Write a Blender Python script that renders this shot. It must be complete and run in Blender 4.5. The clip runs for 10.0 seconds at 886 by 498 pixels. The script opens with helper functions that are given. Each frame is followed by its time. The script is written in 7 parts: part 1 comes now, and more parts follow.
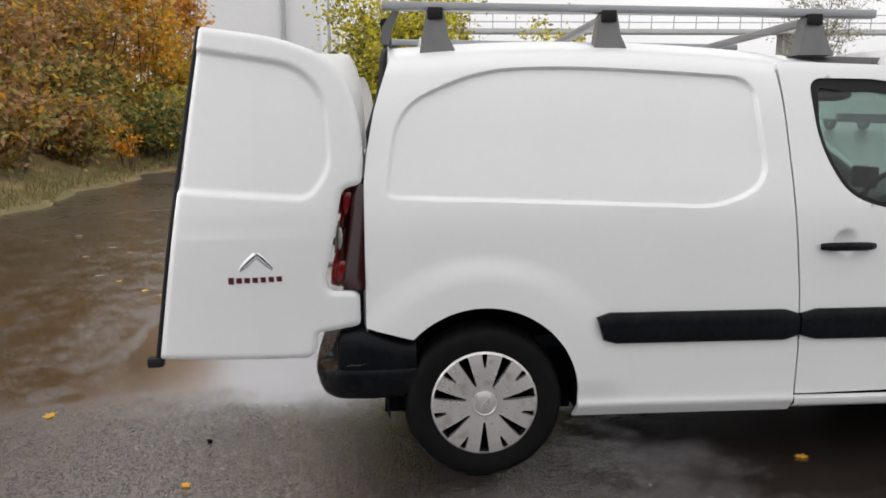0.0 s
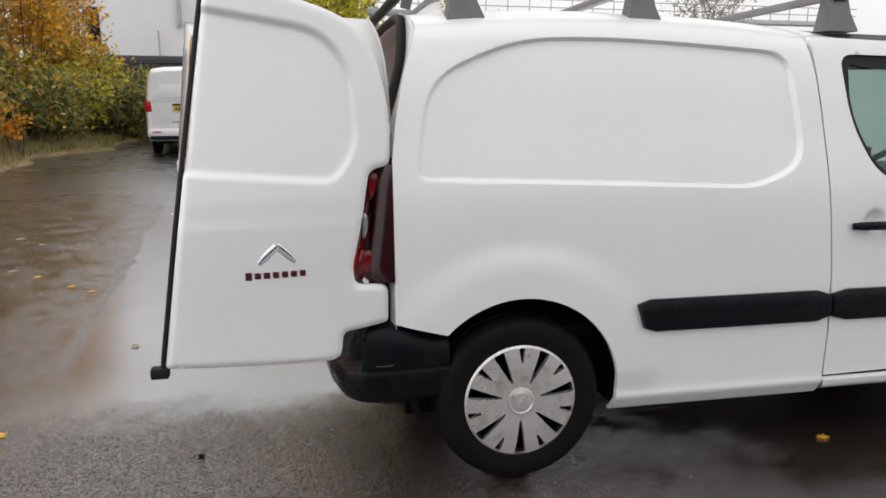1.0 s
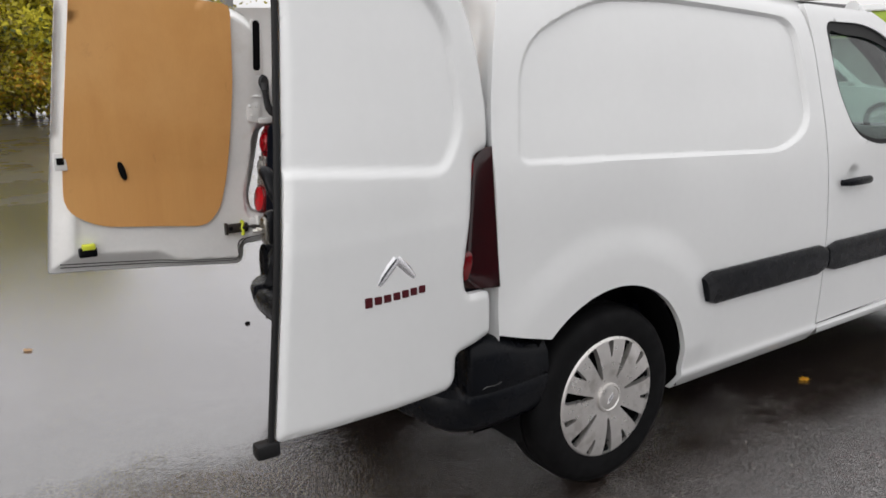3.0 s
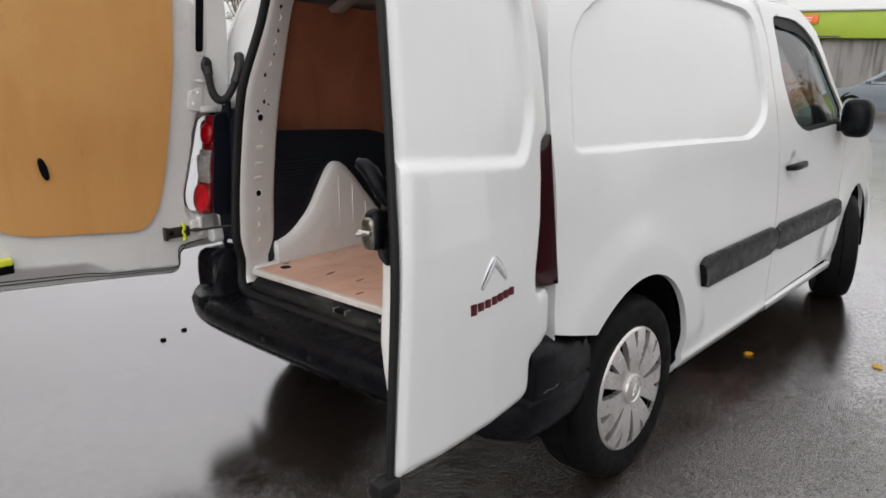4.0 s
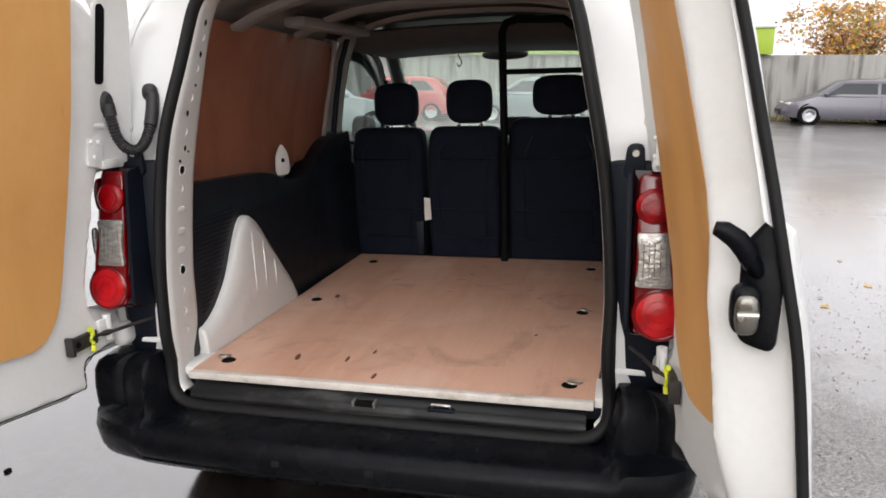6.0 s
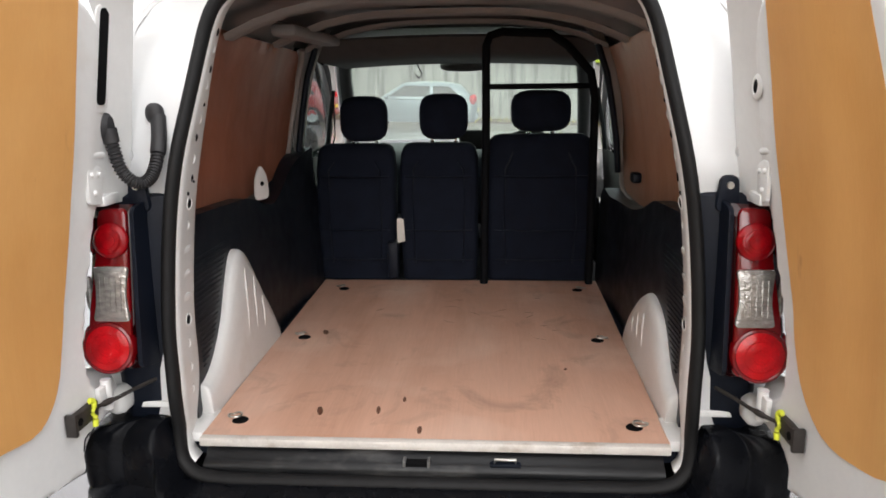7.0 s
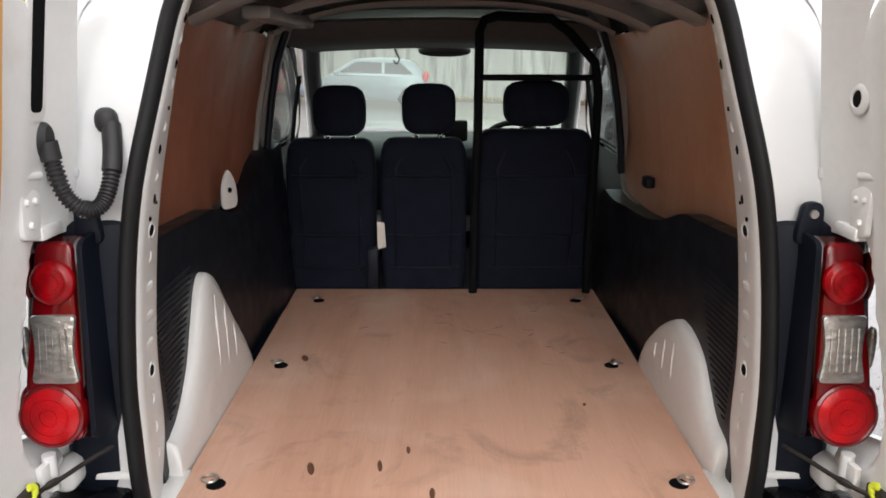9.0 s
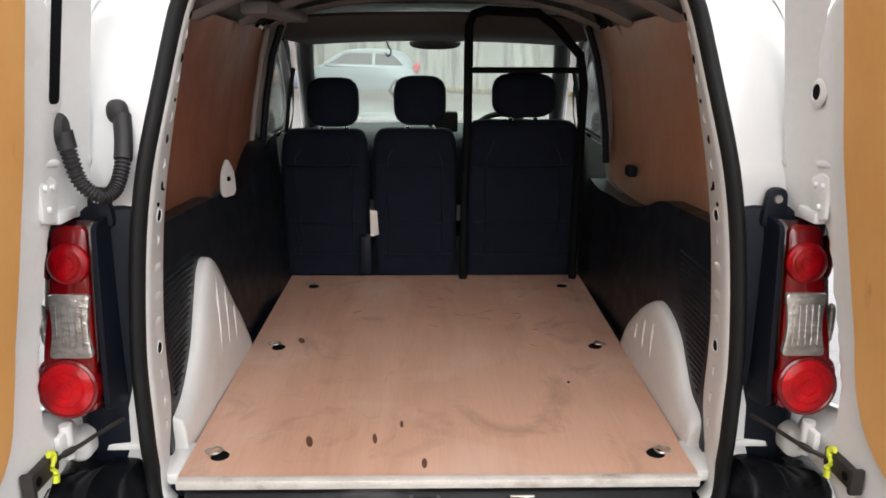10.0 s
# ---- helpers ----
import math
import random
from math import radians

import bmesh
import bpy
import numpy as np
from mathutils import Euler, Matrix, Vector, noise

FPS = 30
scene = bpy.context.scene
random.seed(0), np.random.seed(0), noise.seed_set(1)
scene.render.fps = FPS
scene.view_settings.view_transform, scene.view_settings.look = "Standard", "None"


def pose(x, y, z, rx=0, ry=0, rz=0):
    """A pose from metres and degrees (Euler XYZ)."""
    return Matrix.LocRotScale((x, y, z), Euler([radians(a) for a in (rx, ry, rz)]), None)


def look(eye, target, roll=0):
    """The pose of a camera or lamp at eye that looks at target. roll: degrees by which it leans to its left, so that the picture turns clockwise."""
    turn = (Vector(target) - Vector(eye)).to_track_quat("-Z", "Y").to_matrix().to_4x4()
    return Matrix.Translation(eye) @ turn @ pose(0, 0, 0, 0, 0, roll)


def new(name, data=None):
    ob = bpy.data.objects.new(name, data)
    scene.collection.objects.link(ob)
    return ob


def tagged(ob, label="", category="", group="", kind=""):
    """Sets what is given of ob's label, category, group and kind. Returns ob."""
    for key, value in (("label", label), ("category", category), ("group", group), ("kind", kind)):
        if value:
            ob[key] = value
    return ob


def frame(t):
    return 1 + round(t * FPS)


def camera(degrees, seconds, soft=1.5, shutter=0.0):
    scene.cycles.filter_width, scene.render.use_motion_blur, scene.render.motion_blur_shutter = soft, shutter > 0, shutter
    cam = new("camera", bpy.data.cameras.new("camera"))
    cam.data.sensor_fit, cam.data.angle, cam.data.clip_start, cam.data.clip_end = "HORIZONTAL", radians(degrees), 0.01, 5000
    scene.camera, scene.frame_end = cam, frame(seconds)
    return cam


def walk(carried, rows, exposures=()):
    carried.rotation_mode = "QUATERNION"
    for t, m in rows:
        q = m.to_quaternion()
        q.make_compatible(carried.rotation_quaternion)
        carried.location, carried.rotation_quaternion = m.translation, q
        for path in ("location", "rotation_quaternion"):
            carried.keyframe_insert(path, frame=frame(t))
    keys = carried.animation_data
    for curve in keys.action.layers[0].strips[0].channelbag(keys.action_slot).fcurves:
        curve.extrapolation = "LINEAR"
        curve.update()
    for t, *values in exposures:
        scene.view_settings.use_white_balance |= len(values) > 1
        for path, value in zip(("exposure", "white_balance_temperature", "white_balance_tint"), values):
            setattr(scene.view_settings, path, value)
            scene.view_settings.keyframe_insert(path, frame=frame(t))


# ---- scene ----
cam = camera(62.5, 10.0, soft=1.7)
# the van stands on a cross fall: its own frame is turned a little about its long axis
FALL = 1.8
SLOPE = pose(0, 1.2, 0, -FALL, 0, 0) @ pose(0, -1.2, 0)
PATH = [
    (0, (-0.335, -3.64, 1.398), (-0.212, -1.67, 1.073), -0.3),
    (0.5, (-0.583, -3.51, 1.395), (-0.323, -1.56, 1.038), 0.0),
    (1, (-0.797, -3.329, 1.369), (-0.402, -1.404, 1.0), 0.0),
    (1.5, (-1.038, -3.123, 1.375), (-0.486, -1.238, 0.998), 0.2),
    (2, (-1.333, -2.917, 1.363), (-0.583, -1.104, 0.978), 0.0),
    (2.5, (-1.542, -2.7, 1.35), (-0.608, -0.978, 0.945), -0.4),
    (2.7, (-1.613, -2.624, 1.379), (-0.631, -0.935, 0.951), -0.6),
    (3.8, (-2.073, -2.063, 1.383), (-0.689, -0.7, 0.908), -0.6),
    (4, (-2.117, -1.937, 1.359), (-0.675, -0.635, 0.883), -0.1),
    (4.5, (-2.218, -1.648, 1.379), (-0.638, -0.522, 0.895), 0.1),
    (5, (-2.319, -1.309, 1.387), (-0.595, -0.408, 0.923), -0.3),
    (5.5, (-2.352, -1.042, 1.399), (-0.539, -0.323, 0.956), -1.38),
    (5.7, (-2.352, -0.905, 1.405), (-0.510, -0.281, 0.963), -1.6),
    (6.8, (-2.242, -0.216, 1.460), (-0.301, -0.041, 1.010), -0.6),
    (7, (-2.207, -0.158, 1.473), (-0.262, -0.025, 1.026), -0.7),
    (7.5, (-2.078, -0.059, 1.477), (-0.132, 0.001, 1.022), -0.6),
    (8, (-1.929, -0.014, 1.495), (0.014, 0.005, 1.021), -0.5),
    (8.5, (-1.871, 0.009, 1.51), (0.068, 0.01, 1.02), 0.0),
    (9, (-1.878, 0.02, 1.527), (0.055, 0.01, 1.017), 0.1),
    (9.5, (-1.92, 0.023, 1.531), (0.008, 0.001, 1.001), 0.1),
    (10, (-1.981, 0.021, 1.536), (-0.053, -0.014, 1.003), 0.2),
]
walk(cam, [(t, SLOPE @ look(eye, target, roll)) for t, eye, target, roll in PATH],
     exposures=[(t, stops, 6400, 12) for t, stops in ((0, -0.12), (2.5, -0.16), (4, -0.18), (4.5, -0.18), (5.0, -0.1), (5.5, 0.12), (7, 0.47), (7.5, 0.46), (8.5, 0.45), (10, 0.50))])

# ---------------------------------------------------------------- light: overcast autumn day
SUN_UP, SUN_TURN = 22, 272
world = bpy.data.worlds.new("overcast_sky")
scene.world = world
world.use_nodes = True
wn, wl = world.node_tree.nodes, world.node_tree.links
sky = wn.new("ShaderNodeTexSky")
sky.sky_type, sky.sun_disc = "NISHITA", False
sky.sun_elevation, sky.sun_rotation = radians(SUN_UP), radians(SUN_TURN)
sky.air_density, sky.dust_density = 1.0, 4.0
grey = wn.new("ShaderNodeHueSaturation")
grey.inputs["Saturation"].default_value = 0.12
cloud = wn.new("ShaderNodeTexNoise")
cloud.inputs["Scale"].default_value, cloud.inputs["Detail"].default_value = 2.2, 5
coords = wn.new("ShaderNodeTexCoord")
ramp = wn.new("ShaderNodeMapRange")
ramp.inputs["From Min"].default_value, ramp.inputs["From Max"].default_value = 0.3, 0.7
ramp.inputs["To Min"].default_value, ramp.inputs["To Max"].default_value = 0.85, 1.1
veil = wn.new("ShaderNodeMix")
veil.data_type = "RGBA"
veil.inputs["Factor"].default_value = 0.72
veil.inputs["B"].default_value = (9.0, 8.88, 8.7, 1)
mul = wn.new("ShaderNodeVectorMath")
mul.operation = "SCALE"
wl.new(coords.outputs["Generated"], cloud.inputs["Vector"])
wl.new(cloud.outputs["Fac"], ramp.inputs["Value"])
wl.new(sky.outputs["Color"], grey.inputs["Color"])
wl.new(grey.outputs["Color"], veil.inputs["A"])
wl.new(veil.outputs["Result"], mul.inputs[0])
wl.new(mul.outputs["Vector"], wn["Background"].inputs["Color"])
# an overcast sky is dimmer towards the horizon
rise, lift, both = wn.new("ShaderNodeSeparateXYZ"), wn.new("ShaderNodeMapRange"), wn.new("ShaderNodeMath")
both.operation = "MULTIPLY"
for key, v in (("From Min", 0.0), ("From Max", 1.0), ("To Min", 0.93), ("To Max", 1.72)):
    lift.inputs[key].default_value = v
wl.new(coords.outputs["Generated"], rise.inputs["Vector"])
wl.new(rise.outputs["Z"], lift.inputs["Value"])
wl.new(ramp.outputs["Result"], both.inputs[0])
wl.new(lift.outputs["Result"], both.inputs[1])
wl.new(both.outputs["Value"], mul.inputs["Scale"])
wn["Background"].inputs["Strength"].default_value = 0.15

sun_data = bpy.data.lights.new("sun", "SUN")
sun_data.energy, sun_data.angle, sun_data.color = 0.6, radians(60), (1.0, 0.97, 0.93)
sun = new("sun", sun_data)
sun.matrix_world = pose(0, 0, 30, 90 - SUN_UP, 0, 180 - SUN_TURN)
# ---------------------------------------------------------------- materials
def material(name, colour, rough=0.5, metal=0.0, var=0.12, scale=6.0, bump=0.0, bump_scale=80.0, coat=0.0, rough_var=0.0,
             second=None, second_at=(0.55, 0.7), second_scale=3.0, stretch=(1, 1, 1), spec=0.5, by_object=0.0, by_island=0.0, sheer=0.0, coat_rough=0.04):
    """A surface with a colour that varies at two scales, a second colour in patches, and fine relief."""
    m = bpy.data.materials.new(name)
    m.use_nodes = True
    n, l = m.node_tree.nodes, m.node_tree.links
    b = n["Principled BSDF"]
    b.inputs["Metallic"].default_value = metal
    b.inputs["Specular IOR Level"].default_value = spec
    b.inputs["Coat Weight"].default_value, b.inputs["Coat Roughness"].default_value = coat, coat_rough
    co = n.new("ShaderNodeTexCoord")
    mp = n.new("ShaderNodeMapping")
    mp.inputs["Scale"].default_value = stretch
    l.new(co.outputs["Object"], mp.inputs["Vector"])

    def noise_at(size, detail=4):
        t = n.new("ShaderNodeTexNoise")
        t.inputs["Scale"].default_value, t.inputs["Detail"].default_value = size, detail
        l.new(mp.outputs["Vector"], t.inputs["Vector"])
        return t.outputs["Fac"]

    def spread(fac, lo, hi, a, z):
        r = n.new("ShaderNodeMapRange")
        for key, v in (("From Min", lo), ("From Max", hi), ("To Min", a), ("To Max", z)):
            r.inputs[key].default_value = v
        l.new(fac, r.inputs["Value"])
        return r.outputs["Result"]

    def scaled(col, fac):
        s = n.new("ShaderNodeVectorMath")
        s.operation = "SCALE"
        if isinstance(col, tuple):
            s.inputs[0].default_value = col
        else:
            l.new(col, s.inputs[0])
        l.new(fac, s.inputs["Scale"])
        return s.outputs["Vector"]

    col = tuple(colour)
    if second:
        mix = n.new("ShaderNodeMix")
        mix.data_type = "RGBA"
        mix.inputs["A"].default_value, mix.inputs["B"].default_value = (*colour, 1), (*second, 1)
        l.new(spread(noise_at(second_scale, 6), *second_at, 0, 1), mix.inputs["Factor"])
        col = mix.outputs["Result"]
    col = scaled(col, spread(noise_at(scale), 0.25, 0.75, 1 - var, 1 + var))
    col = scaled(col, spread(noise_at(scale * 12), 0.25, 0.75, 1 - var * 0.5, 1 + var * 0.5))
    if by_object:
        info = n.new("ShaderNodeObjectInfo")
        col = scaled(col, spread(info.outputs["Random"], 0, 1, 1 - by_object, 1 + by_object))
    if by_island:
        geo = n.new("ShaderNodeNewGeometry")
        col = scaled(col, spread(geo.outputs["Random Per Island"], 0, 1, 1 - by_island, 1 + by_island))
    l.new(col, b.inputs["Base Color"])
    if rough_var:
        l.new(spread(noise_at(scale * 1.7, 6), 0.3, 0.7, max(rough - rough_var, 0.02), rough + rough_var), b.inputs["Roughness"])
    else:
        b.inputs["Roughness"].default_value = rough
    if bump:
        bp = n.new("ShaderNodeBump")
        bp.inputs["Distance"].default_value, bp.inputs["Strength"].default_value = bump, 0.8
        l.new(noise_at(bump_scale, 5), bp.inputs["Height"])
        l.new(bp.outputs["Normal"], b.inputs["Normal"])
    if sheer:
        thin, both_ = n.new("ShaderNodeBsdfTranslucent"), n.new("ShaderNodeMixShader")
        l.new(col, thin.inputs["Color"])
        both_.inputs["Fac"].default_value = sheer
        l.new(b.outputs["BSDF"], both_.inputs[1])
        l.new(thin.outputs["BSDF"], both_.inputs[2])
        l.new(both_.outputs["Shader"], n["Material Output"].inputs["Surface"])
    return m


def glass(name, tint=(0.9, 0.96, 0.94), drops=0.0):
    """A thin pane: clear straight through, mirror-like by its angle; drops: rain on it."""
    m = bpy.data.materials.new(name)
    m.use_nodes = True
    n, l = m.node_tree.nodes, m.node_tree.links
    n.remove(n["Principled BSDF"])
    clear, gloss, mix, facing = n.new("ShaderNodeBsdfTransparent"), n.new("ShaderNodeBsdfGlossy"), n.new("ShaderNodeMixShader"), n.new("ShaderNodeLayerWeight")
    clear.inputs["Color"].default_value = (*tint, 1)
    gloss.inputs["Roughness"].default_value = 0.015
    facing.inputs["Blend"].default_value = 0.5
    fifth, share = n.new("ShaderNodeMath"), n.new("ShaderNodeMapRange")
    fifth.operation, fifth.inputs[1].default_value = "POWER", 4.5
    share.inputs["To Min"].default_value, share.inputs["To Max"].default_value = 0.045, 1.0
    l.new(facing.outputs["Facing"], fifth.inputs[0])
    l.new(fifth.outputs["Value"], share.inputs["Value"])
    l.new(share.outputs["Result"], mix.inputs["Fac"])
    l.new(clear.outputs["BSDF"], mix.inputs[1])
    l.new(gloss.outputs["BSDF"], mix.inputs[2])
    out = mix.outputs["Shader"]
    if drops:
        co, vor, ramp, wet, top = n.new("ShaderNodeTexCoord"), n.new("ShaderNodeTexVoronoi"), n.new("ShaderNodeMapRange"), n.new("ShaderNodeBsdfTranslucent"), n.new("ShaderNodeMixShader")
        vor.inputs["Scale"].default_value = 90
        l.new(co.outputs["Object"], vor.inputs["Vector"])
        for key, v in (("From Min", 0.18), ("From Max", 0.34), ("To Min", drops * 1.35), ("To Max", drops)):
            ramp.inputs[key].default_value = v
        l.new(vor.outputs["Distance"], ramp.inputs["Value"])
        wet.inputs["Color"].default_value = (0.9, 0.93, 0.9, 1)
        l.new(ramp.outputs["Result"], top.inputs["Fac"])
        l.new(out, top.inputs[1])
        l.new(wet.outputs["BSDF"], top.inputs[2])
        out = top.outputs["Shader"]
    l.new(out, n["Material Output"].inputs["Surface"])
    return m


PAINT = material("white_paint", (0.675, 0.683, 0.682), 0.34, var=0.02, scale=2.5, coat=0.7, rough_var=0.05, coat_rough=0.07)
PRIMED = material("white_inner_paint", (0.75, 0.75, 0.735), 0.42, var=0.04, scale=5, coat=0.2, rough_var=0.1, second=(0.66, 0.64, 0.60), second_at=(0.6, 0.85), second_scale=7)
PLASTIC = material("black_bumper_plastic", (0.0040, 0.0046, 0.0064), 0.28, var=0.3, scale=9, bump=0.0006, bump_scale=500, rough_var=0.12, second=(0.010, 0.010, 0.011), second_at=(0.58, 0.8), second_scale=11, spec=0.11)
SILLPLASTIC = material("scuffed_sill_plastic", (0.008, 0.0085, 0.0095), 0.42, var=0.3, scale=9, stretch=(1, 0.5, 1), second=(0.075, 0.074, 0.072), second_at=(0.52, 0.66), second_scale=7, rough_var=0.12, spec=0.3, bump=0.0005, bump_scale=200)
TRIM = material("dark_trim_plastic", (0.0056, 0.0080, 0.0148), 0.45, var=0.2, scale=8, bump=0.0005, bump_scale=400, spec=0.18)
RUBBER = material("black_rubber", (0.008, 0.008, 0.0085), 0.6, var=0.2, scale=12, spec=0.25, bump=0.0004, bump_scale=200)
TYRE = material("tyre_rubber", (0.0055, 0.0055, 0.006), 0.66, spec=0.10, var=0.25, scale=14, bump=0.0008, bump_scale=160, rough_var=0.1)
COVER = material("silver_wheel_cover", (0.62, 0.60, 0.58), 0.33, metal=0.75, var=0.08, scale=20, second=(0.33, 0.31, 0.28), second_at=(0.55, 0.8), second_scale=18, rough_var=0.08)
GUNMETAL = material("dull_latch_metal", (0.20, 0.19, 0.17), 0.24, metal=0.85, var=0.2, scale=40)
FRAMEBLACK = material("black_frame_paint", (0.0042, 0.0048, 0.0062), 0.7, var=0.2, scale=20, spec=0.10)
CHROME = material("chrome", (0.78, 0.78, 0.8), 0.12, metal=1.0, var=0.04, scale=30)
STEEL = material("zinc_steel", (0.55, 0.54, 0.5), 0.35, metal=0.9, var=0.12, scale=30)
ALU = material("rack_aluminium", (0.33, 0.34, 0.35), 0.4, metal=0.7, var=0.1, scale=10, rough_var=0.1)
FOOT = material("grey_rack_steel", (0.15, 0.15, 0.148), 0.5, metal=0.3, var=0.12, scale=12)
SEATCLOTH = material("black_seat_cloth", (0.0074, 0.0100, 0.0182), 0.85, spec=0.12, var=0.25, scale=15, bump=0.0008, bump_scale=600)
def board(name, base, streak, pale, stain, grain, stain_at, rough, grain_gain=0.08):
    """Varnished board: long streaks and fine grain along one way, pale worn clouds and separate dark stains."""
    m = bpy.data.materials.new(name)
    m.use_nodes = True
    n, l = m.node_tree.nodes, m.node_tree.links
    b = n["Principled BSDF"]
    co = n.new("ShaderNodeTexCoord")

    def tex(size, detail, stretch=(1, 1, 1), rough_=0.55, warp=0.0):
        mp, t = n.new("ShaderNodeMapping"), n.new("ShaderNodeTexNoise")
        mp.inputs["Scale"].default_value = stretch
        for key, v in (("Scale", size), ("Detail", detail), ("Roughness", rough_), ("Distortion", warp)):
            t.inputs[key].default_value = v
        l.new(co.outputs["Object"], mp.inputs["Vector"])
        l.new(mp.outputs["Vector"], t.inputs["Vector"])
        return t.outputs["Fac"]

    def spread(fac, lo, hi, a, z):
        r = n.new("ShaderNodeMapRange")
        for key, v in (("From Min", lo), ("From Max", hi), ("To Min", a), ("To Max", z)):
            r.inputs[key].default_value = v
        l.new(fac, r.inputs["Value"])
        return r.outputs["Result"]

    def over(col, top, fac):
        mix = n.new("ShaderNodeMix")
        mix.data_type = "RGBA"
        if isinstance(col, tuple):
            mix.inputs["A"].default_value = (*col, 1)
        else:
            l.new(col, mix.inputs["A"])
        mix.inputs["B"].default_value = (*top, 1)
        l.new(fac, mix.inputs["Factor"])
        return mix.outputs["Result"]

    across = tuple(0.16 if g else 1.0 for g in grain)
    fine = tuple(1.2 if g else 26.0 for g in grain)
    col = over(base, streak, spread(tex(5.0, 6, across, 0.6, 0.4), 0.42, 0.68, 0, 0.85))
    col = over(col, pale, spread(tex(2.1, 5, (1, 1, 1), 0.55, 0.3), 0.50, 0.74, 0, 0.75))
    col = over(col, stain, spread(tex(3.4, 7, (1, 1, 1), 0.65, 0.8), *stain_at, 0, 0.70))
    col = over(col, stain, spread(tex(26.0, 4, across, 0.6), 0.70, 0.80, 0, 0.6))
    gain = n.new("ShaderNodeVectorMath")
    gain.operation = "SCALE"
    l.new(col, gain.inputs[0])
    l.new(spread(tex(9.0, 5, fine), 0.25, 0.75, 1 - grain_gain, 1 + grain_gain), gain.inputs["Scale"])
    l.new(gain.outputs["Vector"], b.inputs["Base Color"])
    l.new(spread(tex(7.0, 6), 0.3, 0.7, rough - 0.10, rough + 0.12), b.inputs["Roughness"])
    bp = n.new("ShaderNodeBump")
    bp.inputs["Distance"].default_value, bp.inputs["Strength"].default_value = 0.0004, 0.7
    l.new(tex(9.0, 5, fine), bp.inputs["Height"])
    l.new(bp.outputs["Normal"], b.inputs["Normal"])
    return m


PANELWOOD = board("door_lining_hardboard", (0.66, 0.345, 0.112), (0.60, 0.295, 0.088), (0.72, 0.40, 0.145), (0.40, 0.19, 0.06), (0, 0, 1), (0.66, 0.86), 0.42, 0.02)
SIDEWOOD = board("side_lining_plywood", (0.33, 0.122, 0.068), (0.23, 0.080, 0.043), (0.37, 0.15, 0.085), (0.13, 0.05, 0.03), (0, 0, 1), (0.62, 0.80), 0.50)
# right lining's lit copy of the side plywood: sky sheen put into its colour
SIDEWOOD_SHEEN = board("sheen_side_plywood", (0.62, 0.37, 0.25), (0.52, 0.28, 0.17), (0.66, 0.46, 0.35), (0.25, 0.13, 0.085), (0, 0, 1), (0.66, 0.84), 0.46)
FLOORWOOD = board("floor_plywood", (0.68, 0.41, 0.295), (0.53, 0.29, 0.195), (0.77, 0.56, 0.445), (0.27, 0.15, 0.105), (1, 0, 0), (0.54, 0.76), 0.40, 0.05)
LINING = material("grained_lining_plastic", (0.0085, 0.0108, 0.0160), 0.40, var=0.2, scale=8, bump=0.0006, bump_scale=300, spec=0.36, rough_var=0.08)
KNOT = material("wood_knot", (0.13, 0.055, 0.03), 0.6, var=0.3, scale=60)
SMEAR = material("dirt_smear", (0.23, 0.125, 0.09), 0.6, var=0.3, scale=40)
EDGESTRIP = material("worn_white_edge_strip", (0.66, 0.62, 0.57), 0.45, var=0.12, scale=14, second=(0.42, 0.36, 0.3), second_at=(0.58, 0.75), second_scale=16)
YELLOW = material("yellow_clip_plastic", (0.72, 0.78, 0.05), 0.4, var=0.06)
RED = material("red_lamp_lens", (0.44, 0.003, 0.007), 0.18, var=0.40, scale=18, spec=0.35, bump=0.0012, bump_scale=90)
REDDARK = material("dark_red_lamp_lens", (0.022, 0.0010, 0.0020), 0.14, var=0.25, scale=30, coat=0.12)
REDUP = material("upper_red_lens", (0.27, 0.002, 0.005), 0.18, var=0.40, scale=35, spec=0.35, bump=0.0012, bump_scale=110)
REDMID = material("red_lamp_frame", (0.15, 0.0018, 0.004), 0.16, var=0.15, scale=30, spec=0.3, coat=0.5)
CLEAR = material("clear_lamp_lens", (0.34, 0.325, 0.305), 0.16, metal=0.55, var=0.35, scale=40, stretch=(1, 1, 2.4), coat=0.9, bump=0.004, bump_scale=55)
CABGLASS = glass("cab_glass", (0.34, 0.43, 0.42), 0.04)
SCREENGLASS = glass("wet_windscreen", (0.69, 0.87, 0.74), 0.15)
DARKHOLE = material("dark_cavity", (0.004, 0.004, 0.0045), 0.9, var=0.2, spec=0.1)
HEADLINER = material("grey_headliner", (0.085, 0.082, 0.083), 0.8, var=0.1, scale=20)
HOSE = material("grey_hose_rubber", (0.017, 0.0165, 0.018), 0.55, var=0.15, scale=20)
BRACKET = material("dull_brown_steel", (0.035, 0.030, 0.027), 0.5, metal=0.3, var=0.25, scale=30)
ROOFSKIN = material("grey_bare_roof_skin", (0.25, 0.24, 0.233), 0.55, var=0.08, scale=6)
CREAM = material("cream_pillar_trim", (0.30, 0.28, 0.265), 0.65, var=0.08, scale=10)
EMBLEMRED = material("emblem_red", (0.085, 0.007, 0.012), 0.28, metal=0.4, var=0.1)
# ---------------------------------------------------------------- building helpers
def part(name, bm, mat, parent=None, label="", m=None):
    """Links a bmesh as one mesh object under a thing or a part."""
    me = bpy.data.meshes.new(name)
    bm.to_mesh(me)
    bm.free()
    me.materials.append(mat)
    ob = new(name, me)
    if parent:
        ob.parent = parent
    if m is not None:
        ob.matrix_basis = m
    if label:
        ob["label"] = label
    return ob


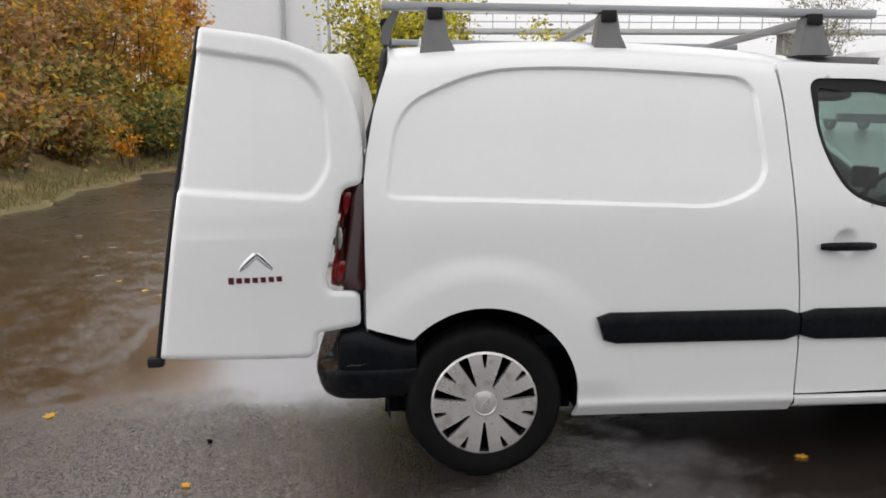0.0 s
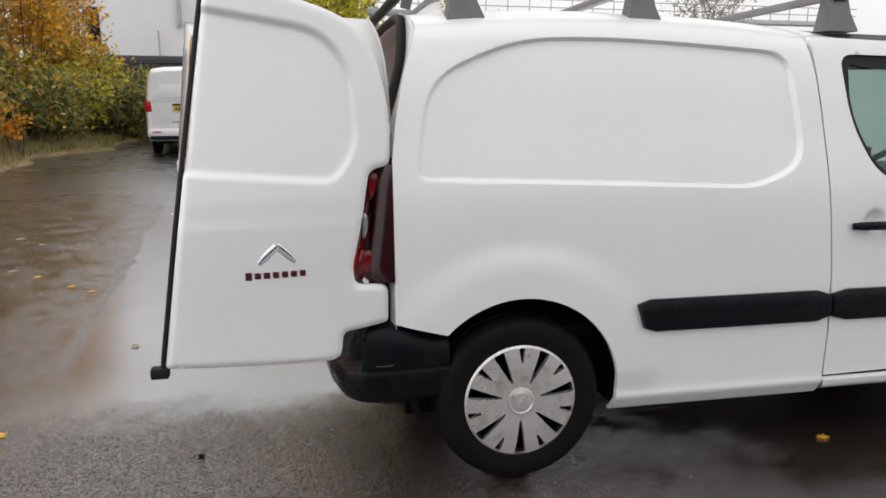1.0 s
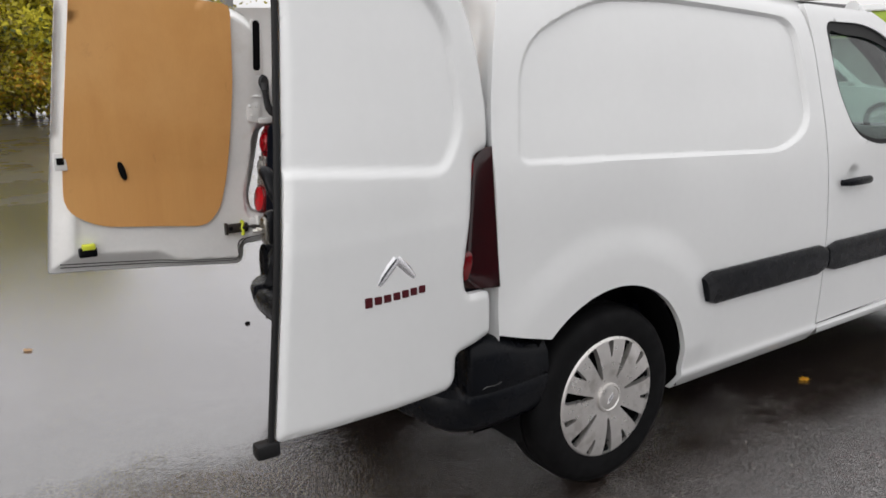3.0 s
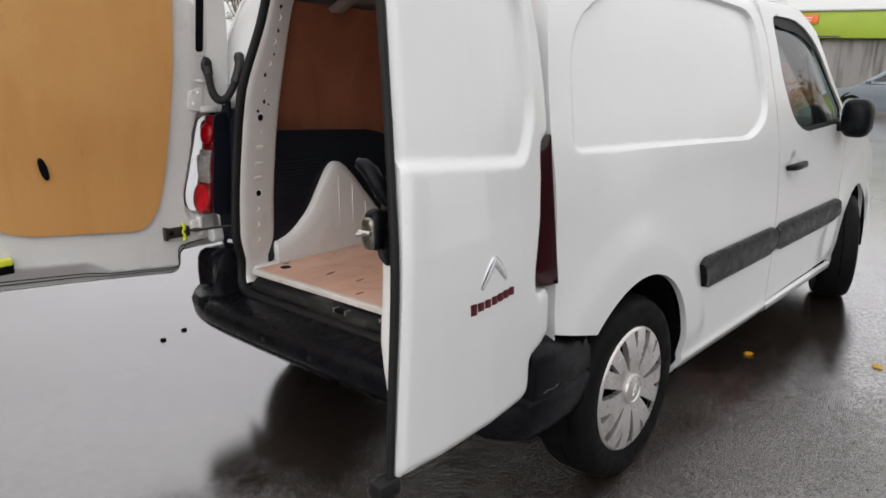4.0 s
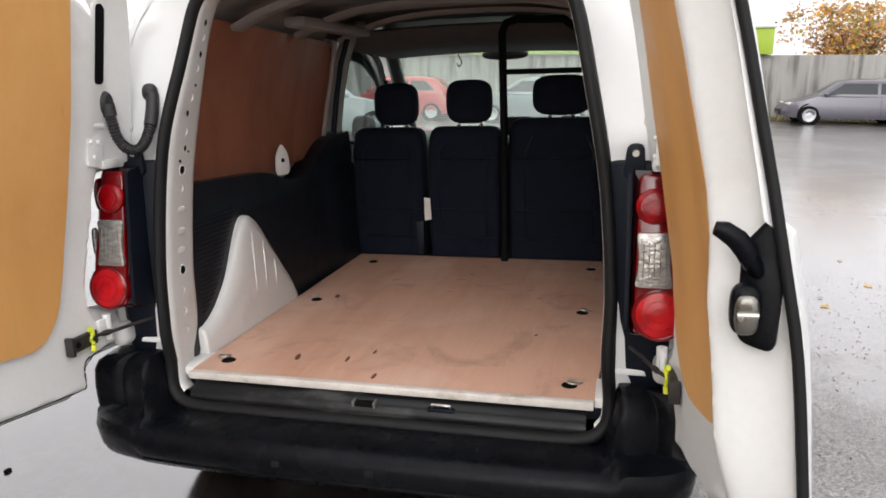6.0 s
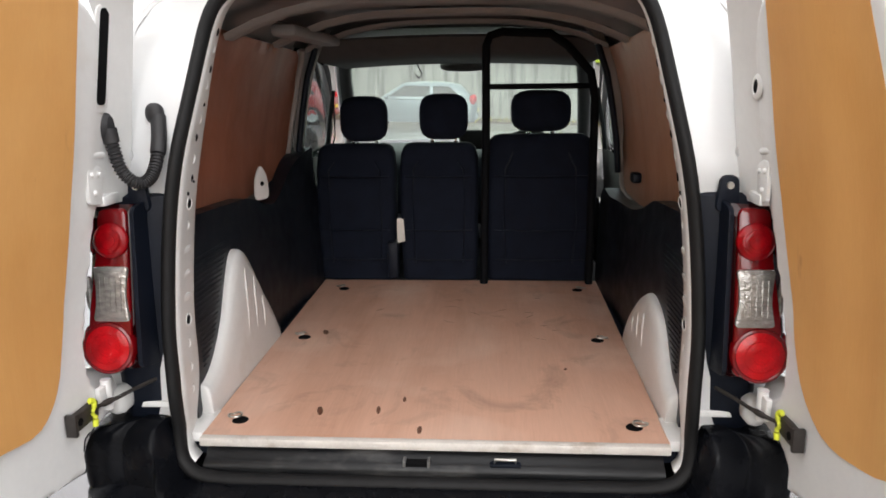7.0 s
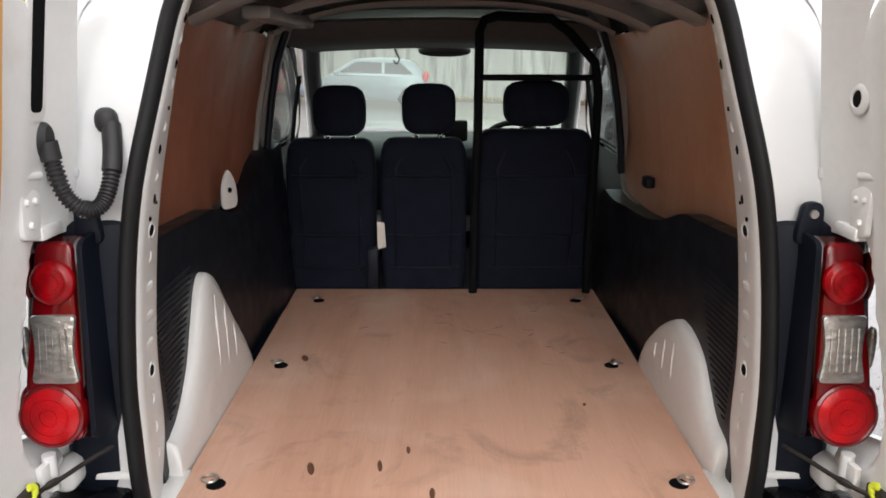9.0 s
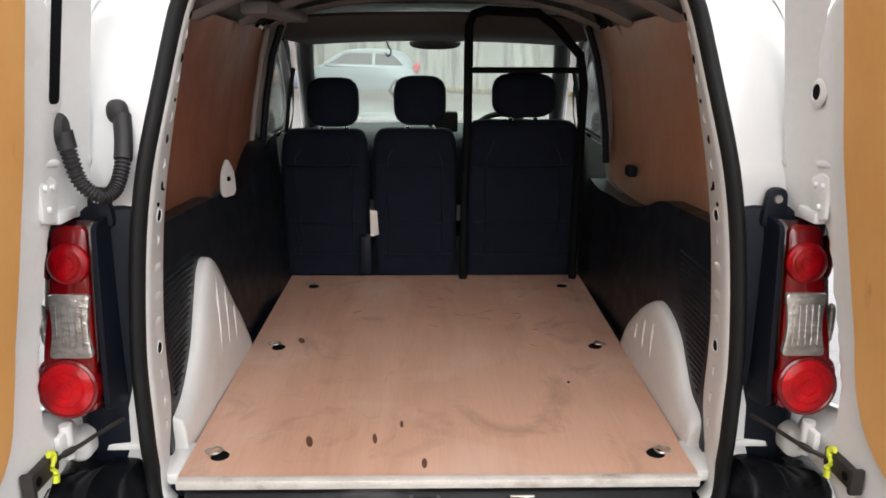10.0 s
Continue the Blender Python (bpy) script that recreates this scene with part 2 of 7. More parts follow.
def thing(name, label, category, m=None, group="", kind=""):
    ob = new(name)
    ob.empty_display_size = 0.2
    if m is not None:
        ob.matrix_basis = m
    return tagged(ob, label, category, group, kind)


def smooth(bm, angle=35):
    """Smooth faces, with sharp edges above the angle."""
    for f in bm.faces:
        f.smooth = True
    lim = radians(angle)
    for e in bm.edges:
        if len(e.link_faces) != 2 or e.calc_face_angle(0) > lim:
            e.smooth = False
    return bm


def box(x0, x1, y0, y1, z0, z1, bevel=0.0, seg=2, bm=None):
    bm = bm or bmesh.new()
    mt = Matrix.LocRotScale(((x0 + x1) / 2, (y0 + y1) / 2, (z0 + z1) / 2), None, (x1 - x0, y1 - y0, z1 - z0))
    vs = bmesh.ops.create_cube(bm, size=1, matrix=mt)["verts"]
    if bevel:
        es = list({e for v in vs for e in v.link_edges})
        bmesh.ops.bevel(bm, geom=es, offset=bevel, segments=seg, profile=0.5, affect="EDGES")
    return smooth(bm) if bevel else bm


def tube(points, radius, seg=10, bm=None, closed=False, flat=1.0, up=(0, 0, 1)):
    """A round bar along points. radius: a number or one per point. flat: the width across in the radius."""
    bm = bm or bmesh.new()
    pts = [Vector(p) for p in points]
    rad = [float(r) for r in radius] if hasattr(radius, "__len__") else [radius] * len(pts)
    rings, n = [], len(pts)
    for i, p in enumerate(pts):
        a = pts[i - 1] if i or closed else p
        b = pts[(i + 1) % n] if i < n - 1 or closed else p
        d = (b - a).normalized()
        u = d.cross(Vector(up))
        if u.length < 1e-3:
            u = d.cross(Vector((1, 0, 0)))
        u.normalize()
        w = u.cross(d).normalized()
        rings.append([bm.verts.new(p + rad[i] * (math.cos(k) * u * flat + math.sin(k) * w)) for k in (2 * math.pi * j / seg for j in range(seg))])
    for i in range(n if closed else n - 1):
        r, q = rings[i], rings[(i + 1) % n]
        for j in range(seg):
            bm.faces.new((r[j], r[(j + 1) % seg], q[(j + 1) % seg], q[j]))
    if not closed:
        bm.faces.new(rings[0][::-1])
        bm.faces.new(rings[-1])
    bmesh.ops.recalc_face_normals(bm, faces=bm.faces)
    return smooth(bm, 50)


def lathe(profile, seg=48, axis="y", bm=None):
    """Turns (radius, along) pairs about an axis."""
    bm = bm or bmesh.new()
    rings = []
    for r, h in profile:
        ring = []
        for k in range(seg):
            a = 2 * math.pi * k / seg
            c, s = r * math.cos(a), r * math.sin(a)
            ring.append(bm.verts.new({"y": (c, h, s), "z": (c, s, h), "x": (h, c, s)}[axis]))
        rings.append(ring)
    for p, q in zip(rings, rings[1:]):
        for k in range(seg):
            bm.faces.new((p[k], p[(k + 1) % seg], q[(k + 1) % seg], q[k]))
    bmesh.ops.remove_doubles(bm, verts=bm.verts, dist=1e-5)
    bmesh.ops.recalc_face_normals(bm, faces=bm.faces)
    return smooth(bm, 40)


def spline(points, n=8, closed=False):
    """A smooth line through points of any dimension."""
    p = np.array(points, float)
    k = len(p)
    out = []
    for i in range(k if closed else k - 1):
        idx = [(i + j) % k if closed else min(max(i + j, 0), k - 1) for j in (-1, 0, 1, 2)]
        a, b, c, d = p[idx]
        for t in np.linspace(0, 1, n, endpoint=False):
            out.append(0.5 * (2 * b + (c - a) * t + (2 * a - 5 * b + 4 * c - d) * t ** 2 + (3 * b - a - 3 * c + d) * t ** 3))
    if not closed:
        out.append(p[-1])
    return np.array(out)


def rounded(points, r, n=5):
    """A closed outline with its corners rounded; r: a number or one per corner."""
    p = [Vector((float(q[0]), float(q[1]))) for q in points]
    rs = r if hasattr(r, "__len__") else [r] * len(p)
    out = []
    for i, c in enumerate(p):
        a, b = p[i - 1], p[(i + 1) % len(p)]
        da, db = a - c, b - c
        k = min(rs[i], da.length * 0.48, db.length * 0.48)
        if k < 1e-4:
            out.append((c.x, c.y))
            continue
        s, e = c + da.normalized() * k, c + db.normalized() * k
        for j in range(n + 1):
            t = j / n
            q = s * (1 - t) ** 2 + c * 2 * t * (1 - t) + e * t ** 2
            out.append((q.x, q.y))
    return out


def sdf(poly, x, z):
    """Signed distance to a closed outline, negative inside."""
    p = np.array(poly, float)
    d = np.full(x.shape, 1e9)
    inside = np.zeros(x.shape, bool)
    for (ax, az), (bx, bz) in zip(p, np.roll(p, -1, 0)):
        ex, ez = bx - ax, bz - az
        t = np.clip(((x - ax) * ex + (z - az) * ez) / max(ex * ex + ez * ez, 1e-12), 0, 1)
        d = np.minimum(d, np.hypot(x - ax - t * ex, z - az - t * ez))
        if az != bz:
            inside ^= ((az > z) != (bz > z)) & (x < ex * (z - az) / ez + ax)
    return np.where(inside, -d, d)


def step01(a, b, v):
    t = np.clip((v - a) / (b - a), 0, 1)
    return t * t * (3 - 2 * t)


def sheet(field, place, x0, x1, z0, z1, step=0.014, depth=0.0, inward=(0, 1, 0), bm=None, creases=()):
    """A curved sheet over the region where field(x, z) < 0, with place(x, z) giving its points; its rim is turned in by depth."""
    bm = bm or bmesh.new()
    nx, nz = int(round((x1 - x0) / step)) + 1, int(round((z1 - z0) / step)) + 1
    x, z = np.meshgrid(np.linspace(x0, x1, nx), np.linspace(z0, z1, nz), indexing="ij")
    for _ in range(3):
        s = field(x, z)
        h = 1e-4
        gx, gz = (field(x + h, z) - s) / h, (field(x, z + h) - s) / h
        g = np.maximum(gx * gx + gz * gz, 0.3)
        near = np.abs(s) < step * 0.62
        x, z = np.where(near, x - s * gx / g, x), np.where(near, z - s * gz / g, z)
    edge_ = np.abs(field(x, z)) < step * 0.3
    for line in creases:
        for _ in range(3):
            s = line(x, z)
            gx, gz = (line(x + 1e-4, z) - s) / 1e-4, (line(x, z + 1e-4) - s) / 1e-4
            g = np.maximum(gx * gx + gz * gz, 0.3)
            near = (np.abs(s) < step * 0.52) & ~edge_
            x, z = np.where(near, x - s * gx / g, x), np.where(near, z - s * gz / g, z)
    keep = field(x, z) < step * 0.15
    px, py, pz = place(x, z)
    vs = {}

    def vert(i, j):
        if (i, j) not in vs:
            vs[i, j] = bm.verts.new((px[i, j], py[i, j], pz[i, j]))
        return vs[i, j]

    faces = []
    for i in range(nx - 1):
        for j in range(nz - 1):
            q = [(i, j), (i + 1, j), (i + 1, j + 1), (i, j + 1)]
            ok = [c for c in q if keep[c]]
            if len(ok) >= 3:
                faces.append(bm.faces.new([vert(*c) for c in ok]))
    if depth:
        rim = [e for e in bm.edges if len(e.link_faces) == 1]
        got = bmesh.ops.extrude_edge_only(bm, edges=rim)["geom"]
        bmesh.ops.translate(bm, verts=[g for g in got if isinstance(g, bmesh.types.BMVert)], vec=Vector(inward) * depth)
        for e in rim:
            e.smooth = False
    for f in bm.faces:
        f.smooth = True
    bmesh.ops.recalc_face_normals(bm, faces=bm.faces)
    for e in bm.edges:
        if len(e.link_faces) == 2 and e.calc_face_angle(0) > radians(50):
            e.smooth = False
    return bm


def loft(rows, closed=False, bm=None, thick=0.0):
    """A skin over rows of points, all rows of one length."""
    bm = bm or bmesh.new()
    vs = [[bm.verts.new(p) for p in row] for row in rows]
    m = len(vs[0])
    for a, b in zip(vs, vs[1:]):
        for j in range(m if closed else m - 1):
            bm.faces.new((a[j], a[(j + 1) % m], b[(j + 1) % m], b[j]))
    bmesh.ops.recalc_face_normals(bm, faces=bm.faces)
    if thick:
        bmesh.ops.solidify(bm, geom=list(bm.faces), thickness=thick)
    return smooth(bm, 50)


def plate(outline, place, thick, bevel=0.0, bm=None):
    """A flat plate: a 2D outline, put in space by place(a, b, height), thick high."""
    bm = bm or bmesh.new()
    lo = [bm.verts.new(place(a, b, 0)) for a, b in outline]
    hi = [bm.verts.new(place(a, b, thick)) for a, b in outline]
    n = len(lo)
    bm.faces.new(lo[::-1])
    top = bm.faces.new(hi)
    for i in range(n):
        bm.faces.new((lo[i], lo[(i + 1) % n], hi[(i + 1) % n], hi[i]))
    bmesh.ops.recalc_face_normals(bm, faces=bm.faces)
    if bevel:
        bmesh.ops.bevel(bm, geom=list(top.edges), offset=bevel, segments=2, profile=0.5, affect="EDGES")
    return smooth(bm, 35)


def pillow(x, y, z, sx, sy, sz, power=3.0, n=14, bm=None, turn=None):
    """A softly rounded block of half sizes sx, sy, sz."""
    bm = bm or bmesh.new()
    got = bmesh.ops.create_uvsphere(bm, u_segments=n * 2, v_segments=n, radius=1)["verts"]
    for v in got:
        c = v.co
        k = (abs(c.x) ** power + abs(c.y) ** power + abs(c.z) ** power) ** (-1 / power)
        q = Vector((c.x * k * sx, c.y * k * sy, c.z * k * sz))
        if turn:
            q = turn @ q
        v.co = q + Vector((x, y, z))
    return smooth(bm, 60)
# ---------------------------------------------------------------- the van: origin on the ground under the rear axle, x to its nose
van = thing("panel_van", "white panel van with rear doors open and a roof rack", "van", SLOPE)

PROFILE = spline([(0.24, 0.845, 0.24), (0.27, 0.868, 0.27), (0.30, 0.886, 0.30), (0.335, 0.881, 0.335), (0.45, 0.886, 0.45), (0.62, 0.893, 0.62), (0.80, 0.895, 0.80),
                  (1.00, 0.889, 1.00), (1.15, 0.871, 1.15), (1.30, 0.842, 1.30), (1.45, 0.811, 1.45), (1.58, 0.776, 1.58), (1.66, 0.743, 1.655),
                  (1.74, 0.680, 1.712), (1.86, 0.560, 1.748), (2.02, 0.400, 1.768), (2.22, 0.200, 1.778), (2.42, 0.0, 1.781)], 10)
PANEL = rounded([(-0.385, 1.135), (0.93, 1.085), (1.125, 1.175), (1.075, 1.612), (0.30, 1.640), (-0.02, 1.632), (-0.335, 1.485)], [0.05, 0.10, 0.10, 0.10, 0.5, 0.16, 0.14], 7)
HUB_REAR, HUB_FRONT = (0.0, 0.335), (2.728, 0.335)


def side_y(x, v):
    """Half width of the body at x and the height run v."""
    y = np.interp(v, PROFILE[:, 0], PROFILE[:, 1])
    low = 1 - step01(1.55, 1.9, v)
    y = y - low * (0.030 * np.clip((-0.10 - x) / 0.36, 0, 2) ** 2)
    y = y - low * 0.05 * np.clip((x - 1.9) / 1.1, 0, 2) ** 2
    d = sdf(PANEL, x, v)
    fade = 0.25 + 0.75 * step01(-0.42, -0.15, x)
    y = y - 0.020 * (1 - np.clip((d + 0.0135) / 0.0135, 0, 1)) * fade
    for hx, hz in (HUB_REAR, HUB_FRONT):
        r = np.hypot(x - hx, v - hz)
        y = y + 0.016 * (1 - step01(0.47, 0.60, r)) * step01(0.30, 0.42, v)
    return y


def side_z(x, v):
    z = np.interp(v, PROFILE[:, 0], PROFILE[:, 2])
    w = step01(1.45, 1.75, v)
    return z + w * (-0.040 * np.clip((0.35 - x) / 0.8, 0, 2) ** 2 - 0.058 * np.clip((x - 0.35) / 1.0, 0, 2) ** 2)


def side(s):
    return lambda x, v: (x, s * side_y(x, v), side_z(x, v))


REAR_EDGE = [(-0.462, 0.58), (-0.462, 1.20), (-0.448, 1.32), (-0.422, 1.46), (-0.385, 1.60), (-0.360, 1.70), (-0.365, 1.95), (-0.385, 2.42)]
SEAM = [(1.272, 0.20), (1.270, 0.50), (1.255, 0.75), (1.228, 1.02), (1.203, 1.30), (1.180, 1.55), (1.172, 1.655), (1.195, 1.672), (1.75, 1.655)]
SHELL = ([(-0.25, 0.25), (-0.275, 0.588), (-0.462, 0.632)] + REAR_EDGE[1:] + [(1.80, 2.42), (1.76, 1.90), (1.75, 1.655)] + SEAM[::-1][1:])
WINDOW = rounded([(1.295, 1.590), (1.66, 1.585), (1.93, 1.46), (2.27, 1.155), (2.24, 1.085), (1.62, 1.070), (1.44, 1.128), (1.325, 1.33)], [0.06, 0.25, 0.2, 0.03, 0.04, 0.25, 0.2, 0.2], 6)


def arch(x, v, hub, r=0.378):
    return r - np.hypot(x - hub[0], (v - hub[1]))


def shell_field(x, v):
    return np.maximum(sdf(SHELL, x, v), arch(x, v, HUB_REAR))


for s in (-1, 1):
    part("side_panel", sheet(shell_field, side(s), -0.48, 1.84, 0.24, 2.42, 0.0062 if s < 0 else 0.03, 0.022, (0, -s, 0), None, () if s > 0 else (lambda x, v: sdf(PANEL, x, v), lambda x, v: sdf(PANEL, x, v) + 0.0135)), PAINT, van)

# front door, wing
DOOR = SEAM[:7] + [(1.195, 1.668), (1.70, 1.648), (1.93, 1.545), (2.20, 1.300), (2.315, 1.165), (2.335, 1.05), (2.285, 0.70), (2.30, 0.33), (1.272, 0.315)]


def door_field(x, v):
    return np.maximum(sdf(DOOR, x, v) + 0.0065, -sdf(WINDOW, x, v))


def cab_y(x, v):
    dish = 0.024 * (1 - np.clip(np.hypot(x - 1.437, v - 0.948) / 0.050, 0, 1) ** 3)
    return side_y(x, v) - dish - 0.055 * np.clip((x - 1.75) / 0.6, 0, 1.4) ** 2 * step01(1.05, 1.5, v)


def cab_side(s, push=0.0):
    return lambda x, v: (x, s * (cab_y(x, v) + push), np.interp(v, PROFILE[:, 0], PROFILE[:, 2]) + np.zeros_like(x))


WING = [(2.34, 1.055), (2.29, 0.70), (2.305, 0.33), (2.305, 0.26), (3.20, 0.26), (3.50, 0.40), (3.52, 0.66), (3.30, 0.86), (2.75, 1.03)]
for s in (-1, 1):
    fd = part("front_door", sheet(door_field, cab_side(s), 1.15, 2.36, 0.28, 1.70, 0.0105, 0.024, (0, -s, 0)), PAINT, van)
    pane = sheet(lambda x, v: sdf(WINDOW, x, v) - 0.012, cab_side(s, -0.020), 1.26, 2.32, 1.04, 1.62, 0.03)
    if sum(f.normal.y for f in pane.faces) * s < 0:
        bmesh.ops.reverse_faces(pane, faces=pane.faces)
    part("window_pane", pane, CABGLASS, fd, "dark tinted cab window")
    part("window_seal", sheet(lambda x, v: np.maximum(sdf(WINDOW, x, v) - 0.006, -sdf(WINDOW, x, v) - 0.020 - 0.035 * step01(1.40, 1.55, v) * step01(1.2, 1.5, x)), cab_side(s, -0.010), 1.26, 2.32, 1.04, 1.62, 0.010, 0.008, (0, -s, 0)), RUBBER, fd)
    # quarter light bar
    part("window_bar", tube([(2.02, s * 0.80, 1.09), (1.995, s * 0.775, 1.25), (1.96, s * 0.735, 1.43)], 0.012, 6), RUBBER, fd)
    hx = 1.432
    hb = tube([(1.325, s * 0.903, 0.932), (1.36, s * 0.922, 0.934), (hx, s * 0.926, 0.935), (1.51, s * 0.922, 0.934), (1.545, s * 0.903, 0.932)], [0.013, 0.017, 0.018, 0.017, 0.013], 10, flat=0.8)
    part("door_handle", hb, PLASTIC, fd, "black door handle")
    # mirror
    mr = part("wing_mirror", pillow(2.16, s * 0.965, 1.115, 0.075, 0.072, 0.100, 3.2), PLASTIC, fd, "black wing mirror housing")
    part("mirror_arm", box(2.12, 2.20, min(s * 0.86, s * 0.93), max(s * 0.86, s * 0.93), 1.045, 1.095, 0.012), PLASTIC, mr)
    wing = part("front_wing", sheet(lambda x, v: np.maximum(sdf(WING, x, v), arch(x, v, HUB_FRONT, 0.365)), side(s), 2.26, 3.56, 0.24, 1.10, 0.02, 0.022, (0, -s, 0)), PAINT, van)
    part("door_trim", sheet(lambda x, v: np.maximum(sdf(DOOR, x, v) + 0.025, -sdf(WINDOW, x, v) + 0.004), cab_side(s, -0.050), 1.15, 2.36, 0.30, 1.70, 0.03), HEADLINER, fd, "dark inner door trim")
    part("indicator", pillow(2.40, s * 0.873, 0.865, 0.022, 0.006, 0.012, 2.5, 8), STEEL, wing)
    # rubbing strips
    def strip_bar(x0, x1, name, parent):
        rows = []
        for x in np.linspace(x0, x1, 16):
            e = min(x - x0, x1 - x)
            k = 1.0 if e > 0.02 else (0.80 if e > 0.001 else 0.72)
            y = float(side_y(np.array(x), np.array(0.62)))
            slant = 0.018 if x0 < 0.6 else 0.0
            def at(z, o):
                return (x + slant * (0.62 - z) / 0.06 * (1 - min((x - x0) / 0.15, 1)), s * (y + o), z)
            h = 0.062 * k
            rows.append([at(0.62 - h, -0.004), at(0.62 - h, 0.014), at(0.62 - h * 0.75, 0.023), at(0.62, 0.026), at(0.62 + h * 0.75, 0.023), at(0.62 + h, 0.014), at(0.62 + h, -0.004)])
        b = loft(rows, True)
        bmesh.ops.holes_fill(b, edges=[e for e in b.edges if len(e.link_faces) == 1])
        bmesh.ops.recalc_face_normals(b, faces=b.faces)
        return part(name, b, PLASTIC, parent, "black rubbing strip")
    strip_bar(0.452, 1.256, "rubbing_strip", van)
    strip_bar(1.266, 2.27, "rubbing_strip", fd)
    # sill under the door
    part("sill", loft([[(x, s * 0.872, 0.312), (x, s * 0.888, 0.302), (x, s * 0.884, 0.275), (x, s * 0.855, 0.255), (x, s * 0.80, 0.25)] for x in (1.274, 1.7, 2.30)]), PAINT, van)
    # arch liners
    for hx, hz in (HUB_REAR, HUB_FRONT):
        rows = []
        for k in range(25):
            a = radians(-12 + 204 * k / 24)
            c, q = math.cos(a), math.sin(a)
            r1 = 0.380 if hx == 0 else 0.367
            rows.append([(hx + r1 * c, s * 0.868, hz + r1 * q), (hx + (r1 + 0.012) * c, s * 0.82, hz + (r1 + 0.012) * q), (hx + (r1 + 0.012) * c, s * 0.648, hz + (r1 + 0.012) * q)])
        part("arch_liner", loft(rows), DARKHOLE, van)
        part("arch_back", loft([[(hx + 0.40 * math.cos(radians(a)), s * 0.648, hz + 0.40 * math.sin(radians(a))), (hx + 0.40 * math.cos(radians(a)), s * 0.648, 0.20)] for a in range(0, 181, 12)]), DARKHOLE, van)

# roof front, windscreen, bonnet, nose
def screen_pt(u, w):
    """u from the roof edge down to the bonnet, w across from -1 to 1."""
    x = 1.79 + 0.86 * u - 0.10 * w * w * (1 - 0.3 * u)
    return (x, w * (0.60 + 0.15 * u), 1.655 - 0.555 * u - 0.05 * w * w * (1 - u) ** 0.5)


us, wsx = np.linspace(0, 1, 13), np.linspace(-1, 1, 17)
part("windscreen", loft([[screen_pt(u, w) for w in wsx] for u in us]), SCREENGLASS, van, "rain-speckled windscreen")
part("header_rail", loft([[(1.70 - 0.1 * w * w, w * 0.66, float(side_z(np.array(1.7), np.array(2.42))) - 0.06 * w * w) for w in wsx], [tuple(a + b for a, b in zip(screen_pt(0.02, w), (-0.01, 0, 0.012))) for w in wsx]]), PAINT, van)
for s in (-1, 1):
    part("windscreen_pillar", tube([(1.66, s * 0.685, 1.655), (1.82, s * 0.662, 1.60), (1.98, s * 0.690, 1.50), (2.30, s * 0.735, 1.25), (2.56, s * 0.772, 1.07)], [0.04, 0.045, 0.045, 0.045, 0.05], 10, flat=0.8), PAINT, van)
    part("pillar_trim", tube([(1.62, s * 0.655, 1.625), (1.79, s * 0.632, 1.575), (1.95, s * 0.660, 1.475), (2.27, s * 0.705, 1.225), (2.53, s * 0.742, 1.045)], [0.04, 0.045, 0.045, 0.045, 0.05], 10, flat=0.8), HEADLINER, van, "dark windscreen pillar trim")
rows = []
for u in np.linspace(0, 1, 12):
    rows.append([(2.60 + 0.80 * u - 0.10 * w * w * (0.6 + u), w * (0.80 - 0.06 * u * u), 1.09 - 0.13 * u - 0.16 * u ** 3 - 0.045 * w ** 4) for w in wsx])
part("bonnet", loft(rows, thick=0.01), PAINT, van)
rows = []
for z, x, k in ((0.83, 3.30, 0.75), (0.76, 3.43, 0.79), (0.66, 3.53, 0.82), (0.52, 3.60, 0.84), (0.40, 3.60, 0.84), (0.28, 3.54, 0.82), (0.22, 3.46, 0.80)):
    rows.append([(x - 0.26 * abs(w) ** 3.2, w * k, z) for w in wsx])
nose = part("front_bumper", loft(rows, thick=0.02), PAINT, van)
part("grille", box(3.53, 3.612, -0.42, 0.42, 0.36, 0.50, 0.015), PLASTIC, nose)
for s in (-1, 1):
    part("headlamp", pillow(3.30, s * 0.66, 0.80, 0.16, 0.11, 0.085, 2.6, 10), CLEAR, van, "clear headlamp")


# wheels
def cover_mesh(s):
    """A dished disc with seven long slots and seven short ones between them."""
    def field(x, z):
        r, a = np.hypot(x, z), np.arctan2(z, x)
        f = r - 0.217
        for start, half, first in ((0.075, (0.0035, 0.0215), 0.0), (0.142, (0.002, 0.0125), math.pi / 7)):
            k = np.round((a - 0.22 - first) / (2 * math.pi / 7)) * (2 * math.pi / 7) + 0.22 + first
            u, v = r * np.cos(a - k), r * np.sin(a - k)
            w = half[0] + (half[1] - half[0]) * np.clip((u - start) / (0.203 - start), 0, 1)
            slot = np.maximum(np.maximum(np.abs(v) - w, start - u), r - 0.2055)
            f = np.maximum(f, -slot)
        return f

    def place(x, z):
        r = np.hypot(x, z)
        return x, s * np.interp(r, (0.0, 0.05, 0.09, 0.13, 0.17, 0.20, 0.209, 0.217), (0.094, 0.097, 0.103, 0.106, 0.105, 0.100, 0.099, 0.088)), z
    return sheet(field, place, -0.224, 0.224, -0.224, 0.224, 0.0045, 0.022, (0, -s, 0))


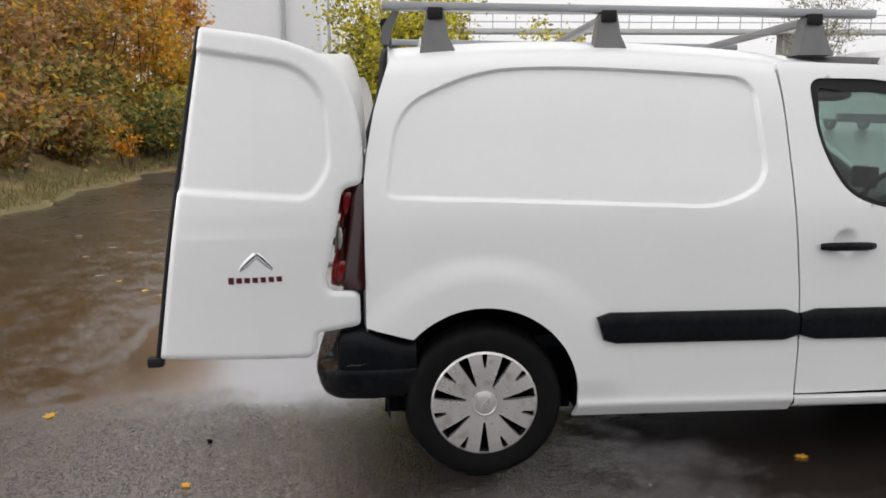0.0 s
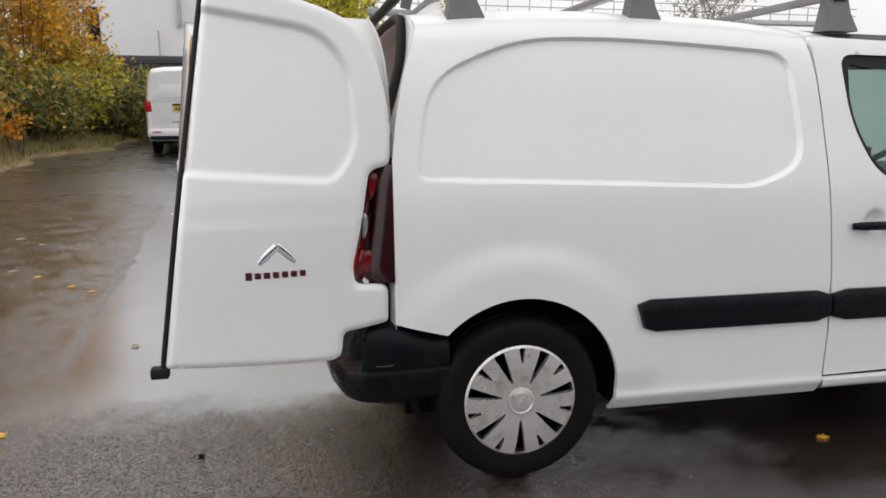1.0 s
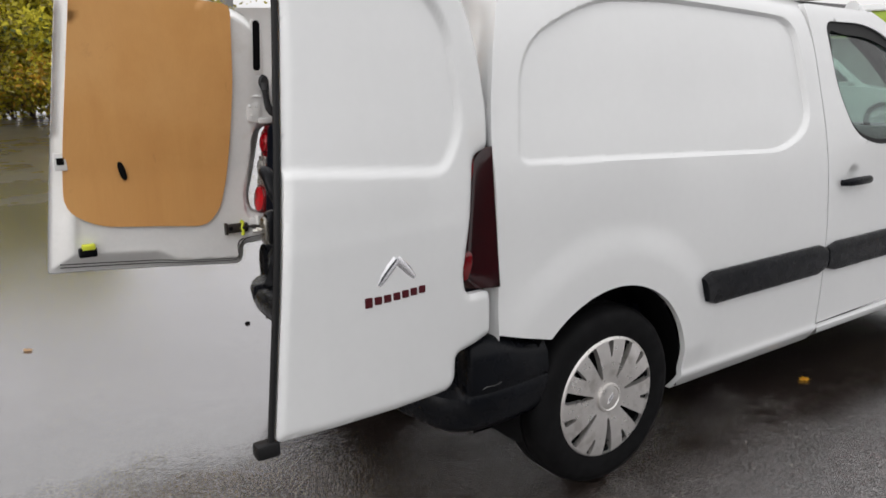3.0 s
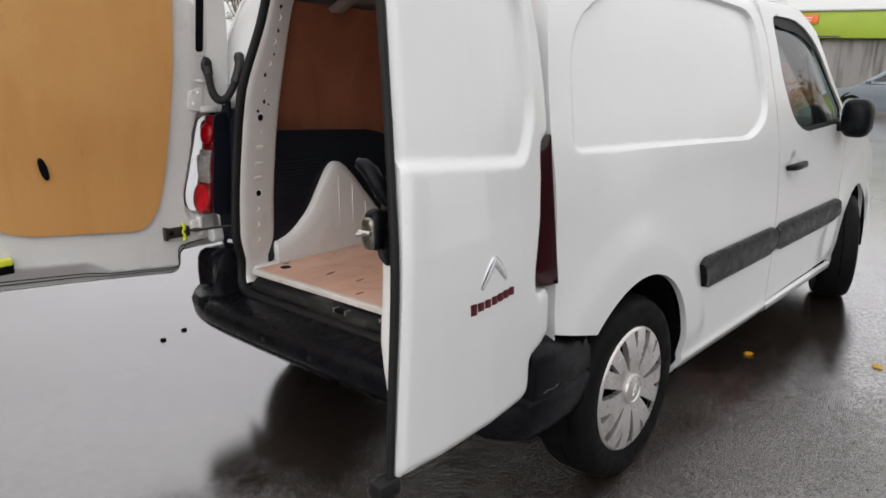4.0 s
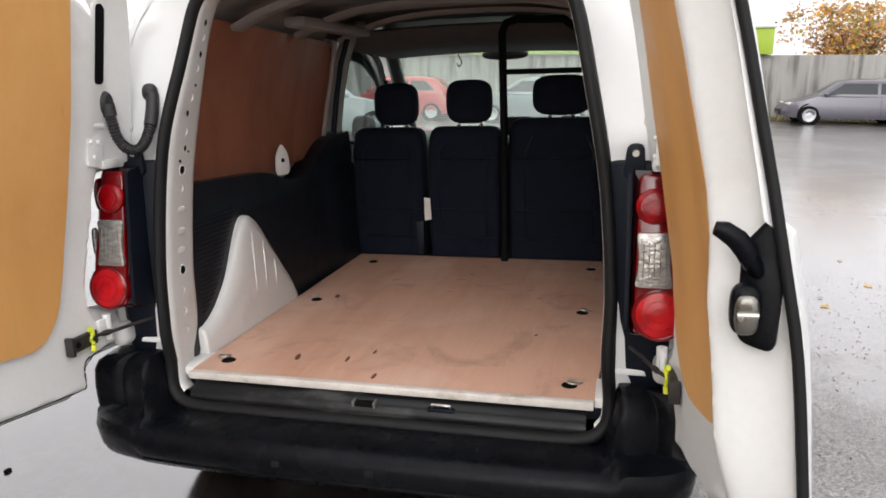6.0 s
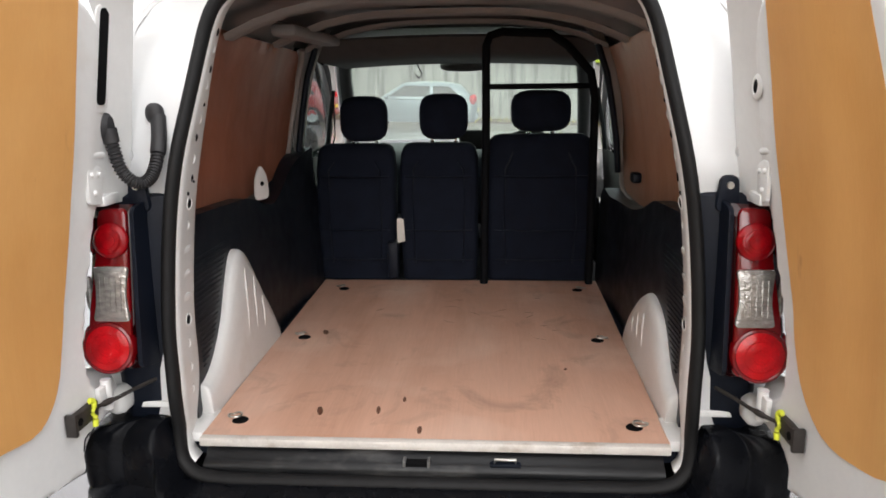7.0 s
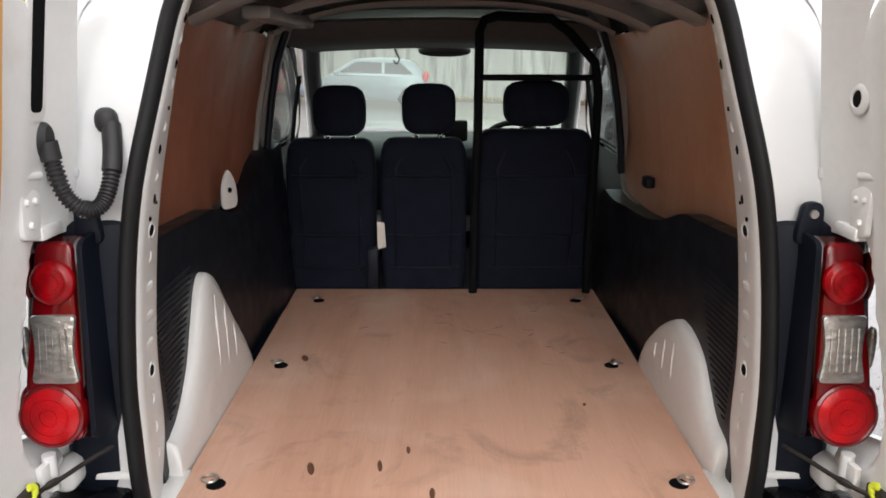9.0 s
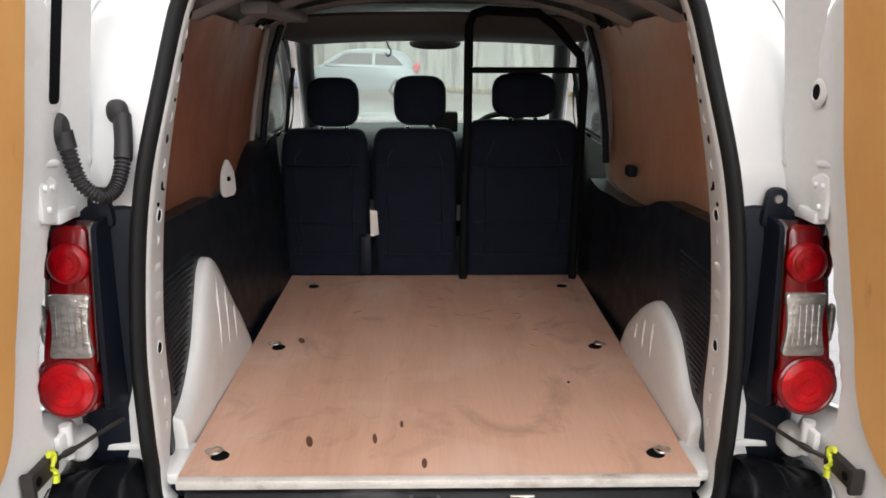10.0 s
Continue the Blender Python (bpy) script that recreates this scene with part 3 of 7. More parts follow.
def wheel(x, s):
    c = pose(x, s * 0.785, 0.315, 0, 0, 21 if x > 2 else 0)  # the front wheels are steered
    R = 0.317
    prof = [(0.195, 0.085), (0.215, 0.092), (0.235, 0.098), (0.275, 0.102), (0.298, 0.094), (0.309, 0.078), (R, 0.055), (R, 0.018), (R - 0.006, 0.015), (R - 0.006, 0.009), (R, 0.006),
            (R, -0.05), (0.309, -0.075), (0.295, -0.092), (0.25, -0.1), (0.195, -0.085)]
    ty = part("wheel", lathe([(r, s * h) for r, h in prof], 72, "y"), TYRE, van, "black road tyre with a silver cover", c)
    part("rim", lathe([(r, s * h) for r, h in ((0.215, 0.083), (0.20, 0.06), (0.19, -0.05), (0.05, -0.02), (0.0, -0.02))], 40, "y"), DARKHOLE, ty)
    cover = part("wheel_cover", cover_mesh(s), COVER, ty, "silver plastic wheel cover")
    part("hub_cap", lathe([(r, s * h) for r, h in ((0.0, 0.108), (0.034, 0.107), (0.041, 0.104), (0.044, 0.108), (0.050, 0.106), (0.054, 0.092), (0.054, 0.07))], 36, "y"), COVER, cover)
    for q in (-1, 1):
        part("emblem_bar", box(-0.016, 0.016, -0.002, 0.002, -0.003, 0.003, 0.001), CHROME, cover, "", pose(0, s * 0.1085, 0.006 * q, 0, 45 * s, 0))
    return ty


for x in (0.0, 2.728):
    for s in (-1, 1):
        wheel(x, s)
part("axle", tube([(0, -0.70, 0.30), (0, 0.70, 0.30)], 0.04, 10), DARKHOLE, van)
part("underbody", box(-0.36, 3.3, -0.66, 0.66, 0.235, 0.30, 0.02), DARKHOLE, van)
for s in (-1, 1):
    part("seam_gap", tube([(x, s * (float(side_y(np.array(x), np.array(v))) - 0.014), float(side_z(np.array(x), np.array(v)))) for x, v in spline(SEAM[:8] + [(1.70, 1.655)], 5)], 0.008, 6), DARKHOLE, van)
# ---------------------------------------------------------------- rear frame, lamps, bumper
HALF = spline([(0.0, 0.480), (0.40, 0.480), (0.57, 0.484), (0.628, 0.506), (0.644, 0.56), (0.637, 0.70), (0.641, 0.89), (0.621, 1.158), (0.578, 1.40), (0.532, 1.60), (0.480, 1.680), (0.38, 1.713), (0.2, 1.723), (0.0, 1.726)], 6)
RING = [(y, z) for y, z in HALF] + [(-y, z) for y, z in HALF[::-1][1:-1]]


def proud(z):
    """How far the flanks of the frame stand out behind its top and foot."""
    return 0.055 * float(step01(0.50, 0.72, np.array(z)) * (1 - step01(1.25, 1.6, np.array(z))))


def frame_x(z, dx=0.0):
    return -0.43 + 0.084 * (z - 0.86) - 0.30 * max(0.60 - z, 0.0) + dx - proud(z) * (1 - min(max(dx, 0) / 0.12, 1))


def ring_at(grow, dx):
    """The opening's outline, grown outwards and moved along the van."""
    p = np.array(RING)
    t = np.roll(p, -1, 0) - np.roll(p, 1, 0)
    nrm = np.stack([t[:, 1], -t[:, 0]], 1)
    nrm /= np.linalg.norm(nrm, axis=1)[:, None]
    q = p + nrm * grow
    return [(frame_x(z, dx), y, z) for y, z in q]


first = int(np.argmax(np.array(RING)[:, 1] > 0.500))
side_ring = lambda grow, dx: [p for i, p in enumerate(ring_at(grow, dx)) if first <= i <= len(RING) - first]
jamb = part("rear_jamb", loft([side_ring(g, dx) for g, dx in ((0.010, -0.010), (0.002, -0.010), (-0.003, -0.002), (0.000, 0.020), (0.010, 0.060), (0.023, 0.108), (0.027, 0.120), (0.036, 0.126), (0.08, 0.128))]), PRIMED, van, "bare white door jamb with punched holes")


def jamb_at(z, s, dx, lift):
    """A pose on the jamb's inward face: x into the metal, y along the van, z up the jamb."""
    y = float(np.interp(z, HALF[14:64, 1], HALF[14:64, 0]))
    lean = (float(np.interp(z + 0.02, HALF[14:64, 1], HALF[14:64, 0])) - float(np.interp(z - 0.02, HALF[14:64, 1], HALF[14:64, 0]))) / 0.04
    inward, rise = Vector((0, -s, lean)).normalized(), Vector((0, s * lean, 1)).normalized()
    m = Matrix((-inward, rise.cross(-inward), rise)).transposed().to_4x4()
    m.translation = Vector((frame_x(z, dx), s * y, z)) + inward * (lift - 0.27 * (dx - 0.023))
    return m


part("sill_rim", box(-0.50, -0.43, -0.60, 0.60, 0.40, 0.455, 0.01), PLASTIC, van)
for s in (-1, 1):
    for z, r, dx in ((1.60, 0.0085, 0.050), (1.51, 0.0085, 0.062), (1.34, 0.0082, 0.048), (1.235, 0.0085, 0.060), (1.172, 0.0125, 0.052), (0.862, 0.0125, 0.060), (1.42, 0.0045, 0.066), (1.20, 0.005, 0.040), (1.222, 0.004, 0.078)):
        square = 0.006 < r < 0.009
        part("jamb_hole", lathe([(0.0, 0.0), (r, 0.0), (r, 0.006)], 4 if square else 16, "x"), DARKHOLE, jamb, "", jamb_at(z, s, dx, 0.0025) @ Matrix.Diagonal((1, 0.8, 1.2, 1) if square else (1, 1, 1, 1)))
        if r > 0.01:
            part("hole_collar", lathe([(r, 0.001), (r + 0.003, -0.002), (r + 0.007, 0.003)], 20, "x"), PRIMED, jamb, "", jamb_at(z, s, dx, 0.002))
    for z in (1.56, 1.47, 1.385, 1.285, 1.115, 0.80, 0.735, 0.67):
        part("jamb_dimple", lathe([(0.0, 0.004), (0.006, 0.004), (0.010, -0.0004), (0.013, -0.0008), (0.019, 0.004)], 18, "x"), PRIMED, jamb, "", jamb_at(z, s, 0.055, 0.0))
    for z in (1.05, 0.985, 0.925):
        part("jamb_rib", pillow(0, 0, 0, 0.0055, 0.030, 0.010, 4.0, 8), PRIMED, jamb, "", jamb_at(z, s, 0.052, -0.0025))
part("door_seal", tube(ring_at(0.015, -0.016), 0.022, 12, None, True, 0.75, (1, 0, 0)), RUBBER, van, "black rubber door seal")

# corner pillars between the seal and the side panel
for s in (-1, 1):
    rows = []
    edge = spline(REAR_EDGE, 6)
    outer = ring_at(0.034, -0.004)
    outer = [p for p in outer if p[1] >= -1e-6 and p[2] > 0.53]
    oz = [p for p in outer]
    length = np.cumsum([0] + [math.dist(a, b) for a, b in zip(oz, oz[1:])])
    oz = np.array(oz)
    k1 = int(np.argmax(oz[:, 2] > 1.55))
    for x, v in edge:
        y, z = float(side_y(np.array(x), np.array(v))), float(side_z(np.array(x), np.array(v)))
        if v < 1.55:
            inner = [float(np.interp(v, oz[:k1 + 1, 2], oz[:k1 + 1, i])) for i in range(3)]
        else:
            d = length[k1] + (length[-1] - length[k1]) * (v - 1.55) / (2.42 - 1.55)
            inner = [float(np.interp(d, length, oz[:, i])) for i in range(3)]
        a, b = Vector((x + 0.004, y - 0.004, z - (0.004 if v > 1.7 else 0))), Vector(inner)
        row = []
        for t in np.linspace(0, 1, 8):
            q = a.lerp(b, t)
            q.x -= 0.006 * math.sin(math.pi * t) * (1 if v > 1.2 else 0.3)
            q.y, q.z = (q.y + 0.012 * math.sin(math.pi * t), q.z) if v < 1.6 else (q.y, q.z + 0.008 * math.sin(math.pi * t))
            row.append((q.x, s * q.y, q.z))
        rows.append(row)
    part("corner_pillar", loft(rows), PAINT, van)
    # black corner trim beside the lamp, with its ear
    trim_rows = []
    for z, x in ((0.62, -0.475), (0.66, -0.485), (0.80, -0.492), (1.00, -0.488), (1.15, -0.480), (1.205, -0.470), (1.212, -0.455)):
        y0 = float(np.interp(z, HALF[14:64, 1], HALF[14:64, 0])) + 0.022
        trim_rows.append([(x + 0.03, s * y0, z), (x + 0.004, s * (y0 + 0.006), z), (x - 0.004, s * (y0 + 0.03), z), (x - 0.02, s * 0.775, z), (x - 0.005, s * 0.80, z), (x + 0.03, s * 0.81, z)])
    trim = part("corner_trim", loft(trim_rows), TRIM, van, "black plastic corner trim")
    part("ear", plate(rounded([(-0.028, -0.03), (0.028, -0.03), (0.022, 0.055), (-0.018, 0.055)], 0.018), lambda a, b, h: (-0.478 - h, s * (0.705 + a), 1.20 + b), 0.016, 0.004), TRIM, trim)
    part("ear_bolt", lathe([(0.0, -0.004), (0.008, -0.004), (0.010, 0.004)], 12, "x"), STEEL, trim, "", pose(-0.495, s * 0.707, 1.232))
    # hinge strap at the foot of the trim
    part("hinge_strap", box(-0.500, -0.478, min(s * 0.672, s * 0.80), max(s * 0.672, s * 0.80), 0.655, 0.671, 0.003), PRIMED, van)
    part("hinge_block", box(-0.56, -0.485, min(s * 0.765, s * 0.815), max(s * 0.765, s * 0.815), 0.655, 0.725, 0.022, 3), PRIMED, van)
    part("bump_stop", pillow(-0.458, s * 0.742, 1.308, 0.010, 0.018, 0.018, 2.4, 8), PAINT, van)
    # tail lamp
    rows = []
    for z in np.linspace(0.785, 1.192, 18):
        t = (z - 0.785) / 0.407
        xf = -0.590 + 0.058 * t
        yi = 0.705
        yo = 0.838 - 0.040 * t
        e = min(z - 0.785, 1.192 - z)
        k = 0.72 + 0.28 * min(e / 0.03, 1) ** 0.5
        back = -0.462
        rows.append([(back + (xf - back) * k * f, s * y, z) for f, y in ((0.30, yi), (0.86, yi + 0.002), (0.97, yi + 0.018), (1.0, yi + 0.05), (0.985, yo - 0.03), (0.90, yo), (0.60, yo + 0.016), (0.30, yo + 0.030), (0.0, yo + 0.035))])
    b = loft(rows)
    bmesh.ops.holes_fill(b, edges=[e for e in b.edges if len(e.link_faces) == 1])
    lamp = part("tail_lamp", smooth(b, 50), REDDARK, van, "red and clear tail lamp")
    face = lambda a, b, h: (-0.556 - h + (b - 0.985) * 0.143, s * a, b)
    part("lens_frame", plate(rounded([(0.712, 0.80), (0.825, 0.80), (0.818, 0.93), (0.798, 1.06), (0.786, 1.186), (0.716, 1.186)], 0.02), face, 0.012, 0.006), REDMID, lamp, "red outer lens")
    part("housing", plate(rounded([(-0.458, 0.775), (-0.588, 0.80), (-0.552, 1.19), (-0.458, 1.20)], 0.02), lambda a, b, h: (a, s * (0.690 + h), b), 0.012, 0.003), TRIM, lamp, "black lamp housing")
    part("upper_lens", lathe([(0.0, -0.0075), (0.016, -0.007), (0.0165, -0.0052), (0.021, -0.0050), (0.0215, -0.0066), (0.027, -0.0060), (0.0275, -0.0040), (0.031, -0.0036), (0.0315, -0.0046), (0.040, -0.001), (0.043, 0.003), (0.043, 0.01)], 36, "x"), REDUP, lamp, "", pose(-0.560, s * 0.753, 1.112, 0, 8, 0))
    clear = part("clear_lens", plate(rounded([(-0.046, -0.066), (0.046, -0.066), (0.037, -0.02), (0.037, 0.02), (0.044, 0.066), (-0.044, 0.066), (-0.037, 0.02), (-0.037, -0.02)], [0.012, 0.012, 0.05, 0.05, 0.012, 0.012, 0.05, 0.05]),
                 lambda a, b, h: (-0.566 - h + b * 0.143, s * (0.757 + a), 0.983 + b), 0.010, 0.003), CLEAR, lamp, "clear reversing lens")
    for i in range(5):
        a = -0.026 + 0.013 * i
        part("lens_flute", tube([(-0.5775 - 0.042 * 0.143, s * (0.757 + a), 0.941), (-0.5775 + 0.042 * 0.143, s * (0.757 + a), 1.025)], 0.0016, 5), CLEAR, clear)
    part("side_lens", pillow(-0.526, s * 0.8085, 1.115, 0.024, 0.0085, 0.050, 2.4, 10), REDMID, lamp)
    part("side_lens", pillow(-0.549, s * 0.8345, 0.850, 0.028, 0.0085, 0.046, 2.4, 10), REDMID, lamp)
    part("clear_side_lens", pillow(-0.560, s * 0.8165, 0.980, 0.012, 0.0075, 0.045, 3.0, 10), CLEAR, lamp, "clear fluted side lens")
    low = part("lower_lens", lathe([(0.0, -0.0105), (0.014, -0.0100), (0.0145, -0.0088), (0.018, -0.0086), (0.0185, -0.0096), (0.034, -0.0080), (0.0345, -0.0066), (0.038, -0.0062), (0.0385, -0.0072), (0.050, -0.0048), (0.056, -0.003)], 44, "x"), RED, lamp, "round red lens", pose(-0.588, s * 0.772, 0.851, 0, 8, 0))
    part("lens_rim", lathe([(0.054, -0.003), (0.058, -0.005), (0.063, -0.003), (0.066, 0.004), (0.066, 0.03)], 40, "x"), REDMID, low)

# bumper: a wide ledge behind the sill, a rounded face, and a tall block at each corner set in behind the face
plan = spline([(-0.268, 0.876), (-0.40, 0.890), (-0.52, 0.890), (-0.600, 0.868), (-0.655, 0.80), (-0.684, 0.66), (-0.698, 0.40), (-0.703, 0.0)], 14)
plan = list(plan) + [(x, -y) for x, y in plan[::-1][1:]]
rows = []
for i, (x, y) in enumerate(plan):
    a, b = plan[max(i - 1, 0)], plan[min(i + 1, len(plan) - 1)]
    t = Vector((b[0] - a[0], b[1] - a[1])).normalized()
    out = Vector((t.y, -t.x))
    behind = float(step01(0.25, 0.85, abs(out.x)))
    w = float(step01(0.655, 0.715, abs(y)))
    k = float(step01(-0.50, -0.28, x)) * w
    rear = [(0.215, 0.458), (0.18, 0.464), (0.14, 0.464), (0.10, 0.462), (0.065, 0.459), (0.040, 0.455), (0.020, 0.448), (0.007, 0.434), (0.0, 0.414), (0.002, 0.388), (0.004, 0.376), (0.012, 0.370), (0.010, 0.362), (0.024, 0.345), (0.05, 0.338), (0.14, 0.330)]
    block = [(0.150, 0.622), (0.080, 0.632), (0.046, 0.628), (0.020, 0.612), (0.005, 0.584), (0.0, 0.53), (0.002, 0.474), (0.006, 0.466), (0.001, 0.457), (0.0, 0.43), (0.003, 0.412), (0.006, 0.39), (0.010, 0.372), (0.020, 0.352), (0.036, 0.340), (0.09, 0.335)]
    row = []
    for n, ((ra, rz), (sa, sz)) in enumerate(zip(rear, block)):
        sa = sa + (0.088 * behind if n < 7 else 0.055 * behind if n == 7 else 0.012 * behind if n == 8 else 0)
        o, z = ra + (sa - ra) * w, rz + (sz - rz) * w
        if z > 0.5:
            z -= 0.045 * k
        row.append((x - out.x * o, y - out.y * o, z))
    rows.append(row)
bumper = part("rear_bumper", loft(rows), PLASTIC, van, "black scuffed plastic rear bumper")
for s in (-1,):
    part("side_scuff", tube([(-0.470, s * 0.8915, 0.494), (-0.50, s * 0.8925, 0.489), (-0.525, s * 0.8915, 0.492), (-0.540, s * 0.889, 0.485)], [0.0004, 0.0008, 0.0008, 0.0004], 6), FOOT, bumper, "pale scratch")
for yy in (-0.05, 0.22):
    part("bumper_mark", box(-0.7045, -0.700, yy - 0.012, yy + 0.012, 0.40, 0.418, 0.002), RUBBER, bumper)

# sill plate with the catches
rows = []
for y in np.linspace(-0.60, 0.60, 9):
    rows.append([(-0.43, y, 0.528), (-0.455, y, 0.526), (-0.468, y, 0.519), (-0.478, y, 0.508), (-0.488, y, 0.504), (-0.499, y, 0.498), (-0.504, y, 0.486), (-0.495, y, 0.46)])
sill = part("sill_plate", loft(rows), SILLPLASTIC, van, "scuffed black load sill")
part("catch", box(-0.497, -0.465, 0.005, 0.065, 0.494, 0.511, 0.004), DARKHOLE, sill)
for yy in (0.003, 0.067):
    part("catch_rib", box(-0.499, -0.463, yy - 0.004, yy + 0.004, 0.494, 0.515, 0.002), FOOT, sill)
part("striker", tube([(-0.484, -0.222, 0.500), (-0.486, -0.222, 0.519), (-0.486, -0.168, 0.519), (-0.484, -0.168, 0.500)], 0.0045, 8), STEEL, sill, "steel door striker")
part("striker_plate", box(-0.495, -0.462, -0.235, -0.155, 0.500, 0.5095, 0.003), TRIM, sill)

# ---------------------------------------------------------------- rear doors, both swung open
TUM = ((0.9, 1.0, 1.24, 1.47, 1.75, 1.9), (0.0, 0.003, 0.032, 0.065, 0.112, 0.14))


def door_geometry(s, angle, outline, widths, recess):
    tn = math.tan(radians(angle))

    def base(x, z):
        twist = (0.002 - 0.049 * (z - 1.15)) * np.clip((-0.47 - x) / 0.7, 0, 1.1) if s < 0 else 0.0
        return 0.80 + tn * (-0.47 - x) - np.interp(z, *TUM) + twist

    def outer(x, z):
        w = np.interp(-0.47 - x, *widths)
        w = w - 0.018 * (1 - step01(-0.017, 0.002, sdf(recess, x, z))) - 0.002 * step01(1.10, 1.02, z)
        d = -sdf(outline, x, z)
        w = w - 0.012 * (1 - np.clip(d / 0.022, 0, 1)) ** 2
        return x, s * (base(x, z) + w), z

    def inner(x, z):
        d = -sdf(outline, x, z)
        w = np.interp(-0.47 - x, *widths) - 0.03
        w = w + (-0.027 + 0.011 * step01(-0.62, -0.54, x) - w) * np.clip((d - 0.010) / (0.038 + 0.045 * step01(-0.95, -1.05, x)), 0, 1) ** 0.9
        w = w - (0.052 * step01(1.25, 1.0, z) - 0.004 * step01(1.1, 1.4, z) if s < 0 else 0.018) * np.exp(-((d - 0.070) / 0.026) ** 2) * step01(-0.95, -1.05, x) * step01(0.57, 0.82, z)
        return x, s * (base(x, z) + w), z

    def level(w):
        return lambda x, z: (x, s * (base(x, z) + w), z)
    return base, outer, inner, level


def rear_door(s, angle, corners, radii, widths, recess, lining, lining_radii, label):
    outline = rounded(corners, radii, 6)
    base, outer, inner, level = door_geometry(s, angle, outline, widths, recess)
    xs, zs = [p[0] for p in outline], [p[1] for p in outline]
    box_ = (min(xs) - 0.02, max(xs) + 0.02, min(zs) - 0.02, max(zs) + 0.02)
    field = lambda x, z: sdf(outline, x, z)
    door = part("rear_door", sheet(field, outer, *box_, 0.009, 0.020, (0, -s, 0)), PAINT, van, label)
    notch = rounded([(-0.40, 0.800), (-0.615, 0.800), (-0.612, 1.13), (-0.585, 1.172), (-0.40, 1.172)], [0, 0.03, 0.05, 0.03, 0], 5)
    part("inner_frame", sheet(lambda x, z: np.maximum(field(x, z) + 0.002, -sdf(notch, x, z)), inner, *box_, 0.0085), PRIMED, door, "white pressed inner door frame")
    lin = rounded(lining, lining_radii, 8)
    bent = lambda x, z: (x, s * (base(x, z) - 0.040 + (0.0125 * step01(-0.80, -0.95, x) if s < 0 else 0)), z)
    lb = sheet(lambda x, z: sdf(lin, x, z), bent, *box_, 0.03, 0.006, (0, s, 0))
    return door, part("lining", lb, PANELWOOD, door, "varnished orange-brown hardboard lining"), base, level


R_OUT = [(-1.214, 0.567), (-0.655, 0.532), (-0.648, 0.628), (-0.485, 0.642), (-0.485, 0.775), (-0.600, 0.79), (-0.612, 0.85), (-0.575, 1.0), (-0.545, 1.175), (-0.472, 1.19), (-0.463, 1.30),
         (-0.480, 1.45), (-0.522, 1.59), (-0.610, 1.68), (-0.773, 1.737), (-1.050, 1.772)]
R_RAD = [0.012, 0.06, 0.02, 0.02, 0.03, 0.02, 0.05, 0.1, 0.03, 0.02, 0.1, 0.15, 0.15, 0.12, 0.2, 0.012]
R_W = ((0.0, 0.10, 0.25, 0.40, 0.60, 0.75), (0.058, 0.080, 0.094, 0.098, 0.088, 0.068))
R_REC = rounded([(-1.4, 1.195), (-0.66, 1.135), (-0.580, 1.25), (-0.598, 1.53), (-0.70, 1.640), (-1.4, 1.745)], [0, 0.05, 0.12, 0.12, 0.10, 0], 6)
R_LIN = [(-1.08, 0.84), (-0.98, 0.757), (-0.835, 0.752), (-0.750, 0.815), (-0.705, 0.91), (-0.683, 1.08), (-0.655, 1.34), (-0.668, 1.66), (-0.955, 1.705)]
right_door, _, _, r_level = rear_door(-1, 8.0, R_OUT, R_RAD, R_W, R_REC, R_LIN, [0.1, 0.06, 0.05, 0.05, 0.08, 0.1, 0.1, 0.04, 0.05], "white rear door with a maker's badge, swung open")

L_OUT = [(-1.478, 0.60), (-0.655, 0.532), (-0.648, 0.628), (-0.485, 0.642), (-0.485, 0.775), (-0.600, 0.79), (-0.612, 0.85), (-0.575, 1.0), (-0.545, 1.175), (-0.472, 1.19), (-0.463, 1.30),
         (-0.480, 1.45), (-0.522, 1.59), (-0.610, 1.68), (-0.773, 1.737), (-1.318, 1.83)]
L_W = ((0.0, 0.10, 0.25, 0.40, 0.60, 0.80, 1.0), (0.058, 0.080, 0.094, 0.098, 0.094, 0.080, 0.055))
L_REC = rounded([(-1.7, 1.195), (-0.66, 1.135), (-0.580, 1.25), (-0.598, 1.52), (-0.70, 1.625), (-1.7, 1.75)], [0, 0.06, 0.12, 0.12, 0.12, 0], 6)
L_LIN = [(-1.395, 0.87), (-1.27, 0.790), (-1.00, 0.766), (-0.835, 0.748), (-0.770, 0.815), (-0.728, 0.96), (-0.702, 1.16), (-0.684, 1.38), (-0.688, 1.70), (-1.285, 1.770), (-1.375, 1.10)]
left_door, left_lining, _, l_level = rear_door(1, 6.0, L_OUT, R_RAD, L_W, L_REC, L_LIN, [0.1, 0.1, 0.12, 0.05, 0.06, 0.08, 0.1, 0.1, 0.03, 0.04, 0.2], "wide white rear door lined with orange-brown board, swung open")


def on(level, x, z):
    return tuple(float(c) for c in level(np.array(x), np.array(z)))


# right door: edge rubber, lock, pull, badge
rb = []
for z in np.linspace(0.545, 1.775, 24):
    x = -1.214 + (z - 0.567) * (0.164 / 1.205)
    p = on(r_level(0.050), x, z)
    rb.append((p[0] - 0.010, p[1], p[2]))
edge = part("edge_rubber", tube(rb, 0.0085, 8, None, False, 1.1, (1, 0, 0)), RUBBER, right_door, "black rubber edge strip")
part("rubber_foot", box(-1.262, -1.205, -1.003, -0.963, 0.535, 0.572, 0.008), RUBBER, edge)
lock_at = lambda a, b, h: (-1.120 + 0.135 * b + 0.30 * a - h * 0.9, -0.897 + 0.95 * a + h * 0.3, 1.085 + b)
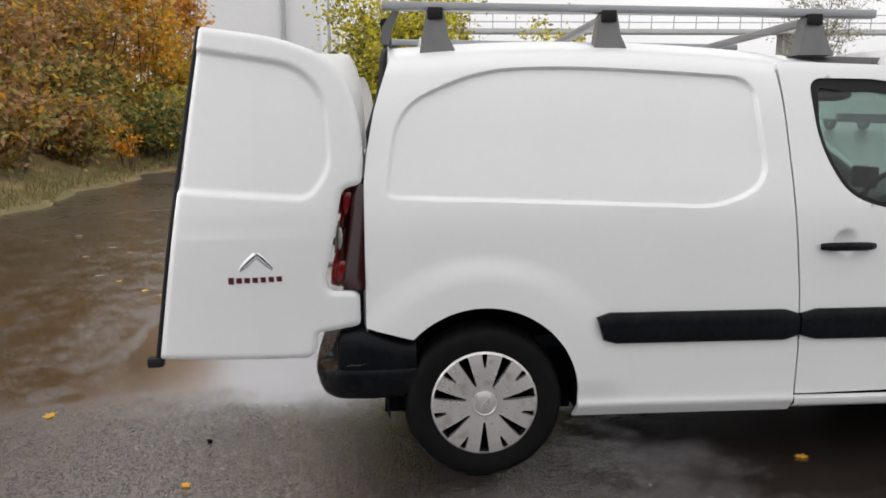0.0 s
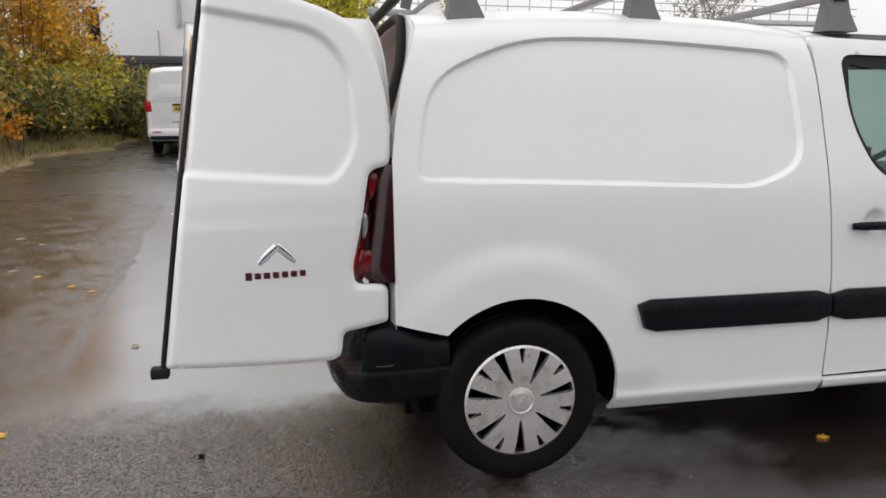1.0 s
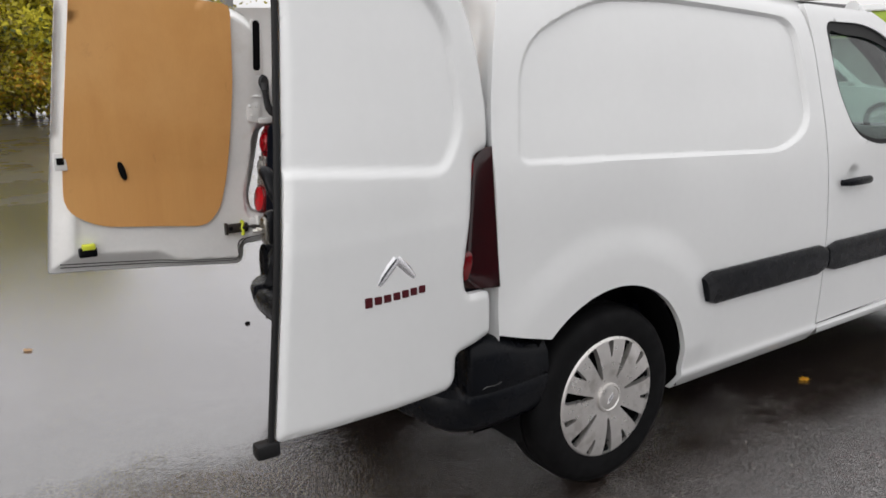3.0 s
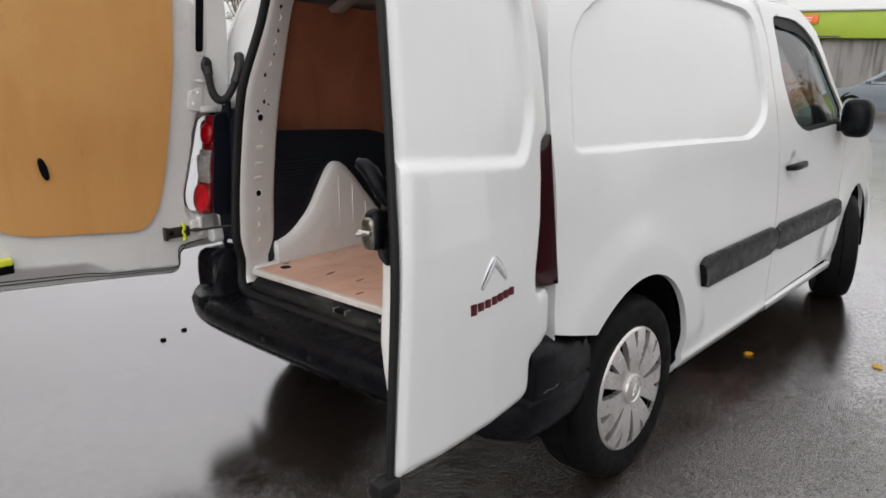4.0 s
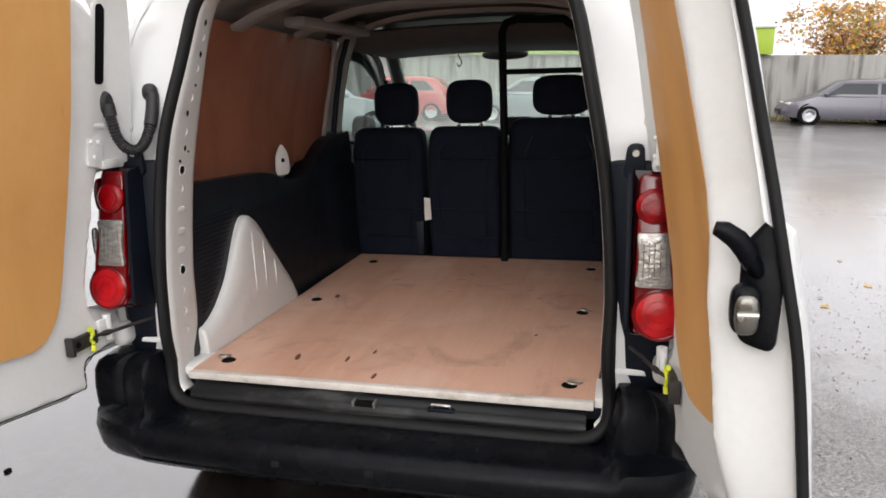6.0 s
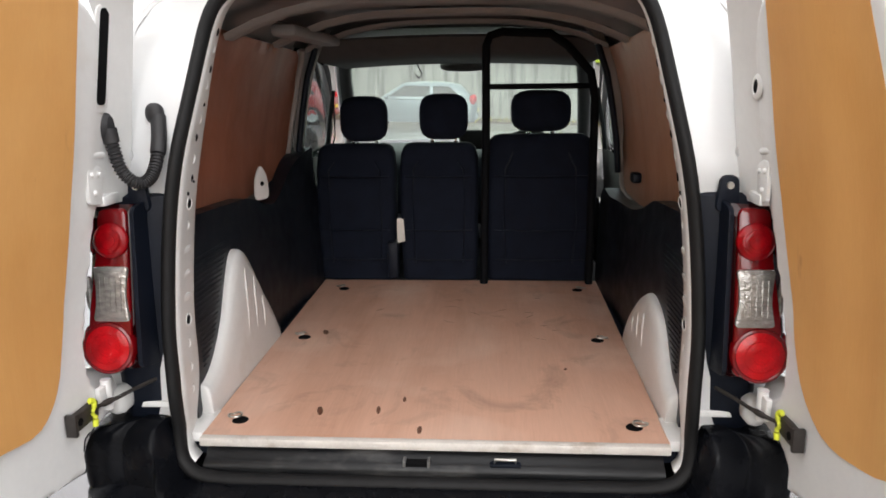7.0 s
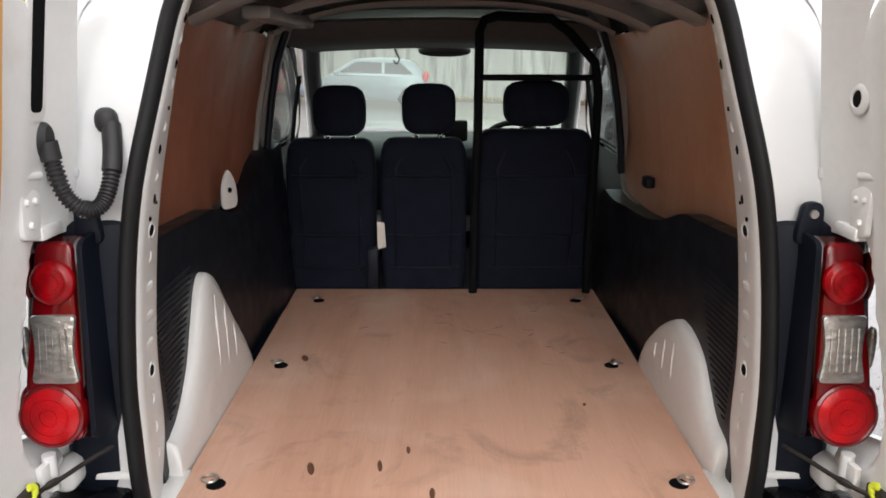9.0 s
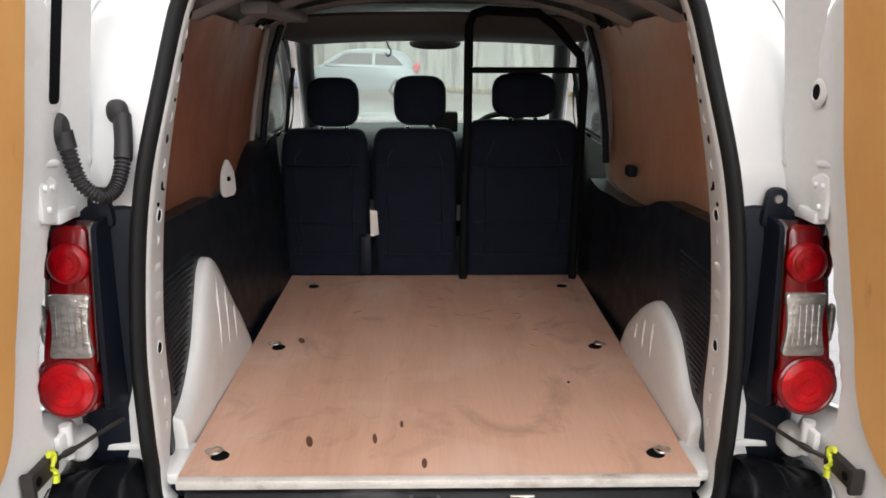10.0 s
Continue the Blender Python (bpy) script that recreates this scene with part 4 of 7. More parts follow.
lp = plate(rounded([(-0.030, -0.095), (0.030, -0.110), (0.040, 0.02), (0.020, 0.115), (-0.026, 0.06)], 0.022), lambda a, b, h: lock_at(-a, b, h), 0.012, 0.004)
lockplate = part("lock_plate", lp, PLASTIC, right_door, "black lock plate")
part("latch_body", pillow(-1.142, -0.876, 1.048, 0.022, 0.024, 0.042, 3.0), PLASTIC, lockplate)
part("latch_face", pillow(-1.160, -0.876, 1.043, 0.010, 0.019, 0.033, 3.2), GUNMETAL, lockplate, "dull metal latch")
part("latch_bar", tube([(-1.172, -0.892, 1.046), (-1.174, -0.860, 1.046)], 0.005, 8), STEEL, lockplate)
part("latch_pin", tube([(-1.165, -0.872, 1.043), (-1.186, -0.864, 1.043)], [0.006, 0.004], 8), STEEL, lockplate)
part("pull_handle", tube([(-1.120, -0.897, 1.100), (-1.130, -0.885, 1.118), (-1.134, -0.874, 1.140), (-1.135, -0.858, 1.160), (-1.138, -0.838, 1.174), (-1.138, -0.824, 1.178)], [0.012, 0.016, 0.018, 0.018, 0.016, 0.011], 10), PLASTIC, lockplate, "black inner pull handle")
badge_face = lambda x, z: on(door_geometry(-1, 8.0, rounded(R_OUT, R_RAD, 6), R_W, R_REC)[1], x, z)
for sg in (-1, 1):
    pts = [badge_face(-0.858 + sg * d, 0.943 - 0.056 * (d / 0.057) ** 1.15) for d in (0.0, 0.02, 0.04, 0.057)]
    part("chevron", tube([(x, y - 0.001, z) for x, y, z in pts], [0.0028, 0.0028, 0.0025, 0.0012], 8, None, False, 4.3, (0, 1, 0)), CHROME, right_door, "chrome badge")
for i in range(7):
    x0 = -0.960 + i * 0.0283
    p = badge_face(x0 + 0.012, 0.850)
    part("badge_bar", box(-0.0105, 0.0105, -0.0028, 0.0, -0.010 if i else -0.013, 0.010 if i else 0.013, 0.002), EMBLEMRED, right_door, "", pose(p[0], p[1], p[2], 0, 0, -4))

# inner details of both doors near the hinges
for s, door, level in ((-1, right_door, r_level), (1, left_door, l_level)):
    p = on(level(-0.020), -0.592 if s > 0 else -0.566, 1.255)
    hinge = part("hinge", plate(rounded([(-0.035, -0.045), (0.020, -0.055), (0.035, 0.03), (0.0, 0.045), (-0.03, 0.04)], 0.012), lambda a, b, h: (p[0] + a, p[1] - s * h, p[2] + b), 0.009, 0.003), PRIMED, door, "white door hinge")
    for a, b in ((-0.015, 0.02), (0.012, 0.018), (-0.01, -0.022)):
        part("hinge_bolt", lathe([(0.0, -0.006), (0.005, -0.006), (0.007, 0.0)], 8, "y"), PRIMED, hinge, "", pose(p[0] + a, p[1] - s * 0.009, p[2] + b, 0 if s > 0 else 180))
    part("hinge_arm", box(-0.575, -0.50, min(s * 0.745, s * 0.772), max(s * 0.745, s * 0.772), 1.196, 1.222, 0.006), PRIMED, door)
    # lower check strap with its yellow clip
    q = on(level(-0.040), -0.722, 0.728)
    blk = part("check_block", box(q[0] - 0.026, q[0] + 0.074, q[1] - 0.010, q[1] + 0.010, 0.704, 0.746, 0.006), BRACKET, door, "dull steel door check")
    part("block_hole", lathe([(0.0, 0.0), (0.009, 0.0), (0.011, 0.004)], 14, "y"), DARKHOLE, blk, "", pose(q[0] - 0.008, q[1] - s * 0.0115, 0.726, 0 if s > 0 else 180))
    part("block_flange", box(q[0] - 0.034, q[0] - 0.022, q[1] - 0.014, q[1] + 0.012, 0.698, 0.752, 0.003), BRACKET, blk)
    arm = spline([(q[0] + 0.05, q[1] - s * 0.008, 0.727), (-0.64, s * 0.775, 0.727), (-0.60, s * 0.757, 0.727), (-0.55, s * 0.735, 0.730), (-0.48, s * 0.700, 0.733)], 5)
    part("check_strap", tube(arm, [0.0085 if 5 < n < 9 else 0.0055 for n in range(len(arm))], 8, None, False, 0.7), BRACKET, blk)
    clip = spline([(q[0] + 0.036, q[1] - s * 0.010, 0.757), (q[0] + 0.046, q[1] - s * 0.013, 0.752), (q[0] + 0.046, q[1] - s * 0.014, 0.738), (q[0] + 0.038, q[1] - s * 0.013, 0.726), (q[0] + 0.046, q[1] - s * 0.014, 0.712), (q[0] + 0.044, q[1] - s * 0.013, 0.690)], 4)
    part("yellow_clip", tube(clip, [0.0075 if n < 9 or n > 15 else 0.005 for n in range(len(clip))], 8, None, False, 0.8), YELLOW, blk, "bright yellow clip")
    part("hinge_knuckle", tube([(-0.600, s * 0.782, 0.700), (-0.600, s * 0.782, 0.775)], 0.013, 12), PRIMED, door)
    part("hinge_leaf", box(-0.640, -0.595, min(s * 0.776, s * 0.790), max(s * 0.776, s * 0.790), 0.712, 0.765, 0.004), PRIMED, door)
for s, door, level in ((-1, right_door, r_level), (1, left_door, l_level)):
    rows = []
    for z in np.linspace(1.195, 1.690, 18):
        end = float(np.interp(z, (1.30, 1.45, 1.54, 1.61, 1.655, 1.69), (-0.457, -0.464, -0.472, -0.485, -0.500, -0.522)))
        root = float(np.interp(z, (1.30, 1.5, 1.6, 1.66, 1.69), (-0.548, -0.552, -0.570, -0.612, -0.66)))
        a = Vector(on(level(-0.014), root - 0.010, z))
        tip = Vector((end, s * (0.722 - 0.125 * (z - 1.3)) * (1.40 + end + 0.47) / 1.40, z))
        bow = Vector((-0.006, 0, 0))
        inner = [a, a.lerp(tip, 0.30) + bow, a.lerp(tip, 0.62) + bow, a.lerp(tip, 0.93) + bow * 0.4, tip]
        rows.append([tuple(p) for p in inner] + [(end + 0.006, tip.y + s * 0.005, z), (end + 0.004, tip.y + s * 0.035, z)])
    part("hinge_flange", loft(rows), PRIMED, door)
    lip = spline([(-0.668, 1.205), (-0.662, 1.258), (-0.640, 1.300), (-0.600, 1.318), (-0.556, 1.316)], 5)
    part("recess_lip", tube([on(level(-0.021), x, z) for x, z in lip], 0.0075, 8, None, False, 0.6), PRIMED, door)
part("hose_boot", pillow(-0.437, 0.668, 1.405, 0.020, 0.022, 0.026, 2.4, 8), HOSE, van, "grey rubber hose grommet")
# left door: slot, catch, yellow clip by the free edge, hose
slot_at = lambda a, b, h: (lambda p: (p[0], p[1] - h, p[2]))(on(l_level(-0.018), -0.574 + a, 1.535 + b))
part("slot_lip", plate(rounded([(-0.030, -0.122), (0.030, -0.122), (0.026, 0.115), (-0.026, 0.115)], 0.025), slot_at, 0.005, 0.003), PRIMED, left_door)
part("slot", plate(rounded([(-0.015, -0.105), (0.015, -0.105), (0.015, 0.105), (-0.015, 0.105)], 0.013), lambda a, b, h: slot_at(a, b, h + 0.0055), 0.002, 0.0), DARKHOLE, left_door)
hl = on(r_level(-0.019), -0.556, 1.455)
part("socket_lip", lathe([(0.030, 0.0), (0.022, 0.006), (0.016, 0.006), (0.014, 0.0)], 24, "y"), PRIMED, right_door, "", pose(*hl))
part("socket", lathe([(0.0, 0.004), (0.015, 0.004), (0.015, 0.0)], 20, "y"), DARKHOLE, right_door, "", pose(*hl))
left_inner = door_geometry(1, 6.0, rounded(L_OUT, R_RAD, 6), L_W, L_REC)[2]
for x, z, r in ((-1.262, 1.788, 0.008), (-1.240, 1.786, 0.006), (-1.085, 1.762, 0.007)):
    c = on(left_inner, x, z)
    part("frame_hole", lathe([(0.0, -0.003), (r, -0.003), (r + 0.002, 0.004)], 14, "y"), DARKHOLE, left_door, "", pose(*c))
c = on(l_level(-0.036), -1.385, 1.075)
part("edge_catch", box(c[0] - 0.024, c[0] + 0.024, c[1] - 0.007, c[1] + 0.006, c[2] - 0.036, c[2] + 0.036, 0.003), PRIMED, left_door)
part("edge_catch_hole", box(c[0] - 0.014, c[0] + 0.014, c[1] - 0.0095, c[1] + 0.002, c[2] - 0.012, c[2] + 0.016, 0.001), DARKHOLE, left_door)
c = on(l_level(-0.030), -1.325, 0.690)
part("lower_catch", box(c[0] - 0.035, c[0] + 0.035, c[1] - 0.030, c[1] + 0.008, c[2] - 0.022, c[2] + 0.018, 0.006), PLASTIC, left_door)
part("catch_clip", box(c[0] - 0.022, c[0] + 0.030, c[1] - 0.036, c[1] - 0.004, c[2] + 0.010, c[2] + 0.034, 0.005), YELLOW, left_door, "bright yellow clip")
c = on(l_level(-0.046), -1.158, 1.022)
part("lining_slot", pillow(c[0], c[1], c[2], 0.014, 0.004, 0.042, 2.2, 8, None, Matrix.Rotation(radians(-14), 3, "Y")), DARKHOLE, left_lining, "finger slot")
# two dark lines stand in for the shade in the door's foot ledge
for inset in (0.020, 0.036):
    foot = [(x, 0.537 - (x + 0.655) * 0.0826 + inset) for x in np.linspace(-1.43, -0.735, 14)] + [(-0.700 - inset * 0.2, 0.544 + inset), (-0.672 - inset * 0.7, 0.566 + inset * 0.8), (-0.662 - inset, 0.600 + inset * 0.5), (-0.660 - inset, 0.645), (-0.640 - inset, 0.668), (-0.58, 0.676)]
    part("bottom_groove", tube([(p[0], p[1] + 0.001, p[2]) for p in (on(left_inner, x, z) for x, z in spline(foot, 3))], 0.0032, 6), RUBBER, left_door, "dark line for the shade in the ledge groove")
hs = spline([(-0.541, 0.734, 1.376), (-0.540, 0.728, 1.332), (-0.538, 0.714, 1.276), (-0.530, 0.684, 1.246), (-0.510, 0.662, 1.254), (-0.485, 0.653, 1.292), (-0.458, 0.654, 1.345), (-0.437, 0.660, 1.400)], 26)
hose_r = [(0.0185 if i < 22 or i > len(hs) - 44 else 0.0128 + 0.0036 * (i % 4 < 2)) for i in range(len(hs))]
part("hose_boot", lathe([(0.0, -0.030), (0.017, -0.030), (0.024, -0.022), (0.029, -0.006), (0.030, 0.01)], 20, "y"), HOSE, left_door, "", pose(-0.541, 0.757, 1.382) @ Matrix.Diagonal((1, 1, 1.35, 1)))
part("cable_hose", tube(hs, hose_r, 12), HOSE, left_door, "ribbed dark grey cable hose")

# ---------------------------------------------------------------- roof rack
def bar(points, w, h, name, mat, parent, label=""):
    rows = []
    for p in points:
        rows.append(p)
    a, b = Vector(points[0]), Vector(points[-1])
    d = (b - a).normalized()
    u = d.cross(Vector((0, 0, 1))).normalized()
    up = Vector((0, 0, 1))
    prof = rounded([(-w / 2, -h / 2), (w / 2, -h / 2), (w / 2, h / 2), (w * 0.12, h / 2), (w * 0.12, h / 2 - 0.006), (-w * 0.12, h / 2 - 0.006), (-w * 0.12, h / 2), (-w / 2, h / 2)], [0.005, 0.005, 0.005, 0, 0, 0, 0, 0.005], 3)
    bm = loft([[tuple(q + u * i + up * j) for i, j in prof] for q in (a, b)], True)
    bmesh.ops.holes_fill(bm, edges=[e for e in bm.edges if len(e.link_faces) == 1])
    return part(name, smooth(bm, 30), mat, parent, label)


rack = bar([(-0.385, -0.620, 1.880), (1.640, -0.620, 1.855)], 0.050, 0.032, "roof_rack", ALU, van, "grey aluminium roof rack")
bar([(-0.385, 0.620, 1.880), (1.640, 0.620, 1.855)], 0.050, 0.032, "rail", ALU, rack)
for x in (-0.175, 0.520, 1.370):
    zc = 1.845 - 0.012 * x
    bar([(x, -0.64, zc), (x, 0.64, zc)], 0.036, 0.030, "cross_bar", ALU, rack)
    for s in (-1, 1):
        zr = float(np.interp(0.635, PROFILE[::-1, 1], PROFILE[::-1, 2])) - 0.012
        rows = [[(x - a, s * y0, z), (x + a2, s * y0, z), (x + a2, s * y1, z), (x - a, s * y1, z)] for a, a2, y0, y1, z in ((0.065, 0.085, 0.675, 0.60, zr - 0.03), (0.050, 0.050, 0.665, 0.60, zr + 0.045), (0.036, 0.036, 0.655, 0.60, zc + 0.008))]
        ft = loft(rows, True)
        bmesh.ops.holes_fill(ft, edges=[e for e in ft.edges if len(e.link_faces) == 1])
        part("rack_foot", smooth(ft, 20), FOOT, rack)
        part("foot_clamp", box(x - 0.030, x + 0.030, min(s * 0.60, s * 0.672), max(s * 0.60, s * 0.672), zc - 0.022, zc + 0.022, 0.004), RUBBER, rack)
part("roller", tube([(-0.372, -0.60, 1.815), (-0.372, 0.60, 1.815)], 0.022, 12), RUBBER, rack, "rear loading roller")
for s in (-1, 1):
    part("roller_bracket", loft([[(-0.345, s * 0.625, 1.86), (-0.315, s * 0.625, 1.86)], [(-0.385, s * 0.615, 1.80), (-0.345, s * 0.615, 1.79)], [(-0.395, s * 0.60, 1.74), (-0.360, s * 0.60, 1.73)]], thick=0.008), FOOT, rack)
# ---------------------------------------------------------------- load space and cab
ply = part("plywood_floor", plate(rounded([(-0.448, -0.622), (1.135, -0.645), (1.135, 0.638), (-0.448, 0.622)], 0.01), lambda a, b, h: (a, b, 0.541 + h), 0.012, 0.0), FLOORWOOD, van, "worn reddish plywood load floor")
part("edge_strip", box(-0.474, -0.448, -0.618, 0.618, 0.533, 0.5555, 0.003), EDGESTRIP, ply, "worn white edging strip")
for s in (-1, 1):
    part("jamb_foot", box(-0.445, -0.300, min(s * 0.620, s * 0.668), max(s * 0.620, s * 0.668), 0.530, 0.5575, 0.003), PRIMED, van)
part("floor_pan", box(-0.43, 1.9, -0.70, 0.70, 0.49, 0.538), TRIM, van)


def ring_eye(x, y, flip):
    cup = part("lashing_cup", lathe([(0.0, 0.0012), (0.019, 0.0012), (0.021, 0.0022), (0.023, 0.0)], 24, "z"), DARKHOLE, ply, "", pose(x, y, 0.553))
    pts = [(0.027 * math.cos(a), 0.018 * math.sin(a), 0.005 + 0.014 * max(math.sin(a * 0.5), 0)) for a in np.linspace(0, 2 * math.pi, 18, endpoint=False)]
    part("lashing_ring", tube(pts, 0.003, 6, None, True), STEEL, cup, "", pose(flip * 0.004, flip * 0.015, 0, 0, 0, 30 * flip))


for x, y in ((-0.357, 0.545), (-0.357, -0.545), (0.325, 0.535), (0.325, -0.541), (0.978, 0.516), (0.978, -0.541)):
    ring_eye(x, y, 1 if y > 0 else -1)
for x, y, a, b in ((-0.289, 0.334, 0.020, 0.010), (-0.277, 0.166, 0.018, 0.007), (-0.202, 0.099, 0.013, 0.006), (-0.395, 0.036, 0.016, 0.008), (0.385, 0.468, 0.018, 0.012), (0.05, -0.40, 0.007, 0.006)):
    part("knot", lathe([(0.0, 0.0008), (0.8, 0.0008), (1.0, 0.0)], 16, "z"), KNOT, ply, "", Matrix.LocRotScale((x, y, 0.553), Euler((0, 0, radians(40 * y))), (a * 1.45, b * 0.85, 1)))
rs = random.Random(4)
for i in range(16):
    x, y = rs.uniform(0.30, 0.85), rs.uniform(-0.45, 0.05)
    if i % 4 == 3:
        x, y = rs.uniform(-0.3, 0.9), rs.uniform(-0.5, 0.5)
    dx, dy, w = rs.uniform(-0.022, 0.022), rs.uniform(0.010, 0.032), rs.uniform(0.0015, 0.004)
    part("scuff", loft([[(x + dx * t - w * math.sin(math.pi * u), y + dy * t, 0.5534), (x + dx * t + w * math.sin(math.pi * u), y + dy * t + 0.002, 0.5534)] for t, u in ((-1, 0.08), (-0.5, 0.3), (0, 0.5), (0.5, 0.7), (1, 0.92))]), SMEAR, ply)


def inner_y(z):
    return np.interp(z, (0.5, 0.9, 1.12, 1.3, 1.5, 1.64, 1.75), (0.74, 0.755, 0.762, 0.74, 0.700, 0.650, 0.56))


for s in (-1, 1):
    # dark plastic lower lining with a ledge and ribs
    top = [(-0.36, 1.115), (0.28, 1.085), (0.42, 1.04 if s > 0 else 1.03), (0.56, 1.01), (0.70, 1.06), (0.90, 1.17), (1.12, 1.19), (1.16, 1.10)]
    if s < 0:
        top = [(-0.36, 1.115), (0.22, 1.085), (0.36, 1.035), (0.50, 1.00), (0.70, 0.985), (0.95, 0.985), (1.12, 1.0), (1.16, 0.96)]
    lo = rounded(top + [(1.16, 0.52), (-0.36, 0.52)], [0.01, 0.06, 0.06, 0.08, 0.1, 0.08, 0.03, 0.03, 0, 0], 5)
    f = lambda x, z: (x, s * (inner_y(z) - 0.080 + 0.012 * step01(0.95, 1.04, z) - 0.02 * step01(0.75, 0.95, x)), z)
    lower = part("lower_lining", sheet(lambda x, z: np.maximum(sdf(lo, x, z), arch(x, z, HUB_REAR, 0.405)), f, -0.38, 1.18, 0.5, 1.22, 0.02, 0.085, (0, s, 0)), LINING, van, "dark plastic side lining")
    for k in range(22):
        z = 0.68 + k * 0.0145
        y = float(inner_y(z)) - 0.080 + 0.012 * float(step01(0.95, 1.04, np.array(z)))
        end = float(np.interp(z, (0.644, 0.702, 0.766, 0.862, 0.938, 1.0), (-0.30, -0.195, -0.13, -0.068, -0.012, 0.02))) - 0.03
        part("rib", box(-0.285, end, min(s * (y + 0.004), s * (y - 0.0035)), max(s * (y + 0.004), s * (y - 0.0035)), z, z + 0.006, 0.0015, 1), LINING, lower)
    # plywood upper lining
    up = rounded([(-0.34, 1.09), (0.40, 1.06), (0.97, 1.10), (1.00, 1.45), (0.93, 1.60), (-0.25, 1.64)] if s > 0 else [(-0.34, 1.09), (0.40, 1.00), (0.80, 0.96), (1.13, 1.00), (1.18, 1.60), (-0.25, 1.64)], [0.01, 0.05, 0.08, 0.1, 0.06, 0.02], 5)
    part("upper_lining", sheet(lambda x, z: sdf(up, x, z), lambda x, z: (x, s * (inner_y(z) - 0.012), z), -0.36, 1.2, 0.98, 1.66, 0.03, 0.006, (0, s, 0)), SIDEWOOD if s > 0 else SIDEWOOD_SHEEN, van, "brown plywood side lining" if s > 0 else "plywood side lining with sky sheen in its colour")
    rim = [(0.94, 1.61), (0.995, 1.50), (0.995, 1.35), (0.975, 1.20), (0.93, 1.115), (0.83, 1.075)] if s > 0 else [(1.17, 1.60), (1.17, 1.40), (1.15, 1.20), (1.12, 1.06), (1.04, 0.99), (0.84, 0.975)]
    part("lining_rim", tube([(x, s * (float(inner_y(z)) - 0.018), z) for x, z in spline(rim, 5)], 0.013, 8), CREAM, van)
    # inner skin behind the linings, up to the roof
    rows = []
    for x in np.linspace(-0.30, 1.72, 16):
        rows.append([(x, s * (float(inner_y(z)) + 0.02), z) for z in (0.80, 0.9, 1.12, 1.3, 1.5, 1.62, 1.68)] + [(x, s * 0.50, 1.722 - 0.03 * max(x - 0.8, 0)), (x, s * 0.25, 1.735 - 0.03 * max(x - 0.8, 0)), (x, 0, 1.738 - 0.03 * max(x - 0.8, 0))])
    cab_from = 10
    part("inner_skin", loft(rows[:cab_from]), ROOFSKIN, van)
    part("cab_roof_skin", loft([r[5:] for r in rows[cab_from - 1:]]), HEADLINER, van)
    # wheel arch box
    rows = []
    left = [(-0.328, 0.545), (-0.326, 0.632), (-0.30, 0.644), (-0.25, 0.664), (-0.195, 0.702), (-0.13, 0.766), (-0.068, 0.862), (-0.012, 0.938), (0.04, 0.954), (0.10, 0.914), (0.19, 0.812), (0.30, 0.682), (0.352, 0.60), (0.362, 0.53)]
    right = [(-0.328, 0.545), (-0.326, 0.628), (-0.247, 0.660), (-0.185, 0.712), (-0.13, 0.762), (-0.075, 0.790), (-0.02, 0.805), (0.03, 0.810), (0.09, 0.800), (0.21, 0.737), (0.312, 0.650), (0.350, 0.57), (0.356, 0.53)]
    for x, z in spline(left if s > 0 else right, 4):
        x, z = float(x), float(z)
        rows.append([(x, s * 0.630, 0.54), (x, s * 0.634, 0.54 + (z - 0.54) * 0.6), (x, s * 0.642, 0.54 + (z - 0.54) * 0.88), (x, s * 0.651, z - 0.006), (x, s * 0.660, z), (x, s * 0.672, z + 0.001), (x, s * 0.70, z)])
    ab = part("wheel_box", loft(rows), PRIMED, van, "white painted wheel arch")
    crest = np.array(left if s > 0 else right)
    for x in (0.03, 0.11, 0.19):
        top_z = float(np.interp(x, crest[:, 0], crest[:, 1])) - 0.055
        low_z = 0.64
        part("swage", tube([(x - 0.008, s * (0.6335 + 0.002 * k), low_z + (top_z - low_z) * k) for k in (0.0, 0.33, 0.66, 1.0)], [0.001, 0.0042, 0.0042, 0.001], 8), PRIMED, ab)
    # door pillar behind the cab
    part("cab_pillar", loft([[(1.02, s * min(0.725, float(inner_y(z)) - 0.01), z), (1.0, s * (float(inner_y(z)) - 0.055), z), (1.12, s * (float(inner_y(z)) - 0.05), z), (1.20, s * (float(inner_y(z)) - 0.02), z)] for z in (1.10, 1.25, 1.4, 1.55, 1.66, 1.70)]), CREAM, van)
    part("pillar_edge", tube([(1.0, s * (float(inner_y(z)) - 0.058), z) for z in (1.08, 1.2, 1.35, 1.5, 1.62)], 0.014, 8), TRIM, van)
bk = part("side_bracket", plate(rounded([(-0.05, -0.06), (0.05, -0.06), (0.045, 0.02), (0.0, 0.075), (-0.045, 0.02)], 0.03), lambda a, b, h: (0.42 + a * 0.72 - h * 0.5, 0.708 - (a + 0.05) * 0.30 - h * 0.8, 1.115 + b), 0.008, 0.003), PRIMED, van, "white steel bracket")
part("bracket_bolt", lathe([(0.0, -0.004), (0.008, -0.004), (0.010, 0.004)], 10, "y"), DARKHOLE, bk, "", pose(0.416, 0.687, 1.115, 0, 0, -22))
part("side_bracket", box(0.64, 0.70, -0.735, -0.700, 1.08, 1.12, 0.008), TRIM, van)
